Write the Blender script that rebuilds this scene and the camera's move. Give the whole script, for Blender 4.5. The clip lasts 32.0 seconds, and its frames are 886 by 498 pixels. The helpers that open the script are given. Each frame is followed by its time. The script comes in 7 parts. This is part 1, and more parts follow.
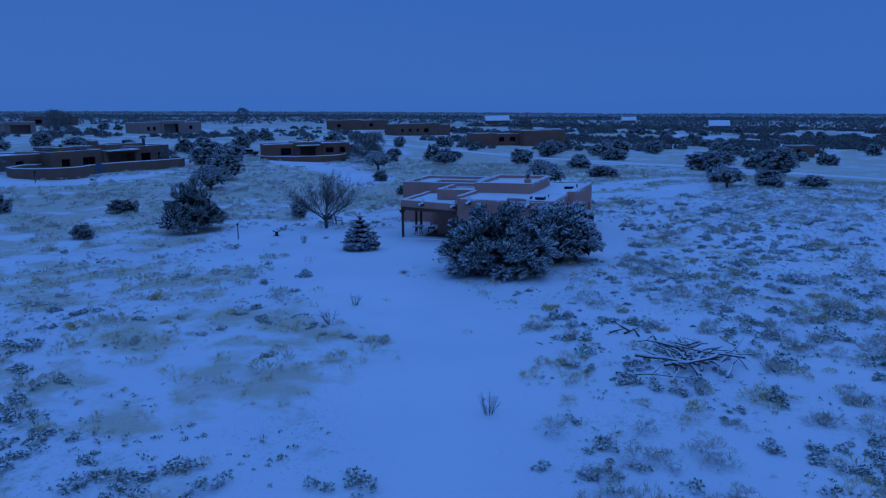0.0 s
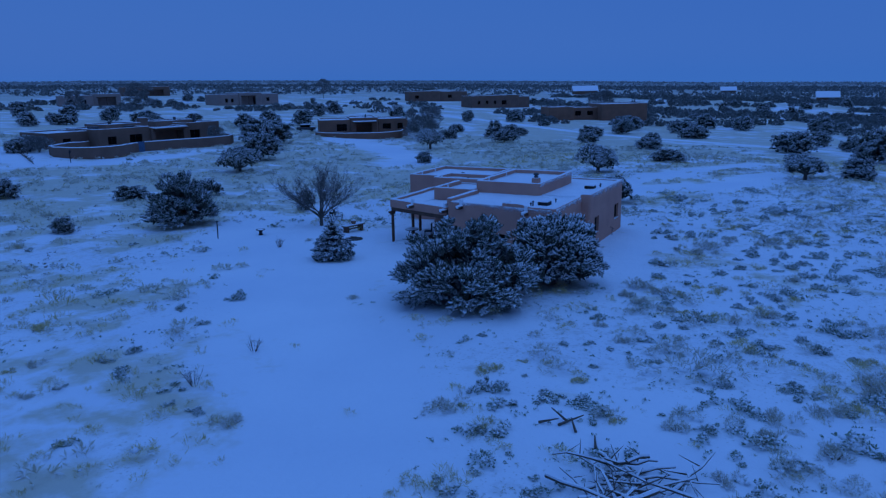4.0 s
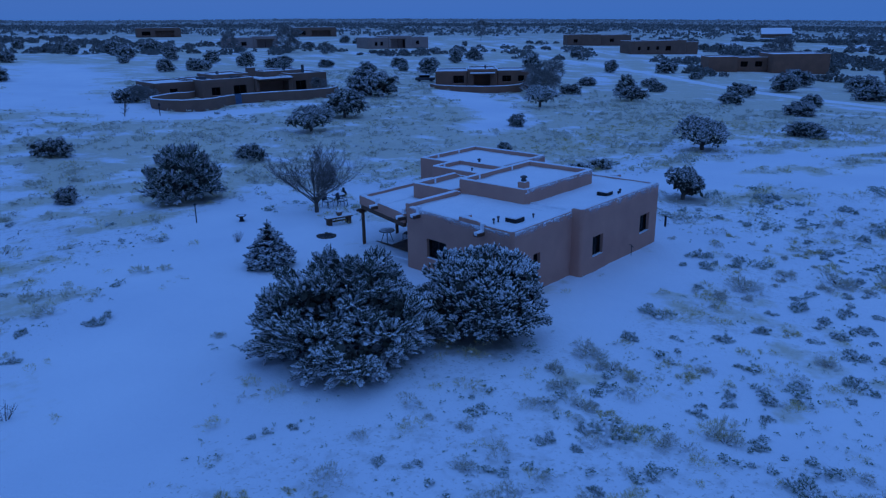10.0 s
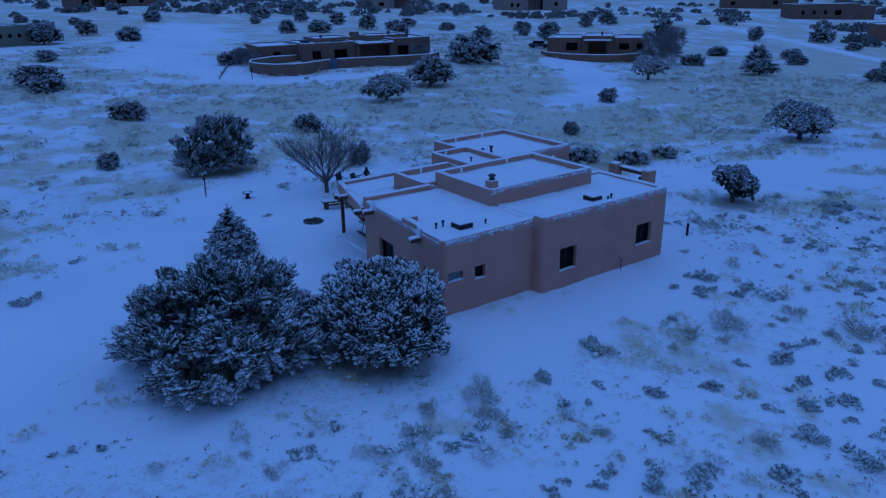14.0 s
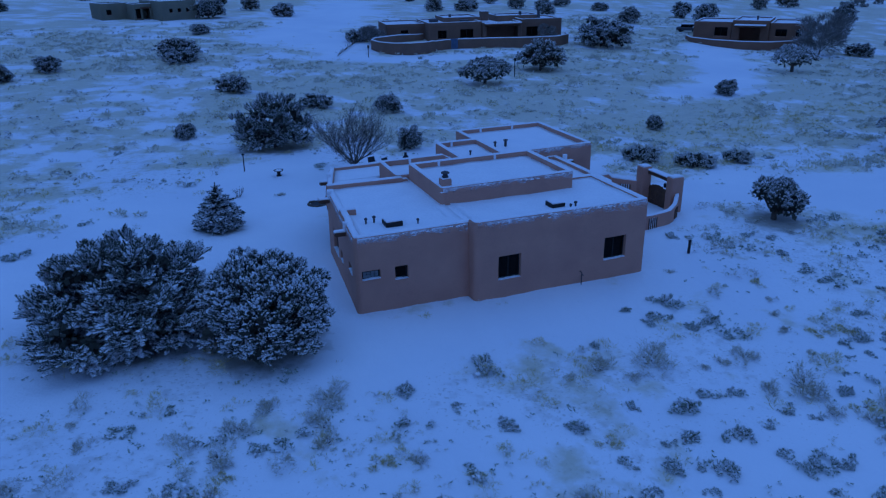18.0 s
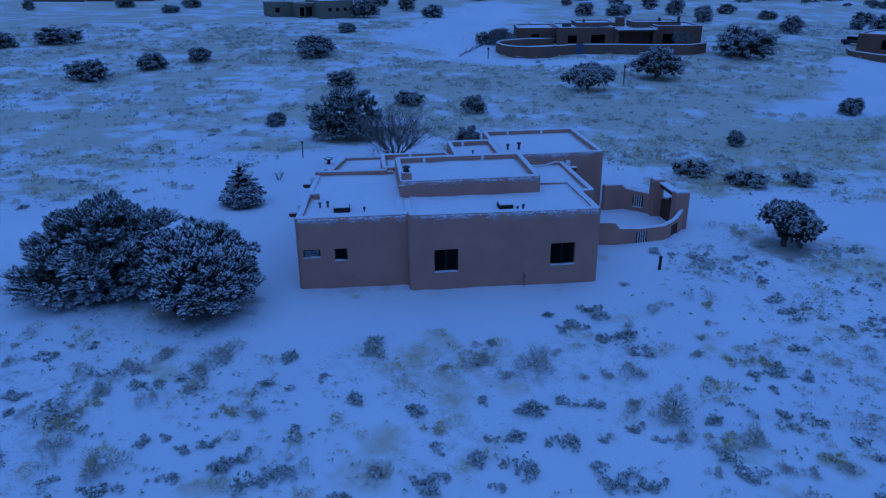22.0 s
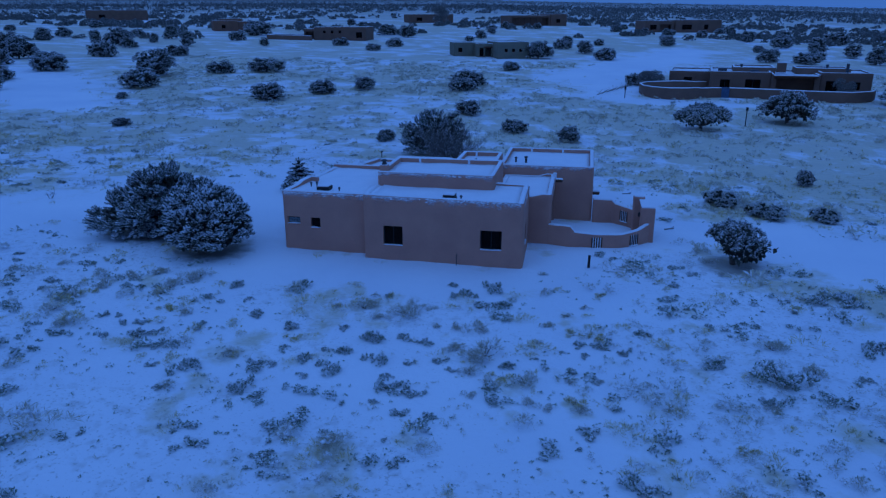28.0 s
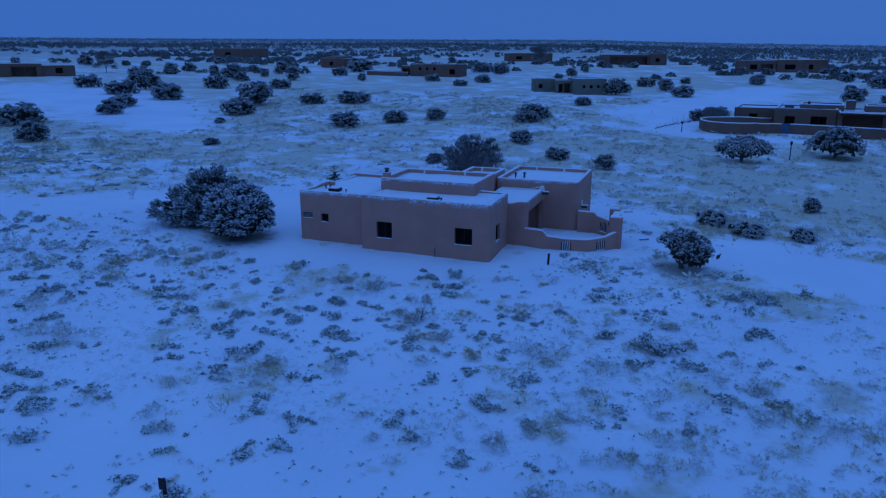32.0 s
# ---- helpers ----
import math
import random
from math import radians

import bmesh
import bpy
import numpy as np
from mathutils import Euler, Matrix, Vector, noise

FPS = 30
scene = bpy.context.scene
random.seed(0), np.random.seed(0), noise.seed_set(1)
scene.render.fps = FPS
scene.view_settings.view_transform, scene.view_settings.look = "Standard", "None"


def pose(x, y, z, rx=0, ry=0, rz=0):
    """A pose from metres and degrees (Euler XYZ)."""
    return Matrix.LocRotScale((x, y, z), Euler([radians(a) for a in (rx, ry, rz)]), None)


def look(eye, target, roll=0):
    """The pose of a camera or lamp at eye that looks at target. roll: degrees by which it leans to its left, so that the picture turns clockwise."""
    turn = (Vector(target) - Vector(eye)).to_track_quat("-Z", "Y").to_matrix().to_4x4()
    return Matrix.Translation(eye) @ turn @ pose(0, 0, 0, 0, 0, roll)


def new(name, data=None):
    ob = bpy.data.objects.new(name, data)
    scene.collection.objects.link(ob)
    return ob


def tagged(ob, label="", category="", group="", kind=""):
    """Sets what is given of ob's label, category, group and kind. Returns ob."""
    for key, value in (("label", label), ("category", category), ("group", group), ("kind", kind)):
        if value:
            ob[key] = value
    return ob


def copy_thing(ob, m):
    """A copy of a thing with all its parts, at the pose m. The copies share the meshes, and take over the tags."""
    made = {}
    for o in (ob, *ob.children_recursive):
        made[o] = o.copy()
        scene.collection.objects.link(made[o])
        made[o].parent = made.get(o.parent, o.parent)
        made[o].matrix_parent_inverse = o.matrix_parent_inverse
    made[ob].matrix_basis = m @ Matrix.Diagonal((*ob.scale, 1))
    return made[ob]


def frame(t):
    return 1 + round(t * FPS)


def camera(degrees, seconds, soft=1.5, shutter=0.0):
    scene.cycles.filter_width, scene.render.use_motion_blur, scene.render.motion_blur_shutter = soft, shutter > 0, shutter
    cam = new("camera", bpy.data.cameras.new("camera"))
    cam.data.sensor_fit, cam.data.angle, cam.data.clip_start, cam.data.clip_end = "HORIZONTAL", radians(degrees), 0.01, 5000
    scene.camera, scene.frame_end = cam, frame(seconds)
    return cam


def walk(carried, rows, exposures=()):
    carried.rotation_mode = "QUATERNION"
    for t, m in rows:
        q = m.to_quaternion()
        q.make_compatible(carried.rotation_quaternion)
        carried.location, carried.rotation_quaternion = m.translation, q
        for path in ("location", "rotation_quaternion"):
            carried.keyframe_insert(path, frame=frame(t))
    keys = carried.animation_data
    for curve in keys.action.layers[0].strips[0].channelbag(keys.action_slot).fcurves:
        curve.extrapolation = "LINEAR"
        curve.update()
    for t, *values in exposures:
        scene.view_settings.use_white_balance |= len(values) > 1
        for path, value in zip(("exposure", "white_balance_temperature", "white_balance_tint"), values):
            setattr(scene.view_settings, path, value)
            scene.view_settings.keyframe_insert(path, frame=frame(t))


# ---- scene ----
cam = camera(63.7, 32.0, soft=1.25)
PATH = [
    (0, (-54.491, -9.550, 9.902), (-52.6542, -8.8596, 9.5155), -0.88),
    (1, (-51.992, -10.412, 10.136), (-50.1795, -9.6681, 9.7328), -0.91),
    (2, (-49.513, -11.243, 10.391), (-47.7286, -10.4443, 9.9690), -0.95),
    (3, (-47.053, -12.051, 10.667), (-45.3002, -11.1960, 10.2243), -0.98),
    (6, (-39.753, -14.457, 11.570), (-38.1166, -13.4269, 11.0577), -1.04),
    (7, (-37.361, -15.283, 11.877), (-35.7718, -14.1934, 11.3405), -1.03),
    (8, (-34.999, -16.128, 12.170), (-33.4629, -14.9773, 11.6085), -1.00),
    (9, (-32.662, -16.988, 12.437), (-31.1841, -15.7749, 11.8496), -0.96),
    (10, (-30.338, -17.860, 12.673), (-28.9237, -16.5854, 12.0605), -0.92),
    (11, (-28.012, -18.745, 12.882), (-26.6673, -17.4087, 12.2444), -0.89),
    (12, (-25.672, -19.646, 13.067), (-24.4033, -18.2480, 12.4051), -0.88),
    (13, (-23.306, -20.565, 13.226), (-22.1217, -19.1056, 12.5412), -0.89),
    (14, (-20.909, -21.502, 13.353), (-19.8168, -19.9823, 12.6474), -0.93),
    (17, (-13.636, -24.377, 13.590), (-12.8550, -22.6938, 12.8435), -1.01),
    (18, (-11.226, -25.351, 13.633), (-10.5579, -23.6231, 12.8806), -0.98),
    (19, (-8.845, -26.346, 13.662), (-8.2914, -24.5782, 12.9076), -0.92),
    (20, (-6.495, -27.367, 13.681), (-6.0562, -25.5668, 12.9279), -0.83),
    (21, (-4.167, -28.416, 13.681), (-3.8437, -26.5896, 12.9337), -0.74),
    (22, (-1.855, -29.488, 13.654), (-1.6438, -27.6419, 12.9146), -0.64),
    (23, (0.448, -30.575, 13.589), (0.5493, -28.7148, 12.8612), -0.55),
    (24, (2.737, -31.673, 13.480), (2.7325, -29.8043, 12.7673), -0.47),
    (25, (5.002, -32.783, 13.327), (4.8986, -30.9098, 12.6335), -0.40),
    (28, (11.705, -36.191, 12.750), (11.3331, -34.3270, 12.1273), -0.20),
    (29, (13.937, -37.361, 12.568), (13.4854, -35.5066, 11.9705), -0.15),
    (30, (16.180, -38.562, 12.415), (15.6539, -36.7191, 11.8428), -0.09),
    (31, (18.444, -39.807, 12.310), (17.8485, -37.9777, 11.7621), -0.03),
    (32, (20.731, -41.097, 12.261), (20.0709, -39.2840, 11.7365), 0.06),
]
walk(cam, [(t, look(e, a, r)) for t, e, a, r in PATH], exposures=[(0, -0.08, 6330, 10), (6, 0.0, 6500, 10), (10, 0.02, 6750, 10), (18, 0.04, 6850, 10), (24, 0.0, 6550, 10), (32, -0.05, 6320, 10)])

# ---------------------------------------------------------------- light: overcast dusk
world = bpy.data.worlds.new("dusk")
scene.world = world
world.use_nodes = True
wn = world.node_tree
wn.nodes.clear()


sky = wn.nodes.new("ShaderNodeTexSky")
sky.sky_type = 'NISHITA'
sky.sun_disc = False
sky.sun_elevation = radians(4)
sky.sun_rotation = radians(200)
coord = wn.nodes.new("ShaderNodeTexCoord")
sep = wn.nodes.new("ShaderNodeSeparateXYZ")
wn.links.new(coord.outputs["Generated"], sep.inputs[0])
cloud = wn.nodes.new("ShaderNodeTexNoise")
cloud.inputs["Scale"].default_value = 2.2
cloud.inputs["Detail"].default_value = 4
stretch = wn.nodes.new("ShaderNodeMapping")
stretch.inputs["Scale"].default_value = (1, 1, 3.5)
wn.links.new(coord.outputs["Generated"], stretch.inputs[0])
wn.links.new(stretch.outputs[0], cloud.inputs["Vector"])
add = wn.nodes.new("ShaderNodeMath")
add.operation = 'MULTIPLY_ADD'
wn.links.new(cloud.outputs["Fac"], add.inputs[0])
add.inputs[1].default_value = 0.10
wn.links.new(sep.outputs["Z"], add.inputs[2])
ramp = wn.nodes.new("ShaderNodeValToRGB")
ramp.color_ramp.elements[0].position = 0.0
ramp.color_ramp.elements[0].color = (0.038, 0.148, 0.510, 1)
ramp.color_ramp.elements[1].position = 0.9
ramp.color_ramp.elements[1].color = (0.110, 0.300, 0.90, 1)
mid = ramp.color_ramp.elements.new(0.22)
mid.color = (0.034, 0.130, 0.490, 1)
wn.links.new(add.outputs[0], ramp.inputs[0])
mixw = wn.nodes.new("ShaderNodeMix")
mixw.data_type = 'RGBA'
mixw.inputs[0].default_value = 0.004
wn.links.new(ramp.outputs[0], mixw.inputs[6])
wn.links.new(sky.outputs[0], mixw.inputs[7])
bgn = wn.nodes.new("ShaderNodeBackground")
bgn.inputs["Strength"].default_value = 1.0
wn.links.new(mixw.outputs[2], bgn.inputs[0])
outw = wn.nodes.new("ShaderNodeOutputWorld")
wn.links.new(bgn.outputs[0], outw.inputs[0])

sun_data = bpy.data.lights.new("sun", 'SUN')
sun_data.energy = 0.10
sun_data.angle = radians(40)
sun_data.color = (0.16, 0.40, 1.0)
sun = new("sun", sun_data)
sun.matrix_world = look((-40, -60, 80), (0, 0, 0))


# ---------------------------------------------------------------- materials
def mat(name, c1, c2, scale=4.0, rough=0.85, bump=0.3, bscale=40.0, detail=6, fine=0.25, dist=0.02, metal=0.0):
    """Two-scale mottled surface: c1 to c2 by a broad noise, darkened and lightened by a fine one, with relief."""
    m = bpy.data.materials.new(name)
    m.use_nodes = True
    nt = m.node_tree
    b = nt.nodes["Principled BSDF"]
    tc = nt.nodes.new("ShaderNodeTexCoord")
    n1 = nt.nodes.new("ShaderNodeTexNoise")
    n1.inputs["Scale"].default_value = scale
    n1.inputs["Detail"].default_value = detail
    n2 = nt.nodes.new("ShaderNodeTexNoise")
    n2.inputs["Scale"].default_value = bscale
    n2.inputs["Detail"].default_value = 3
    for n in (n1, n2):
        nt.links.new(tc.outputs["Object"], n.inputs["Vector"])
    r = nt.nodes.new("ShaderNodeMapRange")
    r.inputs[1].default_value, r.inputs[2].default_value = 0.3, 0.7
    nt.links.new(n1.outputs["Fac"], r.inputs[0])
    mx = nt.nodes.new("ShaderNodeMix")
    mx.data_type = 'RGBA'
    mx.inputs[6].default_value, mx.inputs[7].default_value = (*c1, 1), (*c2, 1)
    nt.links.new(r.outputs[0], mx.inputs[0])
    r2 = nt.nodes.new("ShaderNodeMapRange")
    r2.inputs[1].default_value, r2.inputs[2].default_value = 0.25, 0.75
    r2.inputs[3].default_value, r2.inputs[4].default_value = 1 - fine, 1 + fine
    nt.links.new(n2.outputs["Fac"], r2.inputs[0])
    mu = nt.nodes.new("ShaderNodeMix")
    mu.data_type = 'RGBA'
    mu.blend_type = 'MULTIPLY'
    mu.inputs[0].default_value = 1
    nt.links.new(mx.outputs[2], mu.inputs[6])
    nt.links.new(r2.outputs[0], mu.inputs[7])
    nt.links.new(mu.outputs[2], b.inputs["Base Color"])
    b.inputs["Roughness"].default_value = rough
    b.inputs["Metallic"].default_value = metal
    b.inputs["Specular IOR Level"].default_value = 0.3
    if bump:
        bp = nt.nodes.new("ShaderNodeBump")
        bp.inputs["Strength"].default_value = bump
        bp.inputs["Distance"].default_value = dist
        nt.links.new(n2.outputs["Fac"], bp.inputs["Height"])
        nt.links.new(bp.outputs[0], b.inputs["Normal"])
    return m


def dusted(name, c1, c2, snow_from=0.55, scale=1.2, rough=0.9, snow_to=0.9):
    """A plant's surface whose upward sides carry a broken dusting of snow."""
    m = mat(name, c1, c2, scale, rough, 0, 30)
    nt = m.node_tree
    b = nt.nodes["Principled BSDF"]
    src = b.inputs["Base Color"].links[0].from_socket
    geo = nt.nodes.new("ShaderNodeNewGeometry")
    sp = nt.nodes.new("ShaderNodeSeparateXYZ")
    nt.links.new(geo.outputs["Normal"], sp.inputs[0])
    nz = nt.nodes.new("ShaderNodeTexNoise")
    nz.inputs["Scale"].default_value = 5
    tc = nt.nodes.new("ShaderNodeTexCoord")
    nt.links.new(tc.outputs["Object"], nz.inputs["Vector"])
    ad = nt.nodes.new("ShaderNodeMath")
    ad.operation = 'MULTIPLY_ADD'
    nt.links.new(nz.outputs["Fac"], ad.inputs[0])
    ad.inputs[1].default_value = 0.7
    nt.links.new(sp.outputs["Z"], ad.inputs[2])
    r = nt.nodes.new("ShaderNodeMapRange")
    r.inputs[1].default_value, r.inputs[2].default_value = snow_from + 0.35, snow_to + 0.35
    nt.links.new(ad.outputs[0], r.inputs[0])
    mx = nt.nodes.new("ShaderNodeMix")
    mx.data_type = 'RGBA'
    nt.links.new(r.outputs[0], mx.inputs[0])
    nt.links.new(src, mx.inputs[6])
    mx.inputs[7].default_value = (0.78, 0.80, 0.84, 1)
    nt.links.new(mx.outputs[2], b.inputs["Base Color"])
    return m


STUCCO = mat("pink_brown_stucco", (0.57, 0.275, 0.195), (0.48, 0.225, 0.165), 0.7, 0.95, 0.35, 30, fine=0.12)
SNOW = mat("snow", (0.80, 0.82, 0.85), (0.74, 0.77, 0.81), 0.9, 0.7, 0.25, 9, fine=0.05, dist=0.05)
SNOWPATCH = mat("clinging_snow", (0.80, 0.82, 0.85), (0.70, 0.72, 0.76), 3, 0.8, 0.5, 18, fine=0.1)
TIMBER = mat("dark_stained_timber", (0.16, 0.075, 0.045), (0.09, 0.045, 0.03), 3, 0.75, 0.3, 25)
BARK = mat("grey_brown_bark", (0.15, 0.12, 0.10), (0.08, 0.065, 0.055), 6, 0.95, 0.6, 40)
TWIG = dusted("frosted_twigs", (0.16, 0.135, 0.12), (0.11, 0.09, 0.085), 0.60)
NEEDLE = dusted("juniper_foliage", (0.115, 0.135, 0.095), (0.075, 0.090, 0.065), 0.60, snow_to=1.2)
PINON = dusted("pinon_foliage", (0.105, 0.122, 0.085), (0.070, 0.082, 0.060), 0.65, snow_to=1.2)
WILDLEAF = dusted("wild_juniper_foliage", (0.207, 0.220, 0.177), (0.140, 0.149, 0.122), 0.42, snow_to=1.05)
SPRUCE = dusted("spruce_foliage", (0.065, 0.085, 0.068), (0.042, 0.058, 0.048), 0.50, snow_to=1.1)
SALTBUSH = dusted("pale_saltbush", (0.56, 0.56, 0.46), (0.42, 0.43, 0.36), 0.25, snow_to=1.0)
SAGE = dusted("sagebrush", (0.30, 0.27, 0.21), (0.17, 0.155, 0.125), 0.30, snow_to=0.85)
DRYSCRUB = dusted("soft_dry_scrub", (0.58, 0.53, 0.40), (0.46, 0.41, 0.31), 0.45)
TUSSOCK = dusted("pale_tussock_grass", (0.70, 0.66, 0.52), (0.57, 0.54, 0.44), 0.25, snow_to=1.0)
DARKSHRUB = dusted("dark_low_shrub", (0.33, 0.40, 0.30), (0.21, 0.27, 0.20), 0.34, snow_to=1.0)
STRAW = mat("dry_straw_grass", (0.66, 0.54, 0.25), (0.52, 0.42, 0.20), 0.5, 0.95, 0, 10)
FRAME = mat("dark_bronze_window_frame", (0.022, 0.020, 0.020), (0.016, 0.015, 0.015), 5, 0.6, 0, 30)
SLAB = mat("bare_patio_brick_floor", (0.20, 0.12, 0.09), (0.12, 0.08, 0.065), 1.5, 0.9, 0.4, 20)
IRON = mat("black_iron", (0.04, 0.04, 0.045), (0.025, 0.025, 0.028), 6, 0.55, 0.1, 40, metal=0.6)
GALV = mat("dull_vent_metal", (0.10, 0.10, 0.11), (0.06, 0.06, 0.065), 6, 0.55, 0.1, 40, metal=0.5)
CLAY = mat("fired_clay", (0.30, 0.15, 0.09), (0.19, 0.10, 0.07), 4, 0.9, 0.3, 30)
CLOTH = mat("dark_sling_fabric", (0.06, 0.06, 0.07), (0.04, 0.04, 0.05), 8, 0.9, 0.2, 60)
BROWNWALL = mat("brown_stucco", (0.223, 0.124, 0.087), (0.174, 0.099, 0.071), 0.5, 0.95, 0.3, 25, fine=0.12)
PALEWALL = mat("weathered_pale_stucco", (0.33, 0.235, 0.20), (0.27, 0.19, 0.165), 0.5, 0.95, 0.3, 25, fine=0.12)
GREYWALL = mat("grey_green_stucco", (0.211, 0.192, 0.136), (0.167, 0.155, 0.115), 0.5, 0.95, 0.3, 25, fine=0.12)
REDWALL = mat("red_brown_stucco", (0.264, 0.125, 0.079), (0.198, 0.099, 0.066), 0.5, 0.95, 0.3, 25, fine=0.12)
BLUEPAINT = mat("weathered_blue_paint", (0.07, 0.13, 0.21), (0.05, 0.09, 0.15), 3, 0.7, 0.1, 20)
# Crown filling: shade between the boughs put into a darker leaf colour.
INNER = mat("crown_gap_shade", (0.080, 0.082, 0.062), (0.055, 0.057, 0.046), 2, 0.95, 0, 20)
# Room surfaces: the shade of unlit insides put into the colour.
DARKROOM = mat("interior_painted_dark", (0.06, 0.045, 0.04), (0.045, 0.035, 0.03), 2, 0.95, 0, 20)

FROST = mat("frost_crust", (0.80, 0.82, 0.85), (0.70, 0.72, 0.76), 3, 0.8, 0.5, 18, fine=0.1)
_n = FROST.node_tree
_at = _n.nodes.new("ShaderNodeAttribute")
_at.attribute_name = "rise"
_tc = _n.nodes.new("ShaderNodeTexCoord")
_mp = _n.nodes.new("ShaderNodeMapping")
_mp.inputs["Scale"].default_value = (1, 1, 1.7)
_n.links.new(_tc.outputs["Object"], _mp.inputs[0])
_half = _n.nodes.new("ShaderNodeMath")
_half.operation = 'MULTIPLY'
_half.inputs[1].default_value = 0.45
_n.links.new(_at.outputs["Fac"], _half.inputs[0])
_sum = None
for _sc, _w in ((1.1, 0.9), (9.0, 0.75)):
    _nz = _n.nodes.new("ShaderNodeTexNoise")
    _nz.inputs["Scale"].default_value = _sc
    _nz.inputs["Detail"].default_value = 5
    _n.links.new(_mp.outputs[0], _nz.inputs["Vector"])
    _m = _n.nodes.new("ShaderNodeMath")
    _m.operation = 'MULTIPLY_ADD'
    _n.links.new(_nz.outputs["Fac"], _m.inputs[0])
    _m.inputs[1].default_value = _w
    _n.links.new(_sum if _sum else _half.outputs[0], _m.inputs[2])
    _sum = _m.outputs[0]
_r = _n.nodes.new("ShaderNodeMapRange")
_r.inputs[1].default_value, _r.inputs[2].default_value = 0.98, 1.38
_n.links.new(_sum, _r.inputs[0])
_n.links.new(_r.outputs[0], _n.nodes["Principled BSDF"].inputs["Alpha"])

GLASS = bpy.data.materials.new("window_glass")
GLASS.use_nodes = True
_g = GLASS.node_tree.nodes["Principled BSDF"]
_g.inputs["Base Color"].default_value = (0.008, 0.008, 0.008, 1)
_g.inputs["Specular IOR Level"].default_value = 0.02
_g.inputs["Roughness"].default_value = 0.06
_g.inputs["IOR"].default_value = 1.28
_g.inputs["Transmission Weight"].default_value = 0.25

GLASSBLOCK = mat("pale_glass_block", (0.20, 0.23, 0.24), (0.14, 0.17, 0.18), 6, 0.25, 0.3, 30)


# ---------------------------------------------------------------- builders
def part(name, bm, material, parent=None, label="", smooth=False):
    me = bpy.data.meshes.new(name)
    bm.to_mesh(me)
    bm.free()
    me.materials.append(material)
    if smooth:
        me.shade_smooth()
    ob = new(name, me)
    if parent:
        ob.parent = parent
    if label:
        ob["label"] = label
    return ob


def raw(name, verts, faces, material, parent=None, label="", smooth=False):
    me = bpy.data.meshes.new(name)
    me.from_pydata(verts, [], faces)
    me.materials.append(material)
    if smooth:
        me.shade_smooth()
    ob = new(name, me)
    if parent:
        ob.parent = parent
    if label:
        ob["label"] = label
    return ob


def thing(name, label, category, group="", at=(0, 0, 0), turn=0.0):
    e = new(name)
    e.matrix_basis = pose(*at, 0, 0, turn)
    return tagged(e, label, category, group)


def box(bm, x0, y0, z0, x1, y1, z1, bevel=0.0, seg=2, m=None):
    """A bevelled block between two corners, laid into bm."""
    g = bmesh.ops.create_cube(bm, size=1)["verts"]
    for v in g:
        v.co = Vector(((x0 + x1) / 2 + v.co.x * (x1 - x0), (y0 + y1) / 2 + v.co.y * (y1 - y0), (z0 + z1) / 2 + v.co.z * (z1 - z0)))
    if bevel:
        es = list({e for v in g for e in v.link_edges})
        g = bmesh.ops.bevel(bm, geom=es, offset=bevel, segments=seg, affect='EDGES', profile=0.5)["verts"]
    if m:
        for v in set(g):
            v.co = m @ v.co
    return bm


def rod(bm, a, b, ra, rb=None, n=8):
    """A tapered round bar from a to b."""
    a, b = Vector(a), Vector(b)
    rb = ra if rb is None else rb
    q = (b - a).to_track_quat("Z", "Y")
    lo, hi = [], []
    for i in range(n):
        c, s = math.cos(2 * math.pi * i / n), math.sin(2 * math.pi * i / n)
        lo.append(bm.verts.new(a + q @ Vector((c * ra, s * ra, 0))))
        hi.append(bm.verts.new(b + q @ Vector((c * rb, s * rb, 0))))
    for i in range(n):
        j = (i + 1) % n
        bm.faces.new((lo[i], lo[j], hi[j], hi[i]))
    bm.faces.new(lo[::-1])
    bm.faces.new(hi)
    return bm


def lathe(bm, prof, n=16, at=(0, 0, 0)):
    rings = []
    for r, z in prof:
        rings.append([bm.verts.new((at[0] + r * math.cos(2 * math.pi * i / n), at[1] + r * math.sin(2 * math.pi * i / n), at[2] + z)) for i in range(n)])
    for a, b in zip(rings, rings[1:]):
        for i in range(n):
            j = (i + 1) % n
            bm.faces.new((a[i], a[j], b[j], b[i]))
    bm.faces.new(rings[0][::-1])
    bm.faces.new(rings[-1])
    return bm


def B():
    return bmesh.new()


def wobble(bm, amp, scale, seed=0.0):
    for v in bm.verts:
        n = noise.noise_vector(v.co * scale + Vector((seed, seed * 2, 0)))
        v.co += n * amp
    return bm


# ---------------------------------------------------------------- ground
LEVELS = [(0, 0, 0), (-5, .7, -.06), (8.8, 0, -.25), (12.3, 1.2, -.4), (-3, 13.3, -.1), (-3.6, 16, -.07), (-4.4, 24, -.22), (.5, 22.1, -.18), (-10, 13, .12), (-16.8, 7, .25),
          (-28.7, -9.4, .8), (41.6, -11.6, .1), (22, 18, -.9), (20.1, 3.4, -.35), (23.2, -2, -.4), (30, 27.6, -1.2), (43, 11.6, -.6), (60.7, 6.4, -.8), (10, 44.5, -.9)]
LEVELS += [(36.6, 60.8, -.75), (-9.8, 39.6, -.5), (-4, 33, -.85), (-3.7, 58.4, .2), (-34, 63.6, .7), (-29, 72, 1.3), (-8.2, 85.7, 1.15), (20.5, 84.9, 1.0), (50.8, 77.5, .5),
           (81, 83.5, -.3)]
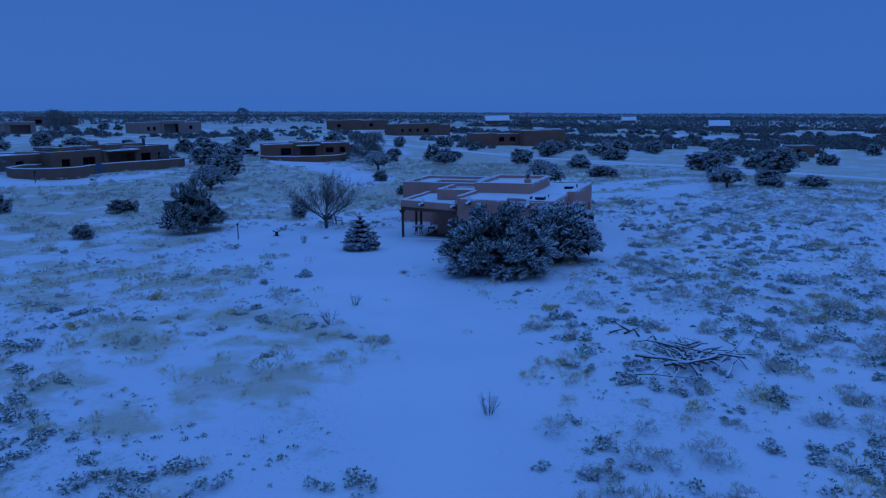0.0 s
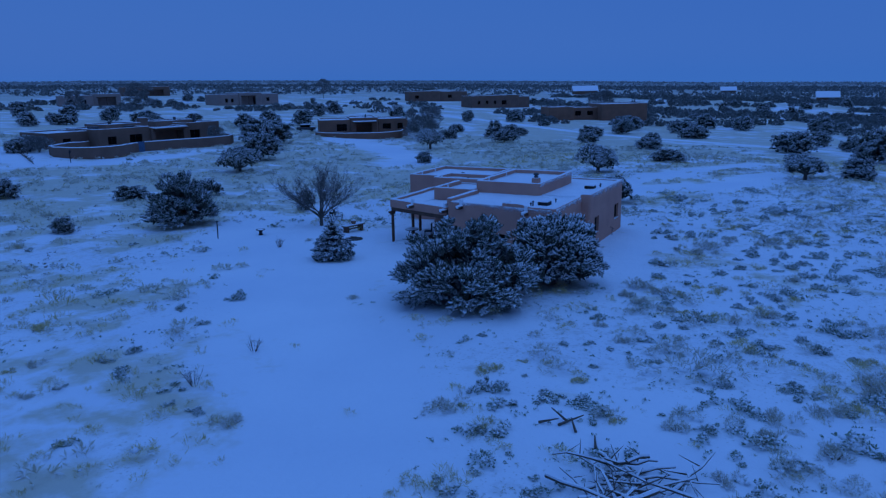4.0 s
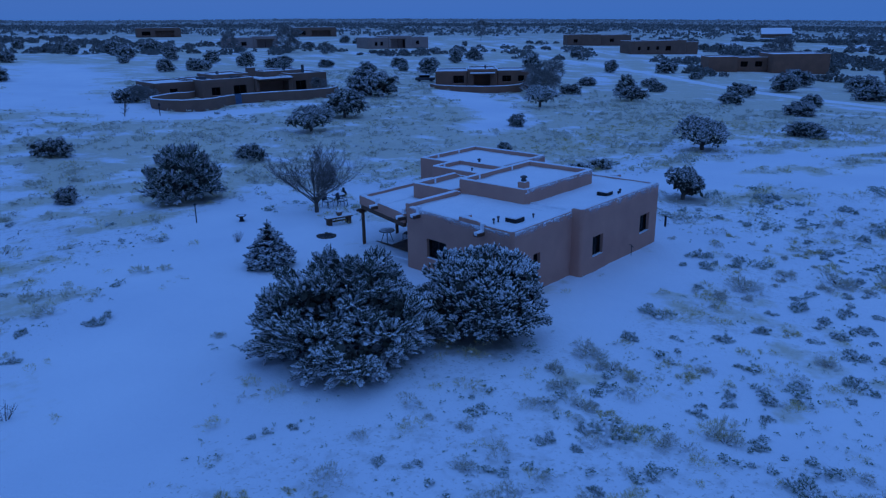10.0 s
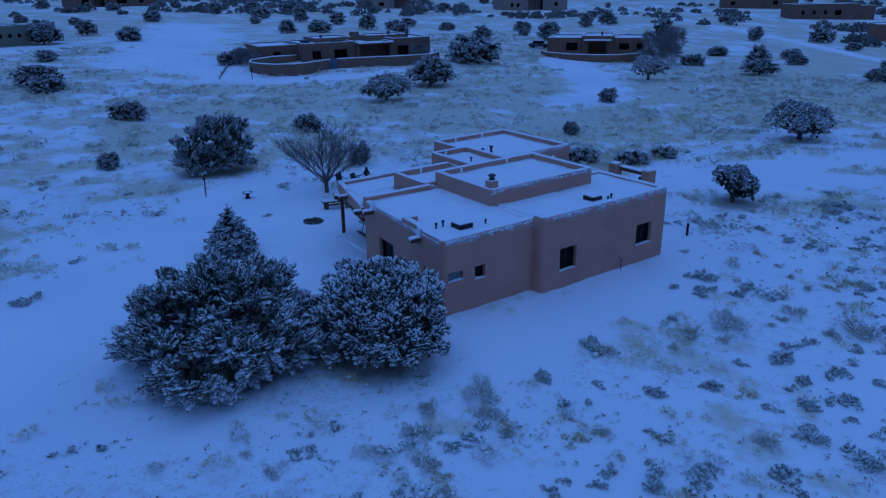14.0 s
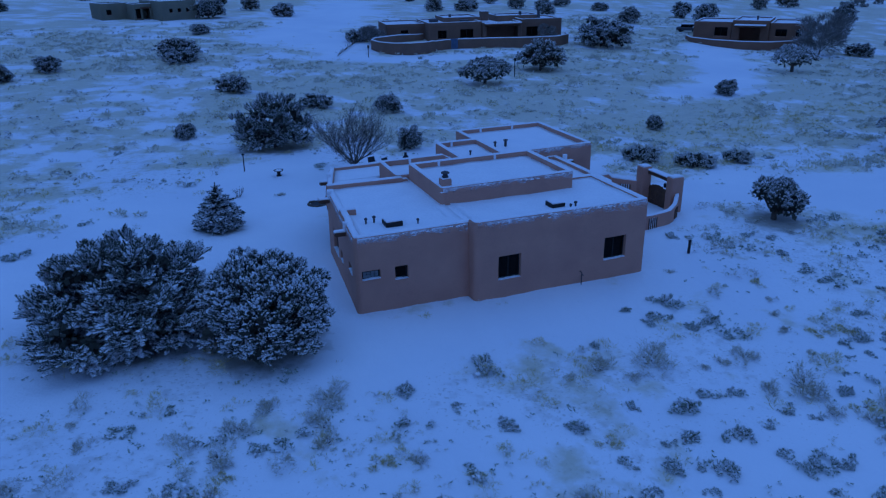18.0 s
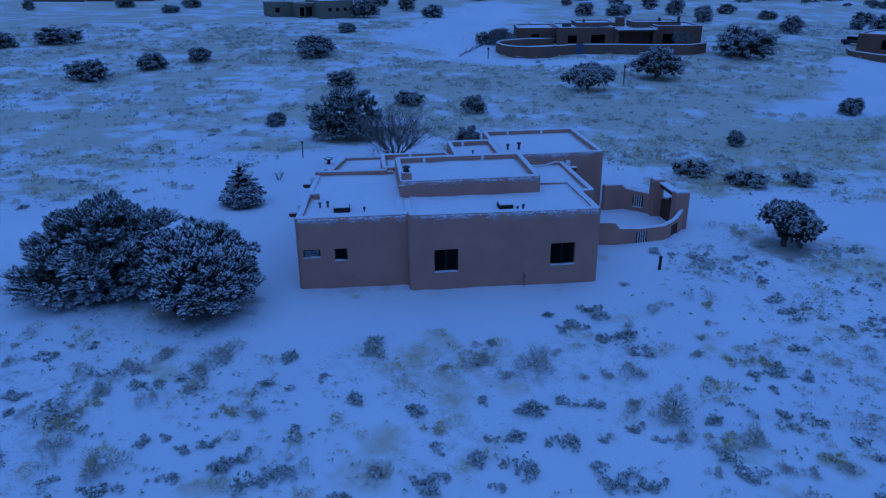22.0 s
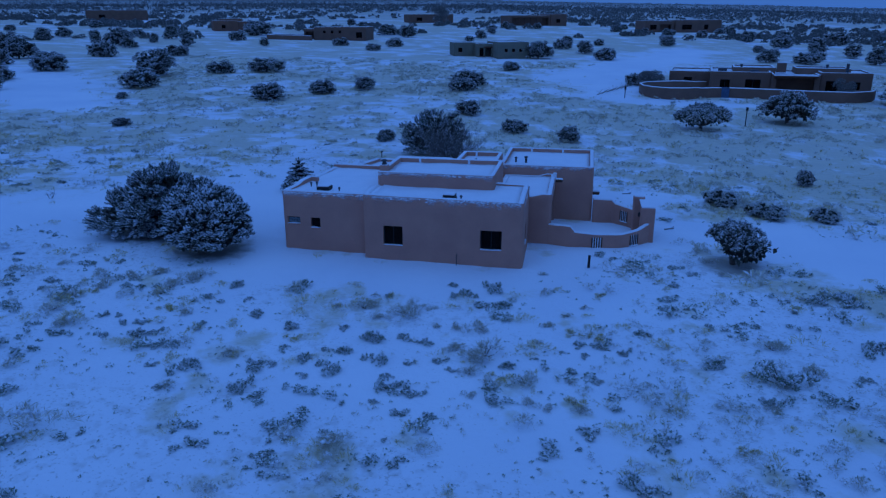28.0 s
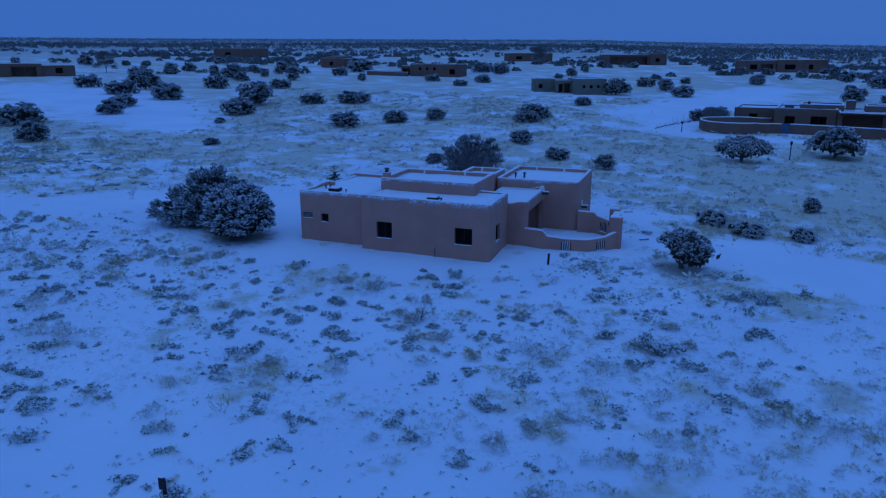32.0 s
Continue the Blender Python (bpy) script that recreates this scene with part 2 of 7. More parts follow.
LEVELS += [(49.6, 40, -1.75), (70, 50, -1.8), (90, 44, -2.4), (88, 15, -1.8), (98.8, 102, .4), (-49.5, 96.7, 2.3), (-3.5, 109.7, 2.2), (-20, 146, 3.1), (15, 134, 3.4),
           (10.6, 150, 4.4), (-60, 194, 4.9), (169, 61, -2), (202, 40, -4)]


def slope(x, y):
    """The broad tilt of the plain: up to the north, down to the east, flatter far off."""
    x, y = np.asarray(x, float), np.asarray(y, float)
    r = np.hypot(x, y) + 1e-6
    k = np.minimum(1.0, 230 / r)
    nx, ny = x * k, y * k
    turn = np.degrees(np.arctan2(y, x))
    turn = np.where(turn < -90, 180.0, turn)
    rise = np.interp(turn, (-90, -11, 7, 22, 39, 52, 70, 80, 88, 98, 110, 140, 180), (-0.012, -0.012, -0.0085, -0.0030, 0.0025, 0.0060, 0.0072, 0.0135, 0.0165, 0.0215, 0.0225, 0.0215, 0.018)) * np.maximum(0, r - 230)
    return -0.45 + 0.026 * np.maximum(ny, -60) - 3.2 * np.tanh(nx / 160) - 0.004 * np.minimum(0, nx) + rise


def lay(x, y):
    """The height of the land, for numbers or arrays."""
    x, y = np.asarray(x, float), np.asarray(y, float)
    s, w = 0.0 * x, 0.06 + 0.0 * x
    for cx, cy, cz in LEVELS:
        sg = 4.5 + 0.19 * math.hypot(cx, cy - 10)
        k = np.exp(-((x - cx) ** 2 + (y - cy) ** 2) / (2 * sg * sg))
        s, w = s + k * (cz - slope(cx, cy)), w + k
    return slope(x, y) + s / w


def ground(x, y):
    return float(lay(x, y))


def lattice(seed):
    r = np.random.RandomState(seed)
    return r.rand(256, 256)


LAT = [lattice(k) for k in range(6)]


def vnoise(x, y, k=0):
    """Smooth value noise on a lattice, for arrays."""
    x, y = np.asarray(x, float), np.asarray(y, float)
    xi, yi = np.floor(x).astype(int), np.floor(y).astype(int)
    fx, fy = x - xi, y - yi
    fx, fy = fx * fx * (3 - 2 * fx), fy * fy * (3 - 2 * fy)
    t = LAT[k]
    a, b = t[xi % 256, yi % 256], t[(xi + 1) % 256, yi % 256]
    c, d = t[xi % 256, (yi + 1) % 256], t[(xi + 1) % 256, (yi + 1) % 256]
    return (a * (1 - fx) + b * fx) * (1 - fy) + (c * (1 - fx) + d * fx) * fy


def fbm(x, y, k=0):
    return 0.5 * vnoise(x, y, k) + 0.28 * vnoise(x * 2.1 + 7, y * 2.1, k + 1) + 0.22 * vnoise(x * 4.3, y * 4.3 + 3, k + 2)


# clear snow: lawns, tracks and drives as (x, y, half-width) chains
CLEAR = [[(-48, -5, 2.2), (-38, -3.8, 2.6), (-30, -0.5, 3.2), (-23, 4.5, 4.2), (-15, 11, 5.5), (-8, 17, 6.5), (-4, 23, 5.5)],
         [(-6, 3, 3.0), (-9, 9, 4), (-6, 14, 4.5)],
         [(-6, -1.6, 2.4), (0, -2.2, 2.6), (6, -2.2, 2.4), (11, 1, 2.0)],
         [(16, 8, 2.6), (19, 9.5, 2.6), (24, 7, 2.9), (30, 2.5, 3.4), (34, -5, 4.0), (44, -8, 3.5)],
         [(12, 6.5, 3), (16, 8, 3)], [(24, 9, 3.5), (34, 6, 3.5), (48, 1, 3), (62, -6, 3)],
         [(-130, 92, 16), (-100, 78, 17), (-75, 62, 15), (-58, 52, 8)],
         [(8, 100, 6), (20, 130, 9), (36, 162, 10)]]
CLEAR += [[(14, 78, 5), (25, 72, 3), (36, 74, 2)],
         [(18, 88, 9), (12, 98, 9), (30, 140, 9)],
         [(74, 72, 6), (66, 58, 5), (54, 45, 5), (45, 42, 4)], [(15, 18, 2.4), (11, 21, 2.2), (5, 26, 2.2)],
         [(196, 139, 1.6), (159, 82, 1.6), (131, 45, 1.6), (108, 2, 1.6), (90, -30, 1.6)]]


def clearness(x, y, soft=0.75, sway=1.3):
    """1 on swept, unbroken snow, 0 out in the scrub."""
    x, y = np.asarray(x, float), np.asarray(y, float)
    best = np.full(x.shape, 1e3)
    jit = (fbm(x * 0.35, y * 0.35, 2) - 0.5) * 0.7
    for chain in CLEAR:
        for (ax, ay, aw), (bx, by, bw) in zip(chain, chain[1:]):
            dx, dy = bx - ax, by - ay
            t = np.clip(((x - ax) * dx + (y - ay) * dy) / (dx * dx + dy * dy), 0, 1)
            best = np.minimum(best, np.hypot(x - ax - t * dx, y - ay - t * dy) / (aw + t * (bw - aw)))
    return np.clip((1.35 + sway * jit - best) / soft, 0, 1)


def straw(x, y):
    """How thickly dry grass shows through the snow, 0 to 1."""
    x, y = np.asarray(x, float), np.asarray(y, float)
    n = 0.36 * fbm(x * 0.075 + 11, y * 0.10 + 5, 1) + 0.64 * (0.5 + 1.12 * (fbm(x * 0.42 + 3, y * 0.36 + 2, 0) - 0.5))
    far = (np.clip((y - 24) / 14, 0, 1) * 0.36 - np.clip((y - 58) / 25, 0, 1) * 0.10) + np.clip((x - 40) / 40, 0, 1) * 0.26 + np.clip((-13 - x) / 14, 0, 1) * 0.12 * np.clip((y + 2) / 10, 0.25, 1) + np.clip((x - 14) / 14, 0, 1) * np.clip((12 - y) / 8, 0, 1) * 0.15 + np.clip(np.hypot(x, y) / 150 - 1, 0, 1) * 0.1
    far = far + 0.05 * np.clip((y + 4) / 8, -1.3, 1) + np.clip((x - 15) / 8, 0, 1) * np.clip((y - 11) / 8, 0, 1) * 0.30
    return np.clip((n + np.minimum(far, 0.28 + 0.08 * np.clip((x - 15) / 8, 0, 1) * np.clip((y - 11) / 8, 0, 1) * np.clip((62 - y) / 15, 0, 1)) - 0.575) / 0.24, 0, 1) * (1 - clearness(x, y, 1.0, 2.4))


def scrub(x, y):
    n = fbm(np.asarray(x) * 0.16 + 31, np.asarray(y) * 0.16 + 8, 0)
    return np.clip((n - 0.34) / 0.25, 0.0, 1) * (1 - clearness(x, y))


def build_ground():
    radii = [0.0]
    r = 0.8
    while r < 4200:
        radii.append(r)
        r += max(0.45, r * 0.013) if r < 160 else r * 0.03
    na = 420
    ang = np.linspace(0, 2 * np.pi, na, endpoint=False)
    R, A = np.meshgrid(np.array(radii[1:]), ang, indexing='ij')
    X, Y = (R * np.cos(A)).ravel(), (10 + R * np.sin(A)).ravel()
    near = np.exp(-R.ravel() / 90)
    Z = lay(X, Y) + (fbm(X * 0.6, Y * 0.6, 3) - 0.5) * 0.10 * near + scrub(X, Y) * (fbm(X * 1.6, Y * 1.6, 1) - 0.45) * 0.16 * near
    Z += (fbm(X * 0.004, Y * 0.004, 2) - 0.45) * 7 * np.clip((R.ravel() - 350) / 1200, 0, 1)
    V = np.column_stack([X, Y, Z])
    V = np.vstack([[[0, 10, ground(0, 10)]], V])
    nr = len(radii) - 1
    faces = [(0, 1 + i, 1 + (i + 1) % na) for i in range(na)]
    idx = 1 + np.arange(nr * na).reshape(nr, na)
    a, b = idx[:-1], np.roll(idx[:-1], -1, 1)
    c, d = np.roll(idx[1:], -1, 1), idx[1:]
    faces += np.stack([a, d, c, b], -1).reshape(-1, 4).tolist()
    me = bpy.data.meshes.new("ground")
    me.from_pydata(V.tolist(), [], faces)
    at = me.attributes.new("straw", 'FLOAT', 'POINT')
    at.data.foreach_set("value", np.concatenate([[0], straw(X, Y)]).astype(np.float32))
    at = me.attributes.new("scrub", 'FLOAT', 'POINT')
    at.data.foreach_set("value", np.concatenate([[0], scrub(X, Y)]).astype(np.float32))
    at = me.attributes.new("litter", 'FLOAT', 'POINT')
    lit = 0.0 * X
    for tx, ty, tr in ((-13.7, 1.8, 2.6), (-9.0, -0.4, 2.4), (-3.1, 33.7, 3.0), (20.1, 3.2, 1.9), (-9.3, 13.6, 1.3), (25.3, 54.1, 2.4), (36.6, 60.8, 2.5), (43.1, 11.6, 2.2)):
        lit = np.maximum(lit, np.exp(-(((X - tx) ** 2 + (Y - ty) ** 2) / tr ** 2) ** 2))
    at.data.foreach_set("value", np.concatenate([[0], lit]).astype(np.float32))
    # Grows with distance: unresolved woods and haze, both painted as grey.
    at = me.attributes.new("woods_haze", 'FLOAT', 'POINT')
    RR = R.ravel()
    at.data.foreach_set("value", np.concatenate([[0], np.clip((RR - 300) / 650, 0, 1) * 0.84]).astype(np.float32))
    me.shade_smooth()
    m = bpy.data.materials.new("snow_over_dry_grass")
    m.use_nodes = True
    nt = m.node_tree
    b = nt.nodes["Principled BSDF"]
    tc = nt.nodes.new("ShaderNodeTexCoord")

    def nz(scale, detail=5):
        n = nt.nodes.new("ShaderNodeTexNoise")
        n.inputs["Scale"].default_value = scale
        n.inputs["Detail"].default_value = detail
        nt.links.new(tc.outputs["Object"], n.inputs["Vector"])
        return n.outputs["Fac"]

    def math_(op, a, bb, c=None):
        n = nt.nodes.new("ShaderNodeMath")
        n.operation = op
        for i, v in enumerate((a, bb, c)):
            if v is None:
                continue
            if isinstance(v, (int, float)):
                n.inputs[i].default_value = v
            else:
                nt.links.new(v, n.inputs[i])
        return n.outputs[0]

    def rng(v, lo, hi, a=0.0, z=1.0):
        n = nt.nodes.new("ShaderNodeMapRange")
        for i, q in enumerate((lo, hi, a, z)):
            n.inputs[i + 1].default_value = q
        nt.links.new(v, n.inputs[0])
        return n.outputs[0]

    def mixc(f, c1, c2):
        n = nt.nodes.new("ShaderNodeMix")
        n.data_type = 'RGBA'
        nt.links.new(f, n.inputs[0])
        for i, c in ((6, c1), (7, c2)):
            if isinstance(c, tuple):
                n.inputs[i].default_value = (*c, 1)
            else:
                nt.links.new(c, n.inputs[i])
        return n.outputs[2]

    def attr(nm):
        n = nt.nodes.new("ShaderNodeAttribute")
        n.attribute_name = nm
        return n.outputs["Fac"]

    fine, mids, broad = nz(3.2), nz(0.7), nz(0.12)
    g = math_('MULTIPLY', rng(attr("straw"), 0.0, 0.35), rng(math_('ADD', math_('MULTIPLY', attr("straw"), 0.45), math_('ADD', math_('MULTIPLY', fine, 0.4), math_('ADD', math_('MULTIPLY', nz(0.42, 6), 0.5), math_('MULTIPLY', nz(1.05, 4), 0.35)))), 0.72, 1.02, 0, 0.70))
    soil = rng(math_('ADD', math_('MULTIPLY', attr("scrub"), 0.30), math_('MULTIPLY', nz(2.1, 7), 0.9)), 0.76, 0.92, 0, 0.25)
    snow = mixc(rng(broad, 0.35, 0.65), (0.80, 0.82, 0.85), (0.72, 0.75, 0.80))
    c = mixc(g, snow, mixc(mids, (0.60, 0.51, 0.29), (0.46, 0.40, 0.26)))
    speck = rng(math_('ADD', math_('MULTIPLY', attr("scrub"), 0.13), math_('MULTIPLY', nz(7.5, 2), 0.9)), 0.66, 0.74, 0, 0.35)
    c = mixc(speck, c, mixc(fine, (0.30, 0.25, 0.15), (0.16, 0.15, 0.11)))
    # grey tint over the far ground for unresolved woods and haze
    c = mixc(math_('MULTIPLY', attr("woods_haze"), rng(nz(0.03, 6), 0.38, 0.55, 0.72, 1.0)), c, (0.24, 0.245, 0.235))
    c = mixc(soil, c, mixc(mids, (0.20, 0.17, 0.13), (0.30, 0.25, 0.18)))
    c = mixc(rng(math_('ADD', math_('MULTIPLY', attr("litter"), 0.75), math_('MULTIPLY', nz(1.7, 6), 0.8)), 0.62, 1.05, 0, 0.75), c, mixc(fine, (0.22, 0.17, 0.12), (0.32, 0.27, 0.19)))
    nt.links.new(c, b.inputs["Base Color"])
    b.inputs["Roughness"].default_value = 0.75
    b.inputs["Specular IOR Level"].default_value = 0.25
    bp = nt.nodes.new("ShaderNodeBump")
    bp.inputs["Strength"].default_value = 0.5
    bp.inputs["Distance"].default_value = 0.10
    nt.links.new(math_('ADD', fine, math_('MULTIPLY', nz(11, 3), 0.35)), bp.inputs["Height"])
    nt.links.new(bp.outputs[0], b.inputs["Normal"])
    me.materials.append(m)
    tagged(new("ground", me), "gently sloping ground under thin snow with dry grass", "ground", kind="structure")


build_ground()


# ---------------------------------------------------------------- adobe walls
def ring(corners, z0, z1, thick=0.35, radius=0.22, openings=(), amp=0.015, step=0.55, sides=None, foot=None):
    """A closed run of adobe wall round convex corners (anticlockwise), rounded at corners and rim. z1: rim height, a number or f(x, y).
    openings: (side, s0, s1, lower, upper) cut through the wall. sides: only these sides."""
    bm = B()
    n = len(corners)
    C = [Vector((*c, 0)) for c in corners]
    top = z1 if callable(z1) else (lambda x, y: z1)
    low = foot if foot else (lambda x, y: z0)
    cols = []
    want = range(n) if sides is None else sides
    zcuts = sorted({z for o in openings for z in o[3:5]})
    for i in want:
        a, b = C[i], C[(i + 1) % n]
        d = (b - a).normalized()
        L = (b - a).length
        nin = Vector((-d.y, d.x, 0))
        ops = [o for o in openings if o[0] == i]
        r0 = radius if (sides is None or (i - 1) % n in want) else 0.0
        r1 = radius if (sides is None or (i + 1) % n in want) else 0.0
        cuts = {r0, L - r1} | {s for o in ops for s in o[1:3]}
        k = max(2, int(L / step))
        for j in range(1, k):
            s = L * j / k
            if all(abs(s - q) > 0.16 for q in cuts):
                cuts.add(s)
        for s in sorted(cuts):
            si = min(max(s, thick if r0 else 0), L - (thick if r1 else 0))
            cols.append((a + d * s, a + d * si + nin * thick, i, s))
        if r1:
            d2 = (C[(i + 2) % n] - b).normalized()
            n2 = Vector((-d2.y, d2.x, 0))
            den = 1 + nin.dot(n2)
            inner = b + (nin + n2) * thick / den
            cen = b + (nin + n2) * radius / den
            for q in (0.25, 0.5, 0.75):
                w = -(nin * (1 - q) + n2 * q).normalized()
                cols.append((cen + w * radius, inner, -1, 0))
    closed = sides is None
    grid = []
    for o, inn, side, s in cols:
        zt = top(o.x, o.y)
        zb = low(o.x, o.y)
        zs = [zb] + [zb + (zt - zb) * f for f in (0.12, 0.25, 0.5, 0.75, 0.9)]
        zs = [z for z in zs if all(abs(z - q) > 0.1 for q in zcuts)] if zcuts else zs
        # the same count of rows in every column: cut rows first, then even rows between
        rows = [zb] + zcuts + [zt - 0.10]
        full = []
        for p, q in zip(rows, rows[1:]):
            full += [p, p + (q - p) * 0.5]
        full.append(rows[-1])
        out = [Vector((o.x, o.y, z)) for z in full]
        across = inn - o
        rim = [o + across * 0.10 + Vector((0, 0, zt - 0.025)), o + across * 0.28 + Vector((0, 0, zt)), o + across * 0.72 + Vector((0, 0, zt)), o + across * 0.90 + Vector((0, 0, zt - 0.025))]
        ins = [Vector((inn.x, inn.y, z)) for z in full[::-1]]
        grid.append(([bm.verts.new(v) for v in out + rim + ins], side, s, len(full), zt))
    m = len(grid)
    for c in range(m if closed else m - 1):
        g, h = grid[c], grid[(c + 1) % m]
        nf = g[3]
        tot = len(g[0])
        smid = None
        hole = []
        if g[1] >= 0 and g[1] == h[1]:
            smid = (g[2] + h[2]) / 2
            hole = [o for o in openings if o[0] == g[1] and o[1] - 1e-4 < smid < o[2] + 1e-4]
        for r in range(tot - 1):
            zq = (g[0][r].co.z + g[0][r + 1].co.z) / 2
            inface = r < nf - 1 or r >= tot - nf
            if hole and inface and any(o[3] - 1e-4 < zq < o[4] + 1e-4 for o in hole):
                continue
            bm.faces.new((g[0][r], h[0][r], h[0][r + 1], g[0][r + 1]))
        # reveals round the openings
        for o in hole:
            rr = [r for r in range(nf) if o[3] - 1e-4 <= g[0][r].co.z <= o[4] + 1e-4]
            if len(rr) < 2:
                continue
            lo, hi = rr[0], rr[-1]
            for r in (lo, hi):
                bm.faces.new((g[0][r], h[0][r], h[0][tot - 1 - r], g[0][tot - 1 - r]))
            if abs(g[2] - o[1]) < 1e-4:
                for r in range(lo, hi):
                    bm.faces.new((g[0][r], g[0][r + 1], g[0][tot - 2 - r], g[0][tot - 1 - r]))
            if abs(h[2] - o[2]) < 1e-4:
                for r in range(lo, hi):
                    bm.faces.new((h[0][r], h[0][r + 1], h[0][tot - 2 - r], h[0][tot - 1 - r]))
    if not closed:
        for g, _, _, _, _ in (grid[0], grid[-1]):
            bm.faces.new(g)
    bmesh.ops.recalc_face_normals(bm, faces=bm.faces)
    if amp:
        for v in bm.verts:
            v.co += noise.noise_vector(v.co * 1.3) * amp
    return bm, cols, top


def rim_snow(cols, top, closed, gaps=0.0, thick=0.045, seed=0):
    """A lumpy strip of snow lying along a wall's rim."""
    bm = B()
    rows = []
    for o, inn, _, _ in cols:
        zt = top(o.x, o.y)
        ac = inn - o
        h = thick * (0.7 + 0.7 * abs(noise.noise(o * 1.1 + Vector((seed, 0, 0)))))
        prof = ((0.10, -0.012), (0.16, h * 0.75), (0.5, h), (0.84, h * 0.75), (0.92, -0.012))
        rows.append([bm.verts.new(o + ac * f + Vector((0, 0, zt + dz))) for f, dz in prof])
    m = len(rows)
    for c in range(m if closed else m - 1):
        g, h = rows[c], rows[(c + 1) % m]
        if gaps and noise.noise(cols[c][0] * 0.9 + Vector((seed, 3, 0))) > 1 - gaps:
            continue
        for r in range(4):
            bm.faces.new((g[r], h[r], h[r + 1], g[r + 1]))
    bmesh.ops.recalc_face_normals(bm, faces=bm.faces)
    return bm


def patch(corners, z, inset=0.30, n=14, lump=0.03, drift=0.07, seed=0.0):
    """Snow lying on a roof or ledge between four corners, a little deeper at the edges."""
    bm = B()
    a, b, c, d = [Vector((*p, 0)) for p in corners]
    la, lb = (b - a).length, (d - a).length
    ea, eb = inset / la, inset / lb
    g = []
    for i in range(n + 1):
        row = []
        u = ea + (1 - 2 * ea) * i / n
        for j in range(n + 1):
            v = eb + (1 - 2 * eb) * j / n
            p = (a * (1 - u) + b * u) * (1 - v) + (d * (1 - u) + c * u) * v
            e = min(i, n - i, j, n - j) / n
            p.z = z + lump * noise.noise(p * 0.8 + Vector((seed, 0, 0))) * 1.5 + drift * max(0, 1 - e * 9)
            row.append(bm.verts.new(p))
        g.append(row)
    for i in range(n):
        for j in range(n):
            bm.faces.new((g[i][j], g[i + 1][j], g[i + 1][j + 1], g[i][j + 1]))
    edge = bmesh.ops.extrude_face_region(bm, geom=bm.faces[:])
    for v in [e for e in edge["geom"] if isinstance(e, bmesh.types.BMVert)]:
        v.co.z -= 0.14
    bmesh.ops.recalc_face_normals(bm, faces=bm.faces)
    return bm


def clinging(a, b, z, count, seed, out=0.012, spread=0.10, size=0.16):
    """Irregular flat crusts of snow stuck to a wall's face under its rim, along a to b (a wall facing right of a-b)."""
    rnd = random.Random(seed)
    bm = B()
    a, b = Vector((*a, 0)), Vector((*b, 0))
    d = (b - a).normalized()
    nrm = Vector((d.y, -d.x, 0))
    for _ in range(count):
        s = rnd.random()
        den = noise.noise(Vector((s * 6 + seed, 0.3, 0)))
        if den < -0.25 and rnd.random() < 0.8:
            continue
        zc = z - abs(rnd.gauss(0, spread))
        w, h = size * rnd.uniform(0.4, 1.5), size * rnd.uniform(0.18, 0.5)
        p = a + (b - a) * s
        c = bm.verts.new(p + nrm * (out + 0.02) + Vector((0, 0, zc)))
        rim = []
        k = 9
        for i in range(k):
            t = 2 * math.pi * i / k
            q = rnd.uniform(0.55, 1.15)
            rim.append(bm.verts.new(p + d * (w * q * math.cos(t)) + nrm * (out - 0.02) + Vector((0, 0, min(zc + h * q * math.sin(t), z + 0.03)))))
        for i in range(k):
            bm.faces.new((c, rim[i], rim[(i + 1) % k]))
    return bm


def window(parent, origin, along, w, h, depth=0.16, panes=2, name="window", snow=True, bars=0, sill=0.05):
    """A framed window set back in its opening: origin is the lower corner on the wall's face, along its direction; it faces right of along."""
    win = new(name)
    win.parent = parent
    d = Vector((*along, 0)).normalized()
    m = Matrix.Identity(4)
    m.col[0][:3], m.col[1][:3], m.col[2][:3], m.col[3][:3] = d, Vector((-d.y, d.x, 0)), Vector((0, 0, 1)), Vector(origin)
    win.matrix_basis = m
    f = 0.055
    bm = B()
    for x0, x1, z0, z1 in ((0, w, 0, f), (0, w, h - f, h), (0, f, f, h - f), (w - f, w, f, h - f)):
        box(bm, x0, depth, z0, x1, depth + 0.06, z1, 0.008, 1)
    for k in range(1, panes):
        x = w * k / panes
        box(bm, x - 0.025, depth + 0.002, f, x + 0.025, depth + 0.058, h - f, 0.006, 1)
    part("window_frame", bm, FRAME, win)
    for k in range(panes):
        bm = B()
        x0, x1 = f + (w - 2 * f) * k / panes, f + (w - 2 * f) * (k + 1) / panes
        box(bm, x0 + (0.025 if k else 0), depth + 0.024, f, x1 - (0.025 if k < panes - 1 else 0), depth + 0.034, h - f)
        part("pane", bm, GLASS, win)
    bm = box(B(), -0.02, -0.03, -0.05, w + 0.02, depth, 0.0, 0.015, 1)
    part("window_sill", bm, STUCCO, win)
    if snow:
        bm = B()
        k = 10
        for i in range(k):
            gap = noise.noise(Vector((origin[0] * 1.7 + i * 0.29, origin[1] + 4, 3))) < -0.12
            hh = sill * (0.5 + 0.9 * abs(noise.noise(Vector((origin[0] + i * 0.37, origin[1], 1)))))
            box(bm, w * i / k, -0.025, -0.004, w * (i + 1) / k + 0.004, depth - 0.01, 0.012 if gap else hh, 0.0 if gap else 0.012, 1)
        part("sill_snow", bm, SNOWPATCH, win, "snow lying on the sill")
    if bars:
        for i in range(bars):
            x = w * (i + 0.5) / bars
            part("spindle", rod(B(), (x, depth - 0.05, 0), (x, depth - 0.05, h), 0.022, n=8), TIMBER, win)
    return win


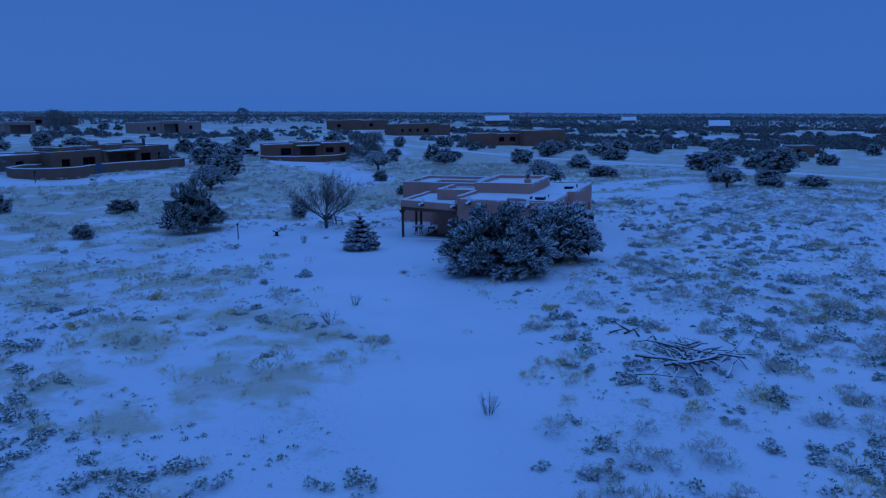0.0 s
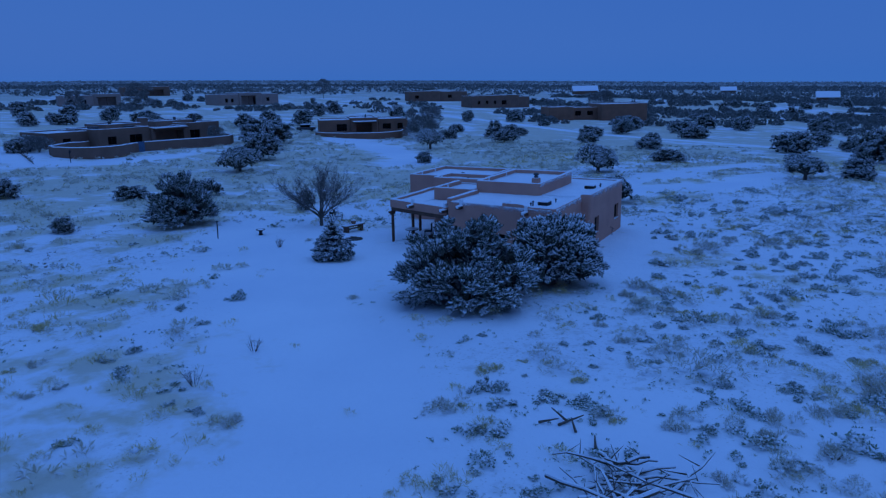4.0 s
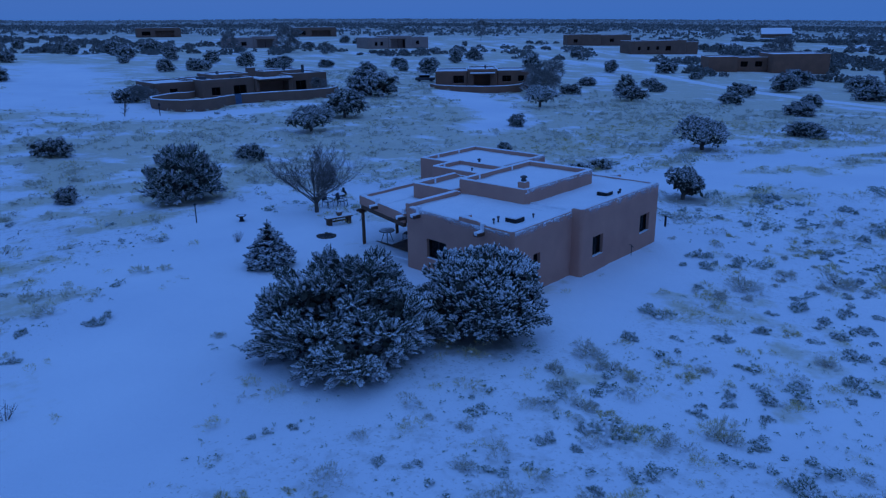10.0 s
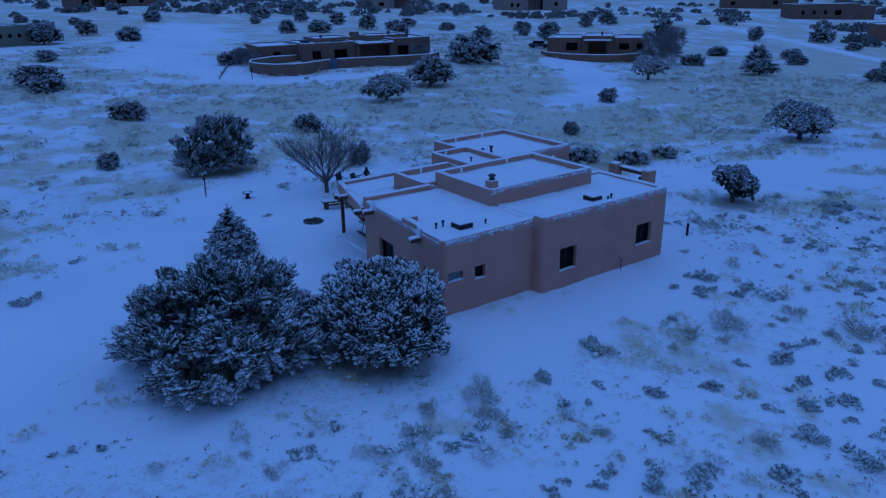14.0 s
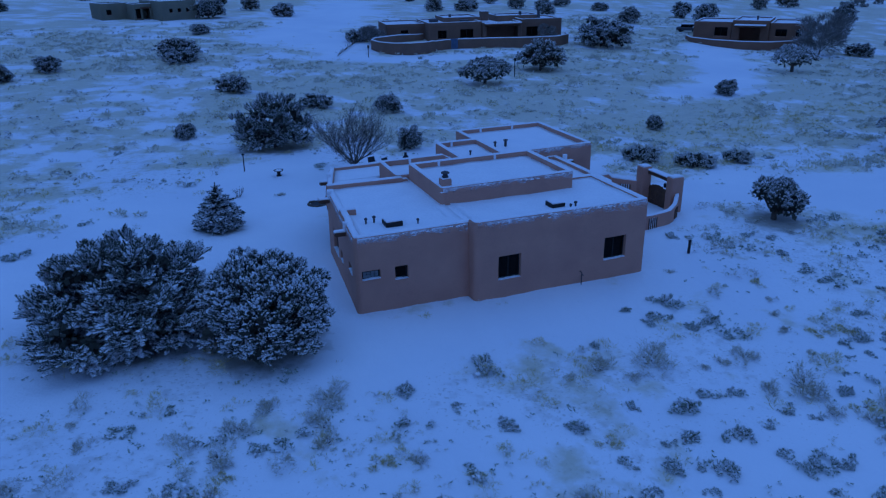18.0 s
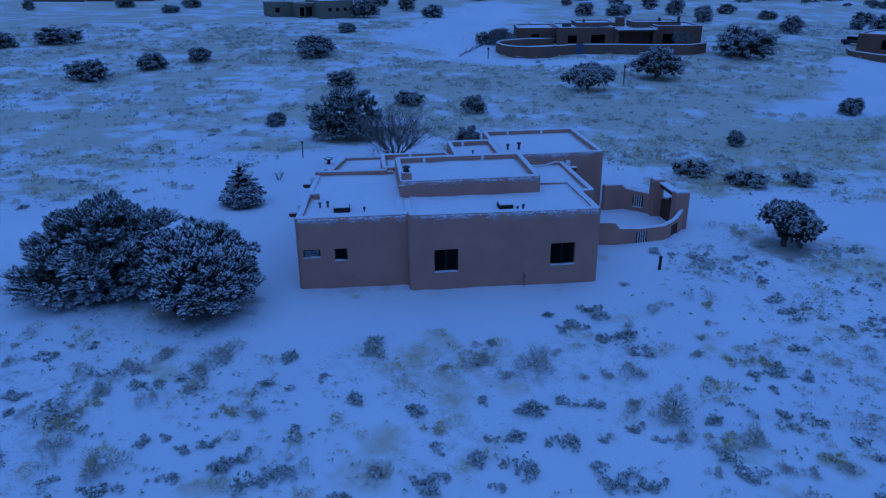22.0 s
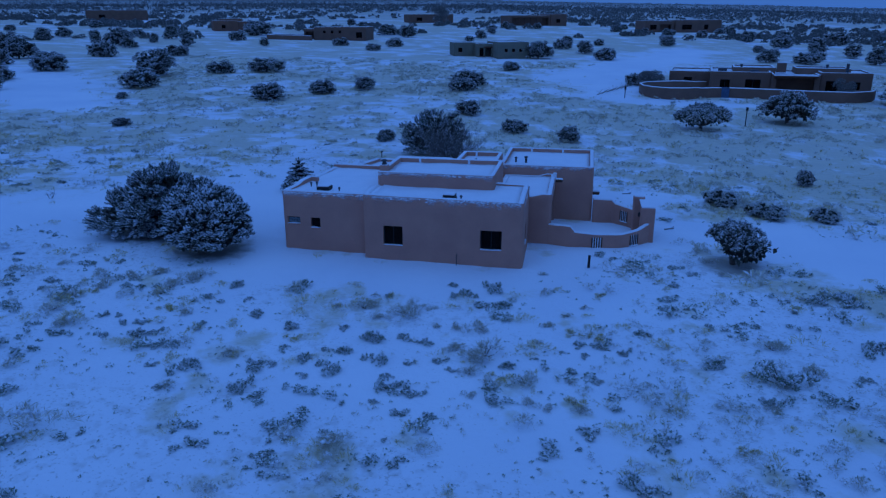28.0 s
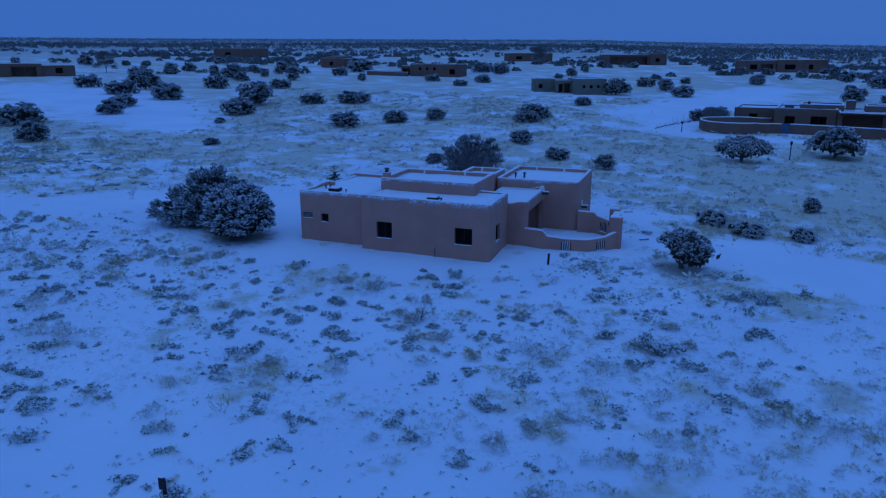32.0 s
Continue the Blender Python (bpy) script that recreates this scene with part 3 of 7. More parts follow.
# ---------------------------------------------------------------- the adobe house
house = thing("house", "flat-roofed pinkish-brown adobe house with snow on its roofs", "house")
ZF = -0.75


def block(name, corners, top, roof, snow_seed, openings=(), lump=0.03, drift=0.07, label="", snow_in=0.30, sides=None, rim=True, thick=0.35, mat_=None):
    bm, cols, tp = ring(corners, ZF, top, thick, 0.20, openings, sides=sides)
    w = part("wall", bm, mat_ or STUCCO, house, label, smooth=True)
    w.data.set_sharp_from_angle(angle=radians(50))
    if roof is not None:
        part("roof_snow", patch(corners, roof, snow_in, 16, lump, drift, snow_seed), SNOW, house, "unbroken snow on the flat roof", smooth=True)
    if rim:
        part("parapet_snow", rim_snow(cols, tp, sides is None, 0.0, 0.045, snow_seed), SNOW, house, "strip of snow along the parapet", smooth=True)
    return w


RC = [(0, 0), (8.80, 0.12), (8.72, 4.75), (0, 4.75)]
LC = [(-5.0, 0.67), (0.3, 0.62), (0.3, 8.15), (-4.42, 8.15)]


def left_top(x, y):
    if x > -0.15 and y > 0.9:
        return 3.05
    if x < -4.0 and 2.75 < y < 4.05:
        return 3.47
    return 3.35 if y < 2.8 or x > -3.8 else 3.28


def right_top(x, y):
    if x < 0.2 and y > 0.75:
        return 3.05
    return 3.50 - 0.017 * max(x, 0)


block("wall", LC, left_top, 3.20, 1.0, [(0, 0.27, 1.05, 1.47, 1.86), (0, 1.68, 2.25, 1.27, 1.86), (3, 1.65, 3.10, 0.80, 1.86), (3, 3.68, 4.32, 1.0, 1.5), (3, 5.9, 6.7, 1.42, 1.80)])
block("wall", RC, right_top, 3.22, 2.0, [(0, 1.13, 2.22, 0.70, 1.80), (0, 6.50, 7.66, 0.70, 1.80), (1, 1.5, 2.5, 0.65, 1.78)])
TC = [(-0.13, 3.42), (6.79, 3.42), (6.79, 8.13), (-0.13, 8.13)]
block("wall", TC, 4.05, 3.74, 3.0, thick=0.30)
MC = [(-0.83, 8.0), (3.5, 8.0), (3.5, 11.12), (-0.83, 11.12)]
block("wall", MC, lambda x, y: 3.52 if (x < 2.9) else 3.30, 3.18, 4.0, thick=0.28)
NC = [(3.34, 8.0), (6.15, 8.0), (6.15, 13.42), (3.34, 13.42)]
block("wall", NC, 3.60, 3.28, 5.0, thick=0.30)
KC = [(6.2, 10.56), (12.43, 10.56), (12.43, 17.2), (6.2, 17.2)]
block("wall", KC, 3.30, 3.00, 6.0, thick=0.30)
# passage roof before the entry, and the entry's porch
EC = [(6.6, 4.70), (10.03, 4.72), (9.98, 10.75), (6.6, 10.75)]
block("wall", EC, lambda x, y: 2.78 if x > 8.9 else 2.62, 2.56, 7.0, [(1, 0.55, 5.35, -0.30, 2.05)], thick=0.32)
part("entry_wall", box(B(), 8.25, 5.0, ZF, 8.55, 10.5, 2.4, 0.03), STUCCO, house)
bm = box(B(), 8.56, 7.1, -0.30, 8.62, 8.1, 1.85, 0.01, 1)
part("entry_door", bm, TIMBER, house, "dark timber entry door in the porch")
part("porch_ceiling", box(B(), 8.5, 5.0, 2.30, 9.75, 10.5, 2.40, 0.0), TIMBER, house)
part("porch_floor", box(B(), 8.5, 5.0, -0.6, 10.2, 10.5, -0.31, 0.02), SLAB, house)

# closed, unseen insides whose dark colour stands in for unlit rooms behind the panes
for x0, y0, x1, y1, z in ((-4.4, 1.1, 8.3, 4.3, 2.7), (-4.0, 4.3, -0.2, 7.7, 2.7)):
    part("room_ceiling", box(B(), x0, y0, z, x1, y1, z + 0.1), DARKROOM, house)
    part("room_floor", box(B(), x0, y0, -0.12, x1, y1, 0.0), DARKROOM, house)
part("room_partition", box(B(), -4.4, 4.3, -0.1, 8.3, 4.4, 2.75), DARKROOM, house)

part("roof_snow", patch([(-0.5, 0.90), (0.9, 0.75), (0.9, 4.3), (-0.5, 4.3)], 3.222, 0.02, 8, 0.02, 0.0, 2), SNOW, house, smooth=True)

# divider on the left roof and the short return of its raised parapet
for cs, zt in (([(-4.40, 7.85), (-0.55, 7.70), (-0.55, 8.02), (-4.40, 8.17)], 3.46), ([(-4.75, 3.90), (-4.0, 3.86), (-4.0, 4.14), (-4.72, 4.18)], 3.47),):
    bm, cols, tp = ring(cs, 3.0, zt, 0.14, 0.06, amp=0.01)
    part("parapet", bm, STUCCO, house, smooth=True).data.set_sharp_from_angle(angle=radians(50))
    part("parapet_snow", patch(cs, zt + 0.035, 0.03, 6, 0.012, 0.0, 3), SNOW, house, smooth=True)

# the covered patio: roof slab, parapet, beams, posts with corbels
bm = B()
vs = [bm.verts.new((x, y, z)) for z in (2.36, 2.58) for x, y in ((-4.36, 8.16), (-0.84, 8.16), (-0.84, 11.12), (3.34, 11.12), (3.34, 13.34), (-2.95, 13.34))]
bm.faces.new(vs[:6][::-1])
bm.faces.new(vs[6:])
for i in range(6):
    bm.faces.new((vs[i], vs[(i + 1) % 6], vs[6 + (i + 1) % 6], vs[6 + i]))
part("patio_roof", bm, TIMBER, house, "dark boarded patio ceiling")
for cs, s in (([(-4.30, 8.2), (-0.86, 8.2), (-0.86, 11.1), (-3.45, 11.1)], 1), ([(-3.45, 11.1), (3.3, 11.1), (3.3, 13.3), (-2.85, 13.3)], 2)):
    part("roof_snow", patch(cs, 2.66, 0.02, 12, 0.02, 0.02, s), SNOW, house, smooth=True)


def low_wall(pts, tops, foot, thick, name="parapet", mat_=None, snow=0.05, parent=None, closed_ends=True, openings=()):
    """A thin adobe wall along a chain of points, its rim following tops, with its snow."""
    bm = B()
    P = [Vector((*p, 0)) for p in pts]
    rows, caps = [], []
    n = len(P)
    for i in range(n):
        d = (P[min(i + 1, n - 1)] - P[max(i - 1, 0)]).normalized()
        nn = Vector((-d.y, d.x, 0)) * thick / 2
        t, fz = tops[i], foot[i] if isinstance(foot, (list, tuple)) else foot
        prof = [(-1, fz), (-1, t - 0.09), (-0.8, t - 0.02), (-0.4, t), (0.4, t), (0.8, t - 0.02), (1, t - 0.09), (1, fz)]
        rows.append([bm.verts.new(P[i] + nn * a + Vector((0, 0, z))) for a, z in prof])
        caps.append([(P[i] + nn * a + Vector((0, 0, t + z))) for a, z in ((-0.86, -0.03), (-0.72, snow * 0.7), (0, snow), (0.72, snow * 0.7), (0.86, -0.03))])
    for g, h in zip(rows, rows[1:]):
        for r in range(7):
            bm.faces.new((g[r], h[r], h[r + 1], g[r + 1]))
    bm.faces.new(rows[0])
    bm.faces.new(rows[-1][::-1])
    bmesh.ops.recalc_face_normals(bm, faces=bm.faces)
    w = part(name, bm, mat_ or STUCCO, parent or house, smooth=True)
    w.data.set_sharp_from_angle(angle=radians(50))
    if snow:
        bm = B()
        rows = [[bm.verts.new(v + noise.noise_vector(v * 1.7) * 0.02) for v in c] for c in caps]
        for g, h in zip(rows, rows[1:]):
            for r in range(4):
                bm.faces.new((g[r], h[r], h[r + 1], g[r + 1]))
        bm.faces.new(rows[0])
        bm.faces.new(rows[-1][::-1])
        bmesh.ops.recalc_face_normals(bm, faces=bm.faces)
        part(name + "_snow", bm, SNOW, w if parent is None else parent, smooth=True)
    return w


def chain(pts, k):
    """Points evenly set along a chain, k to a leg."""
    out = []
    for a, b in zip(pts, pts[1:]):
        out += [tuple(p + (q - p) * i / k for p, q in zip(a, b)) for i in range(k)]
    return out + [pts[-1]]


e = chain([(-4.30, 8.22), (-2.93, 13.26)], 8)
low_wall(e, [2.88] * len(e), 2.34, 0.30)
e = chain([(-2.76, 13.30), (3.30, 13.30)], 9)
low_wall(e, [2.86 - 0.05 * abs(noise.noise(Vector((p[0], 0, 0)))) for p in e], 2.34, 0.26)
part("beam", box(B(), -2.9, 13.14, 2.08, 3.3, 13.36, 2.33, 0.02), TIMBER, house)
bm = box(B(), 0, -0.11, 2.08, 5.0, 0.11, 2.33, 0.02, 2, Matrix.Translation((-4.28, 8.35, 0)) @ Matrix.Rotation(math.atan2(4.9, 1.33), 4, 'Z'))
part("beam", bm, TIMBER, house)
for px, py in ((-2.93, 13.22), (-0.15, 13.22), (0.9, 13.22)):
    part("post", lathe(B(), [(0.10, 0), (0.105, 0.8), (0.10, 1.6), (0.10, 1.95)], 12, (px, py, -0.16)), TIMBER, house, "round peeled-log post")
    bm = B()
    box(bm, px - 0.45, py - 0.10, 1.93, px + 0.45, py + 0.10, 2.08, 0.05, 2)
    box(bm, px - 0.25, py - 0.095, 1.80, px + 0.25, py + 0.095, 1.94, 0.05, 2)
    part("corbel", bm, TIMBER, house)
part("patio_floor", box(B(), -3.5, 8.2, -0.5, 3.3, 13.0, -0.10, 0.02), SLAB, house)
for cs, s in (([(-3.56, 8.15), (-2.8, 8.15), (-2.3, 13.05), (-3.56, 13.05)], 11), ([(-2.1, 11.7), (3.32, 11.9), (3.32, 13.05), (-2.1, 13.05)], 12)):
    part("patio_snow", patch(cs, -0.08, 0.0, 10, 0.02, 0.0, s), SNOW, house, "snow blown onto the patio floor", smooth=True)

# windows
window(house, (1.13, 0.02, 0.70), (8.8, 0.12), 1.09, 1.10)
window(house, (6.50, 0.09, 0.70), (8.8, 0.12), 1.16, 1.10)
window(house, (-4.73, 0.668, 1.47), (5.3, -0.05), 0.78, 0.39, panes=4)
window(house, (-3.32, 0.655, 1.27), (5.3, -0.05), 0.57, 0.59, panes=1)
window(house, (-4.548, 6.505, 0.80), (-0.58, -7.48), 1.45, 1.06)
window(house, (-4.704, 4.481, 1.0), (-0.58, -7.48), 0.64, 0.50, panes=1)
window(house, (-4.876, 2.268, 1.42), (-0.58, -7.48), 0.80, 0.38, panes=4)
for w_, nx_, nz_, ww_, hh_ in ((bpy.data.objects["window.002"], 4, 2, 0.78, 0.39), (bpy.data.objects["window.006"], 4, 2, 0.80, 0.38)):
    for i in range(nx_):
        for j in range(nz_):
            u_, v_ = (ww_ - 0.11) / nx_, (hh_ - 0.11) / nz_
            x_, z_ = 0.055 + i * u_, 0.055 + j * v_
            part("glass_block", box(B(), x_ + 0.008, 0.10, z_ + 0.008, x_ + u_ - 0.008, 0.175, z_ + v_ - 0.008, 0.012, 1), GLASSBLOCK, w_)
window(house, (8.775, 1.62, 0.65), (-0.08, 4.63), 1.0, 1.13)


# canales: boxed spouts that throw roof water clear of the wall, each with its snow
def canale(at, d):
    d = Vector((*d, 0)).normalized()
    q = Matrix.Translation(at) @ Matrix.Rotation(math.atan2(d.y, d.x), 4, 'Z')
    bm = B()
    box(bm, -0.15, -0.14, -0.10, 0.44, 0.14, -0.05, 0.01, 1, q)
    box(bm, -0.15, -0.15, -0.05, 0.48, -0.10, 0.08, 0.01, 1, q)
    box(bm, -0.15, 0.10, -0.05, 0.48, 0.15, 0.08, 0.01, 1, q)
    c = part("canale", bm, TIMBER, house, "projecting timber rain spout")
    bm = box(B(), -0.12, -0.13, -0.04, 0.48, 0.13, 0.15, 0.05, 3, q)
    part("canale_snow", wobble(bm, 0.015, 4), SNOW, c)
    bm = box(B(), -0.16, -0.10, 0.06, 0.07, 0.10, 0.50, 0.04, 2, q)
    part("spout_snow", bm, SNOW, c)


canale((-4.52, 7.1, 2.98), (-1, 0.08))
canale((-4.88, 2.55, 2.95), (-1, 0.08))
canale((-3.62, 11.2, 2.62), (-1, 0.2))
canale((-4.33, 8.36, 2.62), (-1, 0.2))
canale((10.0, 9.6, 2.58), (1, 0))
canale((12.43, 12.4, 1.2), (1, 0))

# snow-filled slots on the inner faces of the rear parapets
for x, y, z0, z1 in ((1.45, 7.82, 3.74, 4.09), (4.62, 7.82, 3.74, 4.09), (7.9, 16.88, 3.0, 3.34), (10.19, 16.88, 3.0, 3.34), (0.9, 10.82, 3.2, 3.55), (4.3, 13.1, 3.3, 3.64)):
    part("scupper_snow", wobble(box(B(), x - 0.07, y - 0.02, z0, x + 0.07, y + 0.06, z1, 0.02), 0.008, 6), SNOW, house)

# chimney on the raised block
bm = box(B(), -0.02, 3.58, 3.7, 0.46, 4.06, 4.40, 0.07, 3)
part("chimney", wobble(bm, 0.012, 2), STUCCO, house)
part("chimney_snow", box(B(), 0.0, 3.60, 4.395, 0.44, 4.04, 4.43, 0.02), SNOW, house)
bm = lathe(B(), [(0.15, 0), (0.15, 0.10), (0.11, 0.11), (0.11, 0.20), (0.19, 0.21), (0.20, 0.25), (0.12, 0.30), (0.03, 0.33)], 14, (0.22, 3.82, 4.41))
part("chimney_cap", bm, GALV, house, "dark metal flue cap")


def skylight(x, y, w, d):
    bm = B()
    box(bm, x, y, 3.1, x + w, y + d, 3.40, 0.02)
    s = part("skylight", bm, FRAME, house, "low curb skylight under snow")
    part("skylight_snow", wobble(box(B(), x + 0.02, y + 0.02, 3.395, x + w - 0.02, y + d - 0.02, 3.47, 0.035, 3), 0.01, 3), SNOW, s)


skylight(-3.28, 1.75, 0.74, 0.66)
skylight(4.26, 1.05, 0.66, 0.66)
for x, y, z, h, r in ((-3.93, 2.6, 3.2, 0.28, 0.045), (-3.57, 2.6, 3.2, 0.34, 0.05), (-1.89, 1.7, 3.2, 0.25, 0.04), (5.05, 0.8, 3.2, 0.22, 0.04), (5.33, 0.85, 3.2, 0.32, 0.05), (7.1, 13.0, 3.0, 0.45, 0.07),
                      (7.8, 13.0, 3.0, 0.55, 0.09), (4.6, 11.0, 3.25, 0.35, 0.05)):
    p = part("vent_pipe", rod(B(), (x, y, z - 0.1), (x, y, z + h * 0.68), r * 0.9, n=10), GALV, house)
    part("vent_cap", lathe(B(), [(r * 1.5, 0), (r * 1.6, 0.06), (r * 0.4, 0.10)], 10, (x, y, z + h * 0.68 - 0.01)), GALV, p)

# frost and crusts of snow stuck under the rims
def frost_band(a, b_, top, deep):
    """A thin broken crust on a wall's upper face, from a to b_ (the wall faces right of a-b_)."""
    a, b_ = Vector((*a, 0)), Vector((*b_, 0))
    d = (b_ - a).normalized()
    nrm = Vector((d.y, -d.x, 0)) * 0.028
    k = max(4, int((b_ - a).length / 0.25))
    V, R = [], []
    for i in range(k + 1):
        p = a + (b_ - a) * i / k + nrm
        zt = top(p.x - nrm.x, p.y - nrm.y) if callable(top) else top
        for f in (0, 0.35, 0.7, 1):
            V.append((p.x - nrm.x * 0.9 * (f == 1), p.y - nrm.y * 0.9 * (f == 1), zt + 0.0 - deep * (1 - f) - (0.03 if f == 1 else 0)))
            R.append(f * 0.95)
    F = [(i * 4 + r, i * 4 + 4 + r, i * 4 + 5 + r, i * 4 + 1 + r) for i in range(k) for r in range(3)]
    ob = raw("frost_crust", V, F, FROST, house, "broken frosty crust of snow under the rim")
    at = ob.data.attributes.new("rise", 'FLOAT', 'POINT')
    at.data.foreach_set("value", R)


for a_, b_, tp, deep in (((0.15, 0.002), (8.65, 0.118), right_top, 0.42), ((-4.85, 0.669), (-0.05, 0.624), lambda x, y: 3.35, 0.42), ((-0.05, 3.42), (6.7, 3.42), 4.05, 0.34), ((6.4, 10.56), (12.3, 10.56), 3.30, 0.36),
                         ((-4.44, 8.0), (-4.98, 0.85), lambda x, y: 3.30, 0.36), ((8.80, 0.3), (8.725, 4.6), lambda x, y: 3.35, 0.36), ((-2.95, 13.2), (-4.42, 8.3), 2.88, 0.30), ((10.03, 4.9), (9.99, 10.5), 2.78, 0.3)):
    frost_band(a_, b_, tp, deep)
for a, b, z, k, s in (((0.2, 0.0), (8.6, 0.115), 3.42, 60, 1), ((-4.8, 0.668), (-0.1, 0.622), 3.29, 36, 2), ((-0.1, 3.42), (6.7, 3.42), 4.0, 26, 3)):
    part("clinging_snow", clinging(a, b, z, k, s, 0.02, 0.07, 0.10), SNOWPATCH, house, "frosty crust of snow under the rim")["kind"] = "stuff"

# hose bib pipe on the front wall
bm = B()
rod(bm, (5.25, -0.12, -0.3), (5.25, -0.12, 0.42), 0.022)
rod(bm, (5.25, -0.12, 0.40), (5.25, 0.05, 0.40), 0.02)
rod(bm, (5.25, -0.12, 0.33), (5.25, -0.25, 0.30), 0.025)
part("standpipe", bm, GALV, house)


# ---------------------------------------------------------------- entry court
court = thing("courtyard_wall", "low pinkish-brown adobe courtyard wall capped with snow", "wall")
front = [(9.90, 4.84), (11.20, 4.62), (11.26, 4.63), (11.34, 4.64), (11.42, 4.65), (11.52, 4.67), (12.42, 4.80), (13.02, 4.90), (14.1, 5.12), (14.55, 5.40), (15.1, 5.85), (15.65, 6.45), (15.85, 6.75)]
ftop = [1.00, 0.98, 0.84, 0.81, 0.66, 0.63, 0.53, 0.50, 0.52, 0.55, 0.62, 0.82, 0.88]
fine = chain([(*p, t) for p, t in zip(front, ftop)], 3)


low_wall([p[:2] for p in fine], [p[2] for p in fine], -0.9, 0.26, "front_wall", parent=court)
back = [(12.50, 10.42), (13.7, 10.62), (13.95, 10.50), (14.4, 10.1), (14.9, 9.6), (15.2, 9.25)]
btop = [1.27, 1.20, 0.98, 0.95, 0.93, 0.93]
fine = chain([(*p, t) for p, t in zip(back, btop)], 3)
low_wall([p[:2] for p in fine], [p[2] for p in fine], -0.9, 0.26, "rear_wall", parent=court)
gate = thing("entry_gate", "adobe gate with timber door and snow-covered lintel", "gate")
for name, x0, y0, x1, y1, zt in (("pillar", 15.25, 6.45, 16.1, 7.05, 1.80), ("pillar", 14.95, 8.85, 15.65, 9.5, 1.88)):
    part(name, wobble(box(B(), x0, y0, -0.9, x1, y1, zt, 0.10, 3), 0.015, 1.5), STUCCO, gate)
    part("pillar_snow", wobble(box(B(), x0 + 0.05, y0 + 0.05, zt - 0.03, x1 - 0.05, y1 - 0.05, zt + 0.07, 0.04, 3), 0.01, 3), SNOW, gate)
part("lintel", box(B(), 15.35, 7.0, 1.46, 15.75, 8.9, 1.68, 0.02), TIMBER, gate)
part("lintel_snow", wobble(box(B(), 15.3, 6.95, 1.675, 15.8, 8.95, 1.76, 0.04, 3), 0.012, 2), SNOW, gate)
door = new("gate_door")
door.parent = gate
for i in range(7):
    y = 7.08 + i * 0.255
    part("board", box(B(), 15.52, y, -0.42, 15.57, y + 0.245, 0.72 + 0.22 * math.sin(math.pi * (i + 0.5) / 7), 0.008, 1), TIMBER, door)
for z in (-0.15, 0.45):
    part("rail", box(B(), 15.48, 7.06, z, 15.52, 8.86, z + 0.12, 0.008, 1), TIMBER, door)
for y in (7.0, 9.0):
    part("lamp", lathe(B(), [(0.05, 0), (0.08, 0.04), (0.08, 0.20), (0.10, 0.22), (0.02, 0.30)], 10, (15.22, y + 0.05, 1.1)), IRON, gate, "small iron wall lantern")


def grille(at, along, w, h, count):
    """A barred opening in the courtyard wall: dark spindles before an added pale plate that stands in for the bright
    snow beyond.
    """
    d = Vector((*along, 0)).normalized()
    q = Matrix.Translation(at) @ Matrix.Rotation(math.atan2(d.y, d.x), 4, 'Z')
    g = new("grille")
    g.parent = court
    bm = B()
    # added pale plate on the wall's face; nothing is cut through
    box(bm, 0, -0.145, 0, w, -0.125, h, 0.0, 1, q)
    part("slot_plate", bm, SNOWPATCH, g, "pale plate standing in for bright snow seen through the bars")
    for i in range(count + 1):
        x = w * i / count
        bm = B()
        rod(bm, q @ Vector((x, -0.15, 0)), q @ Vector((x, -0.15, h)), 0.04, n=8)
        part("spindle", bm, TIMBER, g)
    bm = box(B(), -0.05, -0.19, -0.06, w + 0.05, -0.10, 0.02, 0.02, 2, q)
    part("ledge_snow", bm, SNOW, g)


grille((12.45, 4.81, -0.28), (0.6, 0.1), 0.56, 0.62, 4)
grille((14.60, 5.44, -0.22), (0.55, 0.45), 0.55, 0.62, 4)
grille((14.36, 10.10, 0.0), (0.55, -0.52), 0.55, 0.66, 4)


# ---------------------------------------------------------------- plants
def blades(P, D, size, width, rs, spread=0.7, per=5, flat=0.0):
    """Leaf-like diamonds sprouting from the points P along the directions D. Returns vertices and quads."""
    n = len(P)
    P = np.repeat(P, per, 0)
    D = np.repeat(D, per, 0) + rs.normal(0, spread, (n * per, 3))
    D[:, 2] *= 1 - flat
    D /= np.linalg.norm(D, axis=1)[:, None] + 1e-9
    L = np.repeat(size, per) * rs.uniform(0.6, 1.25, n * per)
    S = np.cross(D, rs.normal(0, 1, (n * per, 3)))
    S /= np.linalg.norm(S, axis=1)[:, None] + 1e-9
    W = (L * width)[:, None]
    L = L[:, None]
    sag = np.zeros_like(P)
    sag[:, 2] = -0.12 * L[:, 0]
    V = np.stack([P, P + D * L * 0.55 + S * W, P + D * L + sag, P + D * L * 0.55 - S * W], 1).reshape(-1, 3)
    F = np.arange(len(V)).reshape(-1, 4)
    return V, F


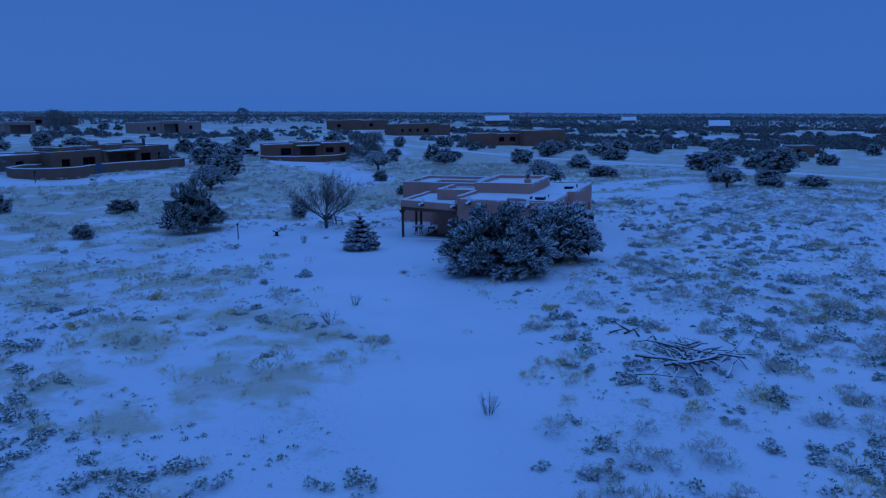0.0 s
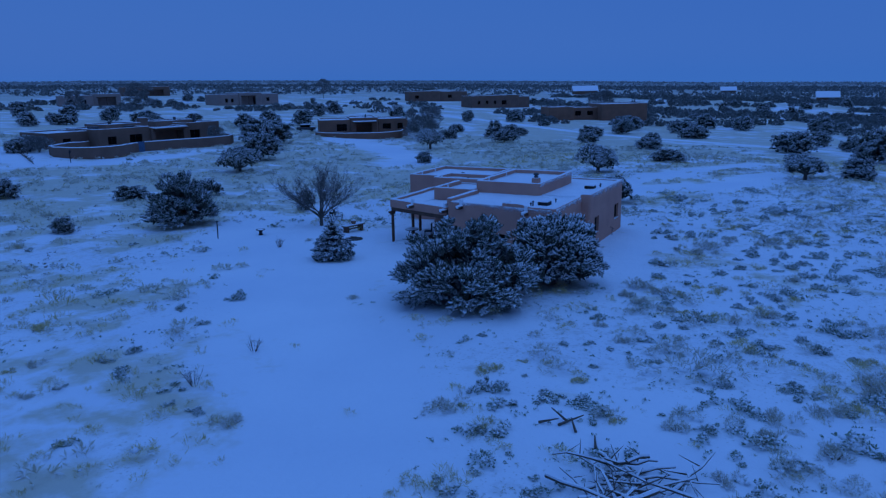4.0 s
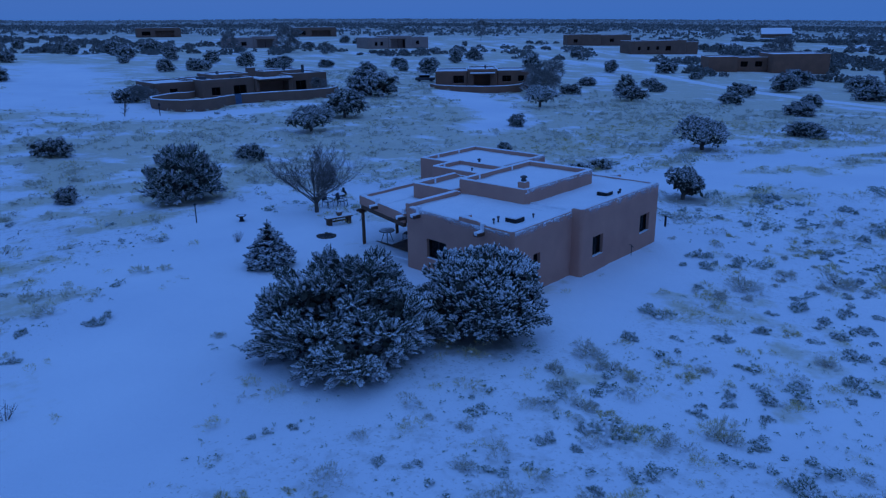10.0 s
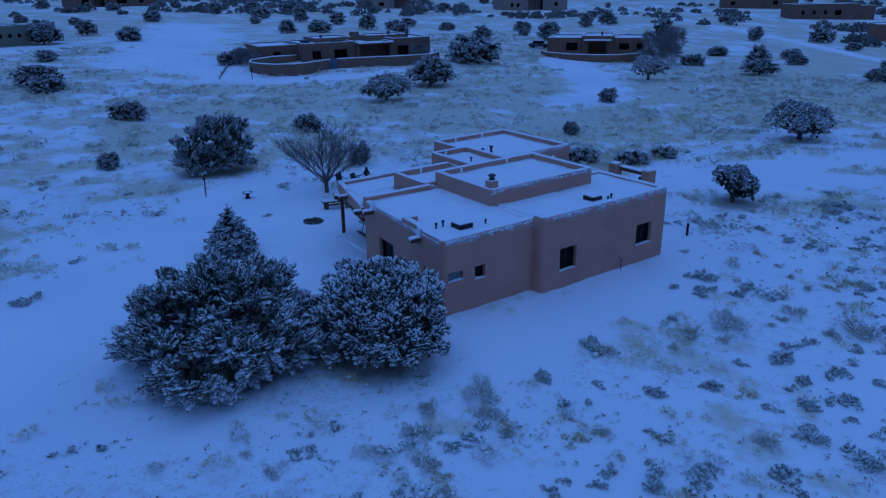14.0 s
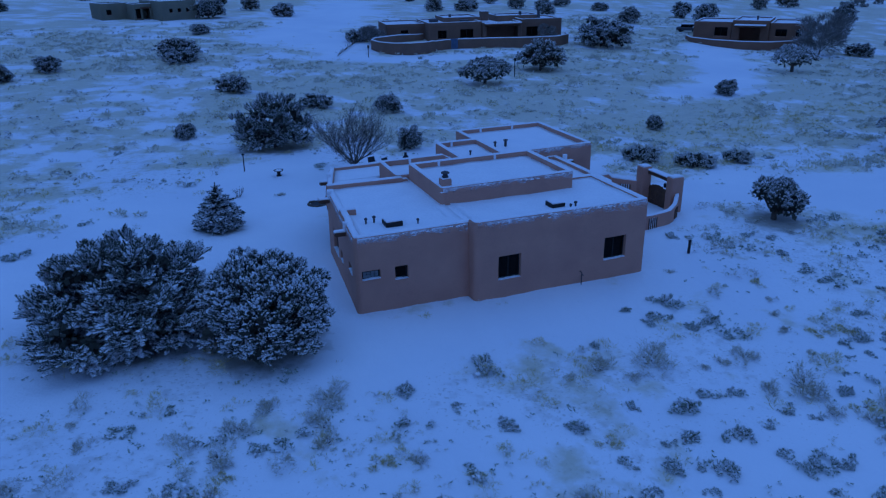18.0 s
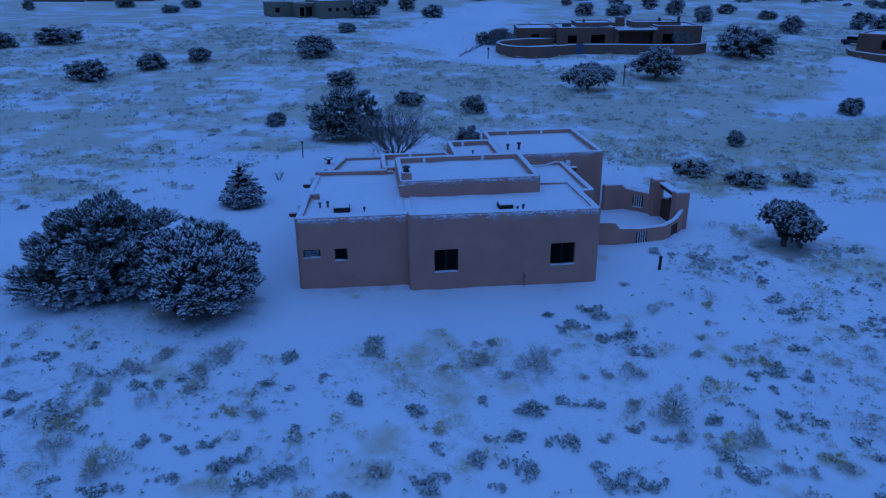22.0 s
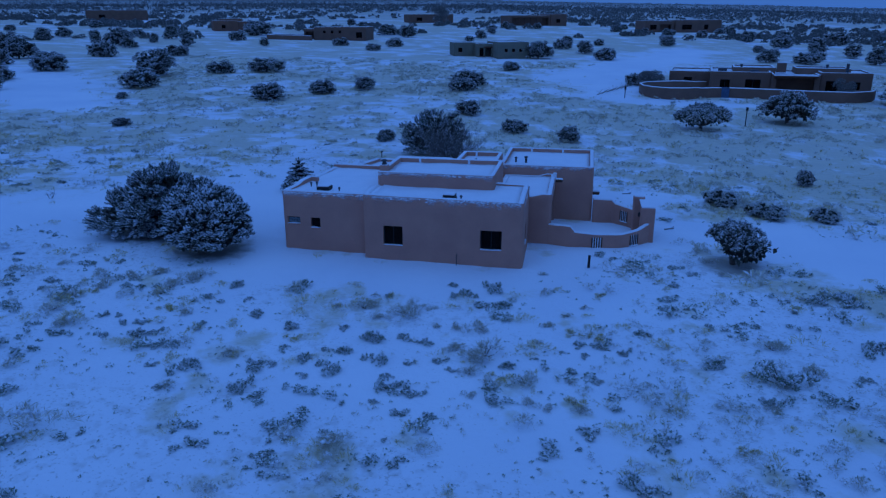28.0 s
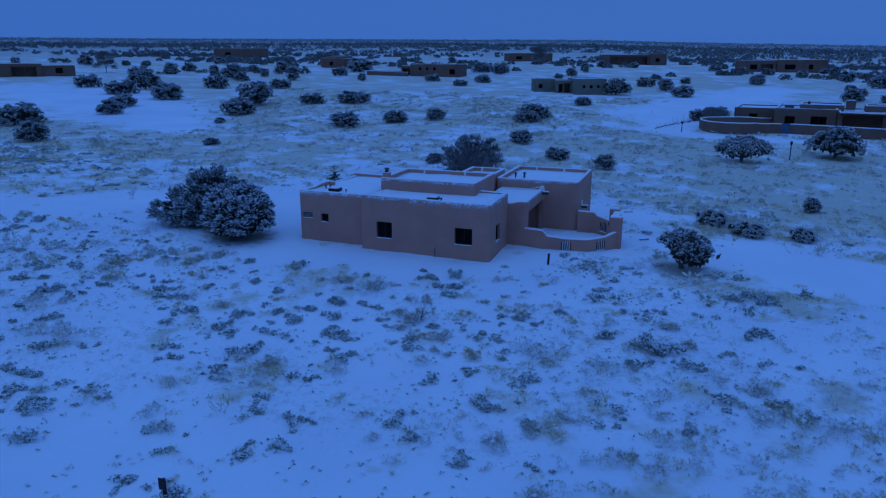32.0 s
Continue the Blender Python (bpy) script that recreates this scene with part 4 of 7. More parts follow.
def lumps(P, size, rs, squash=0.6):
    """Small uneven six-cornered lumps, for snow caught on foliage."""
    n = len(P)
    base = np.array([(1, 0, 0), (0, 1, 0), (-1, 0, 0), (0, -1, 0), (0, 0, 1), (0, 0, -0.6)], float)
    rot = rs.uniform(0, 6.283, n)
    c, s = np.cos(rot), np.sin(rot)
    b = base[None] * rs.uniform(0.6, 1.3, (n, 6, 1))
    x = b[:, :, 0] * c[:, None] - b[:, :, 1] * s[:, None]
    y = b[:, :, 0] * s[:, None] + b[:, :, 1] * c[:, None]
    V = np.stack([x, y, b[:, :, 2] * squash], -1) * size[:, None, None] + P[:, None]
    tri = np.array([(0, 1, 4), (1, 2, 4), (2, 3, 4), (3, 0, 4), (1, 0, 5), (2, 1, 5), (3, 2, 5), (0, 3, 5)])
    F = (tri[None] + 6 * np.arange(n)[:, None, None]).reshape(-1, 3)
    return V.reshape(-1, 3), F


def mesh_ob(name, V, F, material, parent=None, smooth=False, label=""):
    me = bpy.data.meshes.new(name)
    k = F.shape[1]
    me.vertices.add(len(V))
    me.vertices.foreach_set("co", V.astype(np.float32).ravel())
    me.loops.add(F.size)
    me.loops.foreach_set("vertex_index", F.astype(np.int32).ravel())
    me.polygons.add(len(F))
    me.polygons.foreach_set("loop_start", (np.arange(len(F)) * k).astype(np.int32))
    me.update(calc_edges=True)
    me.validate()
    me.materials.append(material)
    if smooth:
        me.shade_smooth()
    ob = new(name, me)
    if parent:
        ob.parent = parent
    if label:
        ob["label"] = label
    return ob


def crown_points(rs, r, h, lobes, per, base=0.12, lean=(0, 0), rr=(0.15, 0.31), edge=0.75):
    """Points and outward directions over an uneven crown of rounded lobes, h high and r wide, reaching down to base * h."""
    P, D, core = [], [], []
    for k in range(lobes):
        a = rs.uniform(0, 6.283)
        f = rs.uniform(0, 1) ** edge
        z = base + (1 - base) * rs.uniform(0.03, 0.97 - rr[1] * 0.6)
        wide = math.sqrt(max(0.05, 1 - abs((z - 0.40) / 0.60) ** 2.2))
        rad = r * rs.uniform(*rr)
        q = max(0.0, wide * r * (0.86 + 0.14 * math.sin(a * 3 + z * 5 + lobes)) - rad * 0.6) * (0.35 + 0.65 * f)
        c = np.array([q * math.cos(a) + lean[0] * z, q * math.sin(a) + lean[1] * z, z * h])
        d = rs.normal(0, 1, (per, 3))
        d /= np.linalg.norm(d, axis=1)[:, None]
        d[:, 2] = np.where(d[:, 2] < -0.35, -d[:, 2], d[:, 2])
        p = c + d * np.array([rad, rad, rad * 0.85]) * rs.uniform(0.72, 1.06, (per, 1))
        keep = p[:, 2] > base * h * 0.5
        P.append(p[keep])
        D.append(d[keep])
        core.append((c, rad))
    P, D = np.vstack(P), np.vstack(D)
    out = P.copy()
    out[:, 2] -= 0.4 * h
    out /= np.linalg.norm(out, axis=1)[:, None] + 1e-9
    D = D * 0.55 + out * 0.55
    D[:, 2] += 0.22
    # drop what lies buried inside other lobes
    keep = np.ones(len(P), bool)
    for c, rad in core:
        keep &= np.linalg.norm((P - c) / np.array([1, 1, 0.85]), axis=1) > rad * 0.62
    return P[keep], D[keep], core


def limbs(rs, r, h, count, stem, base):
    """A tapered, forking trunk."""
    bm = B()
    rod(bm, (0, 0, -0.3), (0.05 * r, 0.03 * r, h * 0.35), stem, stem * 0.7, 9)
    for k in range(count):
        a = 6.283 * k / count + rs.uniform(-0.4, 0.4)
        z = h * rs.uniform(base * 0.6, 0.45)
        q = Vector((r * 0.62 * math.cos(a) * rs.uniform(0.6, 1), r * 0.62 * math.sin(a) * rs.uniform(0.6, 1), min(h * 0.85, z + h * rs.uniform(0.15, 0.4))))
        m = Vector((q.x * 0.45, q.y * 0.45, z + (q.z - z) * 0.35))
        rod(bm, (0.04 * r, 0.02 * r, z * 0.7), m, stem * 0.5, stem * 0.32, 6)
        rod(bm, m, q, stem * 0.32, stem * 0.10, 6)
    return bm


# the two great evergreens before the house
def plume_plan(rs):
    """One feathered juniper spray of unit length: leaflets (start, direction, length) and the snow lying on it (centre, direction, half-length, half-width, height)."""
    leaf, snow = [], []
    for j in range(9):
        u = 0.08 + 0.10 * j
        reach = 0.40 * (1 - u) ** 0.6 * min(1, 0.45 + 2.5 * u)
        for sg in (-1, 1):
            d = np.array([0.78, sg * 0.62, rs.uniform(-0.10, 0.16)])
            for f in (0.0, 0.35, 0.68):
                leaf.append((np.array([u, 0, 0]) + d * reach * f, d + rs.normal(0, 0.22, 3), reach * 0.5 + 0.05))
            snow.append((np.array([u, 0, 0.05]) + d * reach * rs.uniform(0.4, 0.8), d, reach * 0.42 + 0.03, 0.050, 0.045))
        leaf.append((np.array([u, 0, 0]), np.array([1.0, rs.normal(0, 0.25), 0.3]), 0.2))
        if j > 2:
            snow.append((np.array([u + 0.06, 0, 0.06]), np.array([1.0, rs.normal(0, 0.2), 0.05]), 0.10, 0.060, 0.055))
    leaf.append((np.array([0.9, 0, 0]), np.array([1.0, 0, 0]), 0.2))
    return leaf, snow


def tuft_plan(rs):
    """One bristling tuft of short needles of unit length, with snow on its outer end."""
    leaf, snow = [], []
    for j in range(17):
        a = 2.4 * j
        w = rs.uniform(0.35, 0.95)
        leaf.append((np.array([rs.uniform(0, 0.6), 0, 0]), np.array([0.8, w * math.cos(a), w * math.sin(a)]), rs.uniform(0.4, 0.65)))
    for u, v, q in ((0.95, 0.0, 0.24), (0.62, 0.24, 0.20), (0.66, -0.22, 0.20), (0.30, 0.05, 0.18)):
        snow.append((np.array([u, v, 0.20]), np.array([1.0, v, 0.1]), q * 1.25, q * 0.85, q * 0.8))
    return leaf, snow


def sprays(P, D, size, rs, plan, width, snow, sag=0.0, variants=4, floor=0.10):
    """Sets a spray of that plan at each point P along D. Returns vertices of the leaflets (quads) and of the snow (octahedra)."""
    n = len(P)
    D = D / np.linalg.norm(D, axis=1)[:, None]
    up = np.array([0, 0, 1.0]) + rs.normal(0, 0.22, (n, 3))
    S = np.cross(D, up)
    S /= np.linalg.norm(S, axis=1)[:, None] + 1e-9
    N = np.cross(S, D)
    sort = rs.randint(0, variants, n)
    leaves, caps = [], []
    load = snow * rs.uniform(0.35, 1.25, n) * np.clip(floor + 0.95 * N[:, 2], floor, 1)
    for k in range(variants):
        leaf, lie = plan(rs)
        i = sort == k
        p, d, sd, nn, L = P[i], D[i], S[i], N[i], size[i]
        if not len(p):
            continue
        world = lambda c: c[0] * d + c[1] * sd + c[2] * nn
        for a, q, ln in leaf:
            st = p + world(a) * L[:, None]
            st[:, 2] -= sag * L * a[0] ** 2
            w = world(q) + rs.normal(0, 0.12, p.shape)
            w /= np.linalg.norm(w, axis=1)[:, None]
            e = np.cross(w, rs.normal(0, 1, p.shape))
            e /= np.linalg.norm(e, axis=1)[:, None] + 1e-9
            l_ = (L * ln)[:, None]
            leaves.append(np.stack([st, st + w * l_ * 0.5 + e * l_ * width, st + w * l_, st + w * l_ * 0.5 - e * l_ * width], 1))
        for c, q, hl, hw, ht in lie:
            on = rs.rand(len(p)) < load[i]
            st = (p + world(c) * L[:, None])[on]
            st[:, 2] -= sag * L[on] * c[0] ** 2
            w = world(q)[on]
            w /= np.linalg.norm(w, axis=1)[:, None]
            e = np.cross(w, np.array([0, 0, 1.0]) + rs.normal(0, 0.15, w.shape))
            e /= np.linalg.norm(e, axis=1)[:, None] + 1e-9
            g = np.cross(e, w)
            m = (L[on] * rs.uniform(0.7, 1.3, on.sum()))[:, None]
            caps.append(np.stack([st - w * hl * m, st - e * hw * m, st + w * hl * m, st + e * hw * m, st + g * ht * m, st - g * ht * 0.4 * m], 1))
    return np.concatenate(leaves).reshape(-1, 3), np.concatenate(caps).reshape(-1, 3)


OCTA = np.array([(0, 1, 4), (1, 2, 4), (2, 3, 4), (3, 0, 4), (1, 0, 5), (2, 1, 5), (3, 2, 5), (0, 3, 5)])


def foliage(t, P, D, size, rs, plan, material, width, snow, sag=0.0, floor=0.10):
    """The crown of a thing: sprays with their snow, as two parts."""
    V, W = sprays(P, D, size, rs, plan, width, snow, sag, 4, floor)
    mesh_ob("crown", V, np.arange(len(V)).reshape(-1, 4), material, t)["kind"] = "stuff"
    F = (OCTA[None] + 6 * np.arange(len(W) // 6)[:, None, None]).reshape(-1, 3)
    mesh_ob("snow", W, F, SNOW, t, label="snow caught on the foliage")["kind"] = "stuff"


def masses(rs, parts, lobes, per, rr, edge, base):
    """Points over several overlapping rounded masses (dx, dy, r, h) that make one uneven crown."""
    P, D, core = [], [], []
    for dx, dy, r, h in parts:
        k = max(6, int(lobes * r * h / sum(q[2] * q[3] for q in parts)))
        p, d, c = crown_points(rs, r, h, k, per, base, (0, 0), rr, edge)
        P.append(p + np.array([dx, dy, 0]))
        D.append(d)
        core += [(q + np.array([dx, dy, 0]), w) for q, w in c]
    P, D = np.vstack(P), np.vstack(D)
    keep = np.ones(len(P), bool)
    for q, w in core:
        keep &= np.linalg.norm(P - q, axis=1) > w * 0.6
    return P[keep], D[keep], core


def great_tree(name, label, seed, parts, at, material, lobes, per, rr, base, stem, plan, size, width, snow, up=0.3, sag=0.0, floor=0.10, group=""):
    """An evergreen grown spray by spray over several rounded masses."""
    rs = np.random.RandomState(seed)
    t = thing(name, label, "tree", group)
    r, h = max(q[2] for q in parts), max(q[3] for q in parts)
    part("trunk", limbs(rs, r, h, 9, stem, base), BARK, t)
    P, D, core = masses(rs, parts, lobes, per, rr, 0.4, base)
    D = D / np.linalg.norm(D, axis=1)[:, None] + np.array([0, 0, 1.0]) * (up * np.clip(P[:, 2] / h, 0.1, 1))[:, None] + rs.normal(0, 0.16, D.shape)
    ln = size * rs.uniform(0.6, 1.3, len(P))
    D /= np.linalg.norm(D, axis=1)[:, None]
    foliage(t, P - D * ln[:, None] * 0.45, D, ln, rs, plan, material, width, snow, sag, floor)
    # coarse dark blades fill the crown; their colour carries the inner shade
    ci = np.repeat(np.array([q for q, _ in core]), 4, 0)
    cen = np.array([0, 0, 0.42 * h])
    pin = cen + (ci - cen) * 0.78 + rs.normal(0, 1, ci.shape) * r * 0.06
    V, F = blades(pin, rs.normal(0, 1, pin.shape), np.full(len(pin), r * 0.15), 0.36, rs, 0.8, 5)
    mesh_ob("inner_shade_fill", V, F, INNER, t)["kind"] = "stuff"
    t.matrix_basis = pose(at[0], at[1], ground(*at) - 0.05)
    return t


great_tree("juniper_tree", "large frosted juniper spreading to the ground before the house", 5,
           [(0.2, 0.3, 2.3, 4.5), (1.5, -1.6, 1.4, 1.9), (-2.6, 1.0, 1.6, 2.2), (-1.75, 0.35, 2.2, 3.5), (0.1, -1.55, 2.15, 2.8), (1.4, 0.7, 2.05, 3.55), (-0.8, 1.55, 2.1, 3.65), (-1.75, -1.55, 1.85, 2.1), (2.4, -0.6, 1.25, 2.4), (-1.7, 1.85, 1.6, 2.6), (-2.4, -0.3, 1.75, 2.4), (0.9, -1.0, 1.9, 3.0)], (-13.55, 2.1), NEEDLE, 205, 28,
           (0.15, 0.26), 0.05, 0.24, plume_plan, 0.60, 0.15, 1.2, 0.38, 0.28, 0.50)
great_tree("pinon_tree", "rounded snowy pinon pine beside the adobe house", 9, [(0, 0, 2.7, 3.95), (0.6, -0.75, 2.1, 3.35), (-0.85, 0.2, 1.9, 2.9), (0.45, 0.7, 2.0, 3.1), (-0.25, -0.95, 1.85, 3.0)], (-8.9, -0.7), PINON, 430, 25, (0.10, 0.18), 0.20, 0.2,
           tuft_plan, 0.23, 0.11, 1.15, 0.40, 0.0, 0.50)
great_tree("juniper_tree", "broad uneven juniper dusted with snow behind the lawn", 12, [(-0.2, 0, 2.1, 5.1), (1.7, 0.8, 1.6, 4.6), (-2.0, -0.2, 1.7, 3.5), (1.0, -1.2, 1.5, 2.6), (-1.1, -1.2, 1.4, 2.1), (2.3, -0.4, 1.1, 2.5)], (-3.1, 33.7), NEEDLE,
           150, 15, (0.15, 0.27), 0.06, 0.2, plume_plan, 0.50, 0.16, 1.1, 0.6, 0.1, 0.42)


def conifer(name, label, seed, r, h, at, tiers=11):
    """A young spire-shaped evergreen with whorls of feathered, slightly drooping boughs."""
    rs = np.random.RandomState(seed)
    t = thing(name, label, "tree")
    part("trunk", rod(B(), (0, 0, -0.2), (0, 0, h * 0.97), 0.09, 0.015, 8), BARK, t)
    P, D, L = [], [], []
    for k in range(tiers):
        f = k / (tiers - 1)
        rr = r * (1 - f ** 1.35) * min(1, 0.80 + 1.2 * f) + 0.08
        nb = int(12 * (1 - f) + 5)
        for j in range(nb):
            a = 6.283 * (j + rs.uniform(-0.25, 0.25)) / nb + k * 0.9
            ln = rr * rs.uniform(0.78, 1.15)
            for lo, g in ((0.0, 1.0), (0.45, 0.62), (0.40, 0.55)):
                b = a + (0 if lo == 0 else rs.choice((-0.45, 0.45)))
                P.append((math.cos(a) * ln * lo, math.sin(a) * ln * lo, h * (0.07 + 0.88 * f) + rs.normal(0, 0.03) + 0.10 * ln * lo))
                D.append((math.cos(b), math.sin(b), 0.16 + 0.9 * f ** 3 + rs.normal(0, 0.06)))
                L.append(ln * g)
    P, D, L = np.array(P), np.array(D), np.array(L)
    foliage(t, P, D, L, rs, plume_plan, SPRUCE, 0.17, 0.62, 0.26, 0.2)
    # dark blades painted as the shade behind the boughs
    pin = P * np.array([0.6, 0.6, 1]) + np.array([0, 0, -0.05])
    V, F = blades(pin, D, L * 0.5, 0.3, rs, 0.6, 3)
    mesh_ob("inner_shade_fill", V, F, INNER, t)["kind"] = "stuff"
    t.matrix_basis = pose(at[0], at[1], ground(*at), 0, 0, seed * 40)
    return t


conifer("spruce_tree", "small dark spruce holding snow on the open lawn", 3, 1.38, 2.75, (-9.3, 13.75), 9)


def bare_tree(at, seed, h, r):
    """A leafless tree forking from its base into upswept limbs and fine twigs."""
    rnd = random.Random(seed)
    t = thing("bare_tree", "leafless multi-stemmed tree with upswept frosted branches", "tree")
    trunk, boughs = B(), B()
    tw = []

    def limb(p, d, ln, rad, depth):
        """A bending branch that puts out side branches along its outer part."""
        k = 6 if depth == 0 else 4 if depth < 3 else 2
        start = 0.30 if depth == 0 else 0.2
        for i in range(k):
            q = p + d * (ln / k)
            r2 = rad * (0.80 if depth else 0.84)
            if depth == 0:
                rod(trunk, p, q, rad, r2, 7)
            elif depth < 3:
                rod(boughs, p, q, rad, r2, 4)
            else:
                tw.append((p.copy(), q.copy(), rad))
            p, rad = q, r2
            d = (d + Vector((rnd.gauss(0, 0.12), rnd.gauss(0, 0.12), rnd.gauss(0.055, 0.07)))).normalized()
            if depth < 3 and (i + 1) / k > start:
                for _ in range(2):
                    side = Vector((rnd.gauss(0, 1), rnd.gauss(0, 1), rnd.gauss(0.25, 0.5))).normalized()
                    limb(p.copy(), (d * 0.9 + side * 0.68).normalized(), ln * (0.72 if depth == 0 else 0.52) * rnd.uniform(0.65, 1.1) * (1.0 - 0.25 * i / k), rad * 0.55, depth + 1)

    for k in range(13):
        a = 2.4 * k + rnd.uniform(-0.3, 0.3)
        out = (0.35, 0.90, 1.6, 2.6)[k % 4] * rnd.uniform(0.8, 1.15)
        limb(Vector((0.07 * math.cos(a), 0.07 * math.sin(a), 0.62 + 0.03 * k)), Vector((math.cos(a) * out, math.sin(a) * out, 1)).normalized(), h * (0.57, 0.57, 0.60, 0.58)[k % 4], 0.055, 0)
    rod(trunk, (0, 0, -0.3), (0, 0, 0.95), 0.17, 0.12, 10)
    part("trunk", trunk, BARK, t)
    part("limb", boughs, TWIG, t)["kind"] = "stuff"
    bm = B()
    for p, q, rad in tw:
        d = (q - p).normalized()
        s = d.orthogonal().normalized() * 0.006
        u = d.cross(s).normalized() * 0.006
        vs = [bm.verts.new(x) for x in (p + s, p - s * 0.5 + u, p - s * 0.5 - u, q)]
        for f in ((0, 1, 3), (1, 2, 3), (2, 0, 3)):
            bm.faces.new([vs[i] for i in f])
    part("crown", bm, TWIG, t)["kind"] = "stuff"
    t.matrix_basis = pose(at[0], at[1], ground(*at))
    return t


bare_tree((0.6, 22.2), 4, 4.75, 2.9)

# ---- mid-distance junipers and pinons: a few grown shapes, repeated with their own turn and size
SHAPES = [
    ([(0, 0, 0.80, 1.32), (0.35, 0.2, 0.60, 1.05), (-0.40, -0.1, 0.58, 1.0)], 0.06, WILDLEAF),
    ([(0.1, 0, 0.75, 1.05), (-0.45, 0.1, 0.52, 0.85), (0.45, -0.25, 0.50, 0.8), (0, 0.4, 0.5, 0.85)], 0.04, WILDLEAF),
    ([(0, 0, 0.70, 1.45), (0.4, 0.3, 0.55, 1.1), (-0.5, 0, 0.48, 0.85)], 0.08, WILDLEAF),
    ([(0, 0, 0.80, 0.95), (0.3, 0.3, 0.60, 0.8), (-0.35, -0.3, 0.58, 0.72)], 0.03, WILDLEAF),
    ([(0, 0, 0.80, 0.95), (0.45, 0.2, 0.60, 0.75), (-0.45, -0.15, 0.60, 0.8), (0.1, -0.4, 0.55, 0.65)], 0.02, SALTBUSH),
    ([(0, 0, 0.75, 1.2), (0.44, 0.1, 0.58, 1.0), (-0.44, 0.2, 0.56, 0.95), (0.0, -0.42, 0.55, 0.85)], 0.20, WILDLEAF),
]
WILD = []
FIRST = {}


def wild(x, y, width, shape, tall=1.0, label=""):
    """One of the grown shapes, about width metres across, enlarged beyond 52 m to fit the camera's view, standing at x,
    y.
    """
    parts, base, mt = SHAPES[shape]
    rnd = random.Random(int(x * 13 + y * 7))
    scale = width * (0.57 if math.hypot(x, y) < 52 else 0.68)
    m = pose(x, y, ground(x, y) - 0.05, 0, 0, rnd.uniform(0, 360)) @ Matrix.Diagonal((scale, scale, scale * tall, 1))
    lab = label or ("rounded juniper bush dusted with snow in the grassland" if width < 3.4 else "broad juniper tree dusted with snow in the grassland")
    if shape not in FIRST:
        t = great_tree("juniper_tree", lab, 20 + shape, parts, (x, y), mt, 150, 19, (0.11, 0.20), base, 0.06, tuft_plan, 0.072, 0.17, 1.0, 0.35, 0.0, 0.45, "scattered junipers")
        FIRST[shape] = t
        t.matrix_basis = m
    else:
        src = FIRST[shape]
        keep = src.matrix_basis.copy()
        src.matrix_basis = Matrix.Identity(4)
        t = copy_thing(src, m)
        src.matrix_basis = keep
        t["label"] = lab
    WILD.append((x, y))
    return t


def spreading(x, y, pads, seed, size, stem, label, lean=(0.0, 0.0)):
    """A juniper with a bare forking trunk and separate rounded pads of foliage (dx, dy, height, radius)."""
    rs = np.random.RandomState(seed)
    t = thing("juniper_tree", label, "tree", "scattered junipers")
    bm = B()
    knee = Vector((lean[0], lean[1], 0.5 * min(q[2] for q in pads)))
    rod(bm, (0, 0, -0.3), knee, stem, stem * 0.8, 9)
    P, D, core = [], [], []
    for dx, dy, hz, rad in pads:
        hz = hz * 0.86
        mid_ = knee.lerp(Vector((dx, dy, hz)), 0.5) + Vector((rs.normal(0, 0.12), rs.normal(0, 0.12), -0.08))
        rod(bm, knee, mid_, stem * 0.55, stem * 0.4, 7)
        rod(bm, mid_, (dx, dy, hz), stem * 0.4, stem * 0.15, 6)
        n = int(150 * (rad / size * 0.27) ** 2)
        d = rs.normal(0, 1, (n, 3))
        d /= np.linalg.norm(d, axis=1)[:, None]
        d[:, 2] = np.where(d[:, 2] < -0.25, -d[:, 2], d[:, 2])
        bump = 1 + 0.16 * np.sin(d[:, 0] * 7 + seed + hz * 5) * np.sin(d[:, 1] * 6 + dx * 3)
        P.append(np.array([dx, dy, hz]) + d * np.array([rad, rad, rad * 0.82]) * (bump * rs.uniform(0.80, 1.0, n))[:, None])
        D.append(d + np.array([0, 0, 0.45]))
        core.append((np.array([dx, dy, hz]), rad))
    P, D = np.vstack(P), np.vstack(D)
    keep = np.ones(len(P), bool)
    for c, rad in core:
        keep &= np.linalg.norm((P - c) / np.array([1, 1, 0.82]), axis=1) > rad * 0.72
    P, D = P[keep], D[keep]
    part("trunk", bm, BARK, t)
    foliage(t, P, D, size * rs.uniform(0.7, 1.3, len(P)), rs, tuft_plan, WILDLEAF, 0.14, 0.95, 0.0, 0.35)
    # dark blades inside each pad, painted as its inner shade
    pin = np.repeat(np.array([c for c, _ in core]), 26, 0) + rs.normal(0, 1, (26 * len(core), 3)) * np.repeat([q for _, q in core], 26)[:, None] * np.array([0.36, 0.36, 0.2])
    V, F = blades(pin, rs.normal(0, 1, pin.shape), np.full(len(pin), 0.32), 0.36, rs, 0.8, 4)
    mesh_ob("inner_shade_fill", V, F, INNER, t)["kind"] = "stuff"
    t.matrix_basis = pose(x, y, ground(x, y) - 0.05)
    WILD.append((x, y))


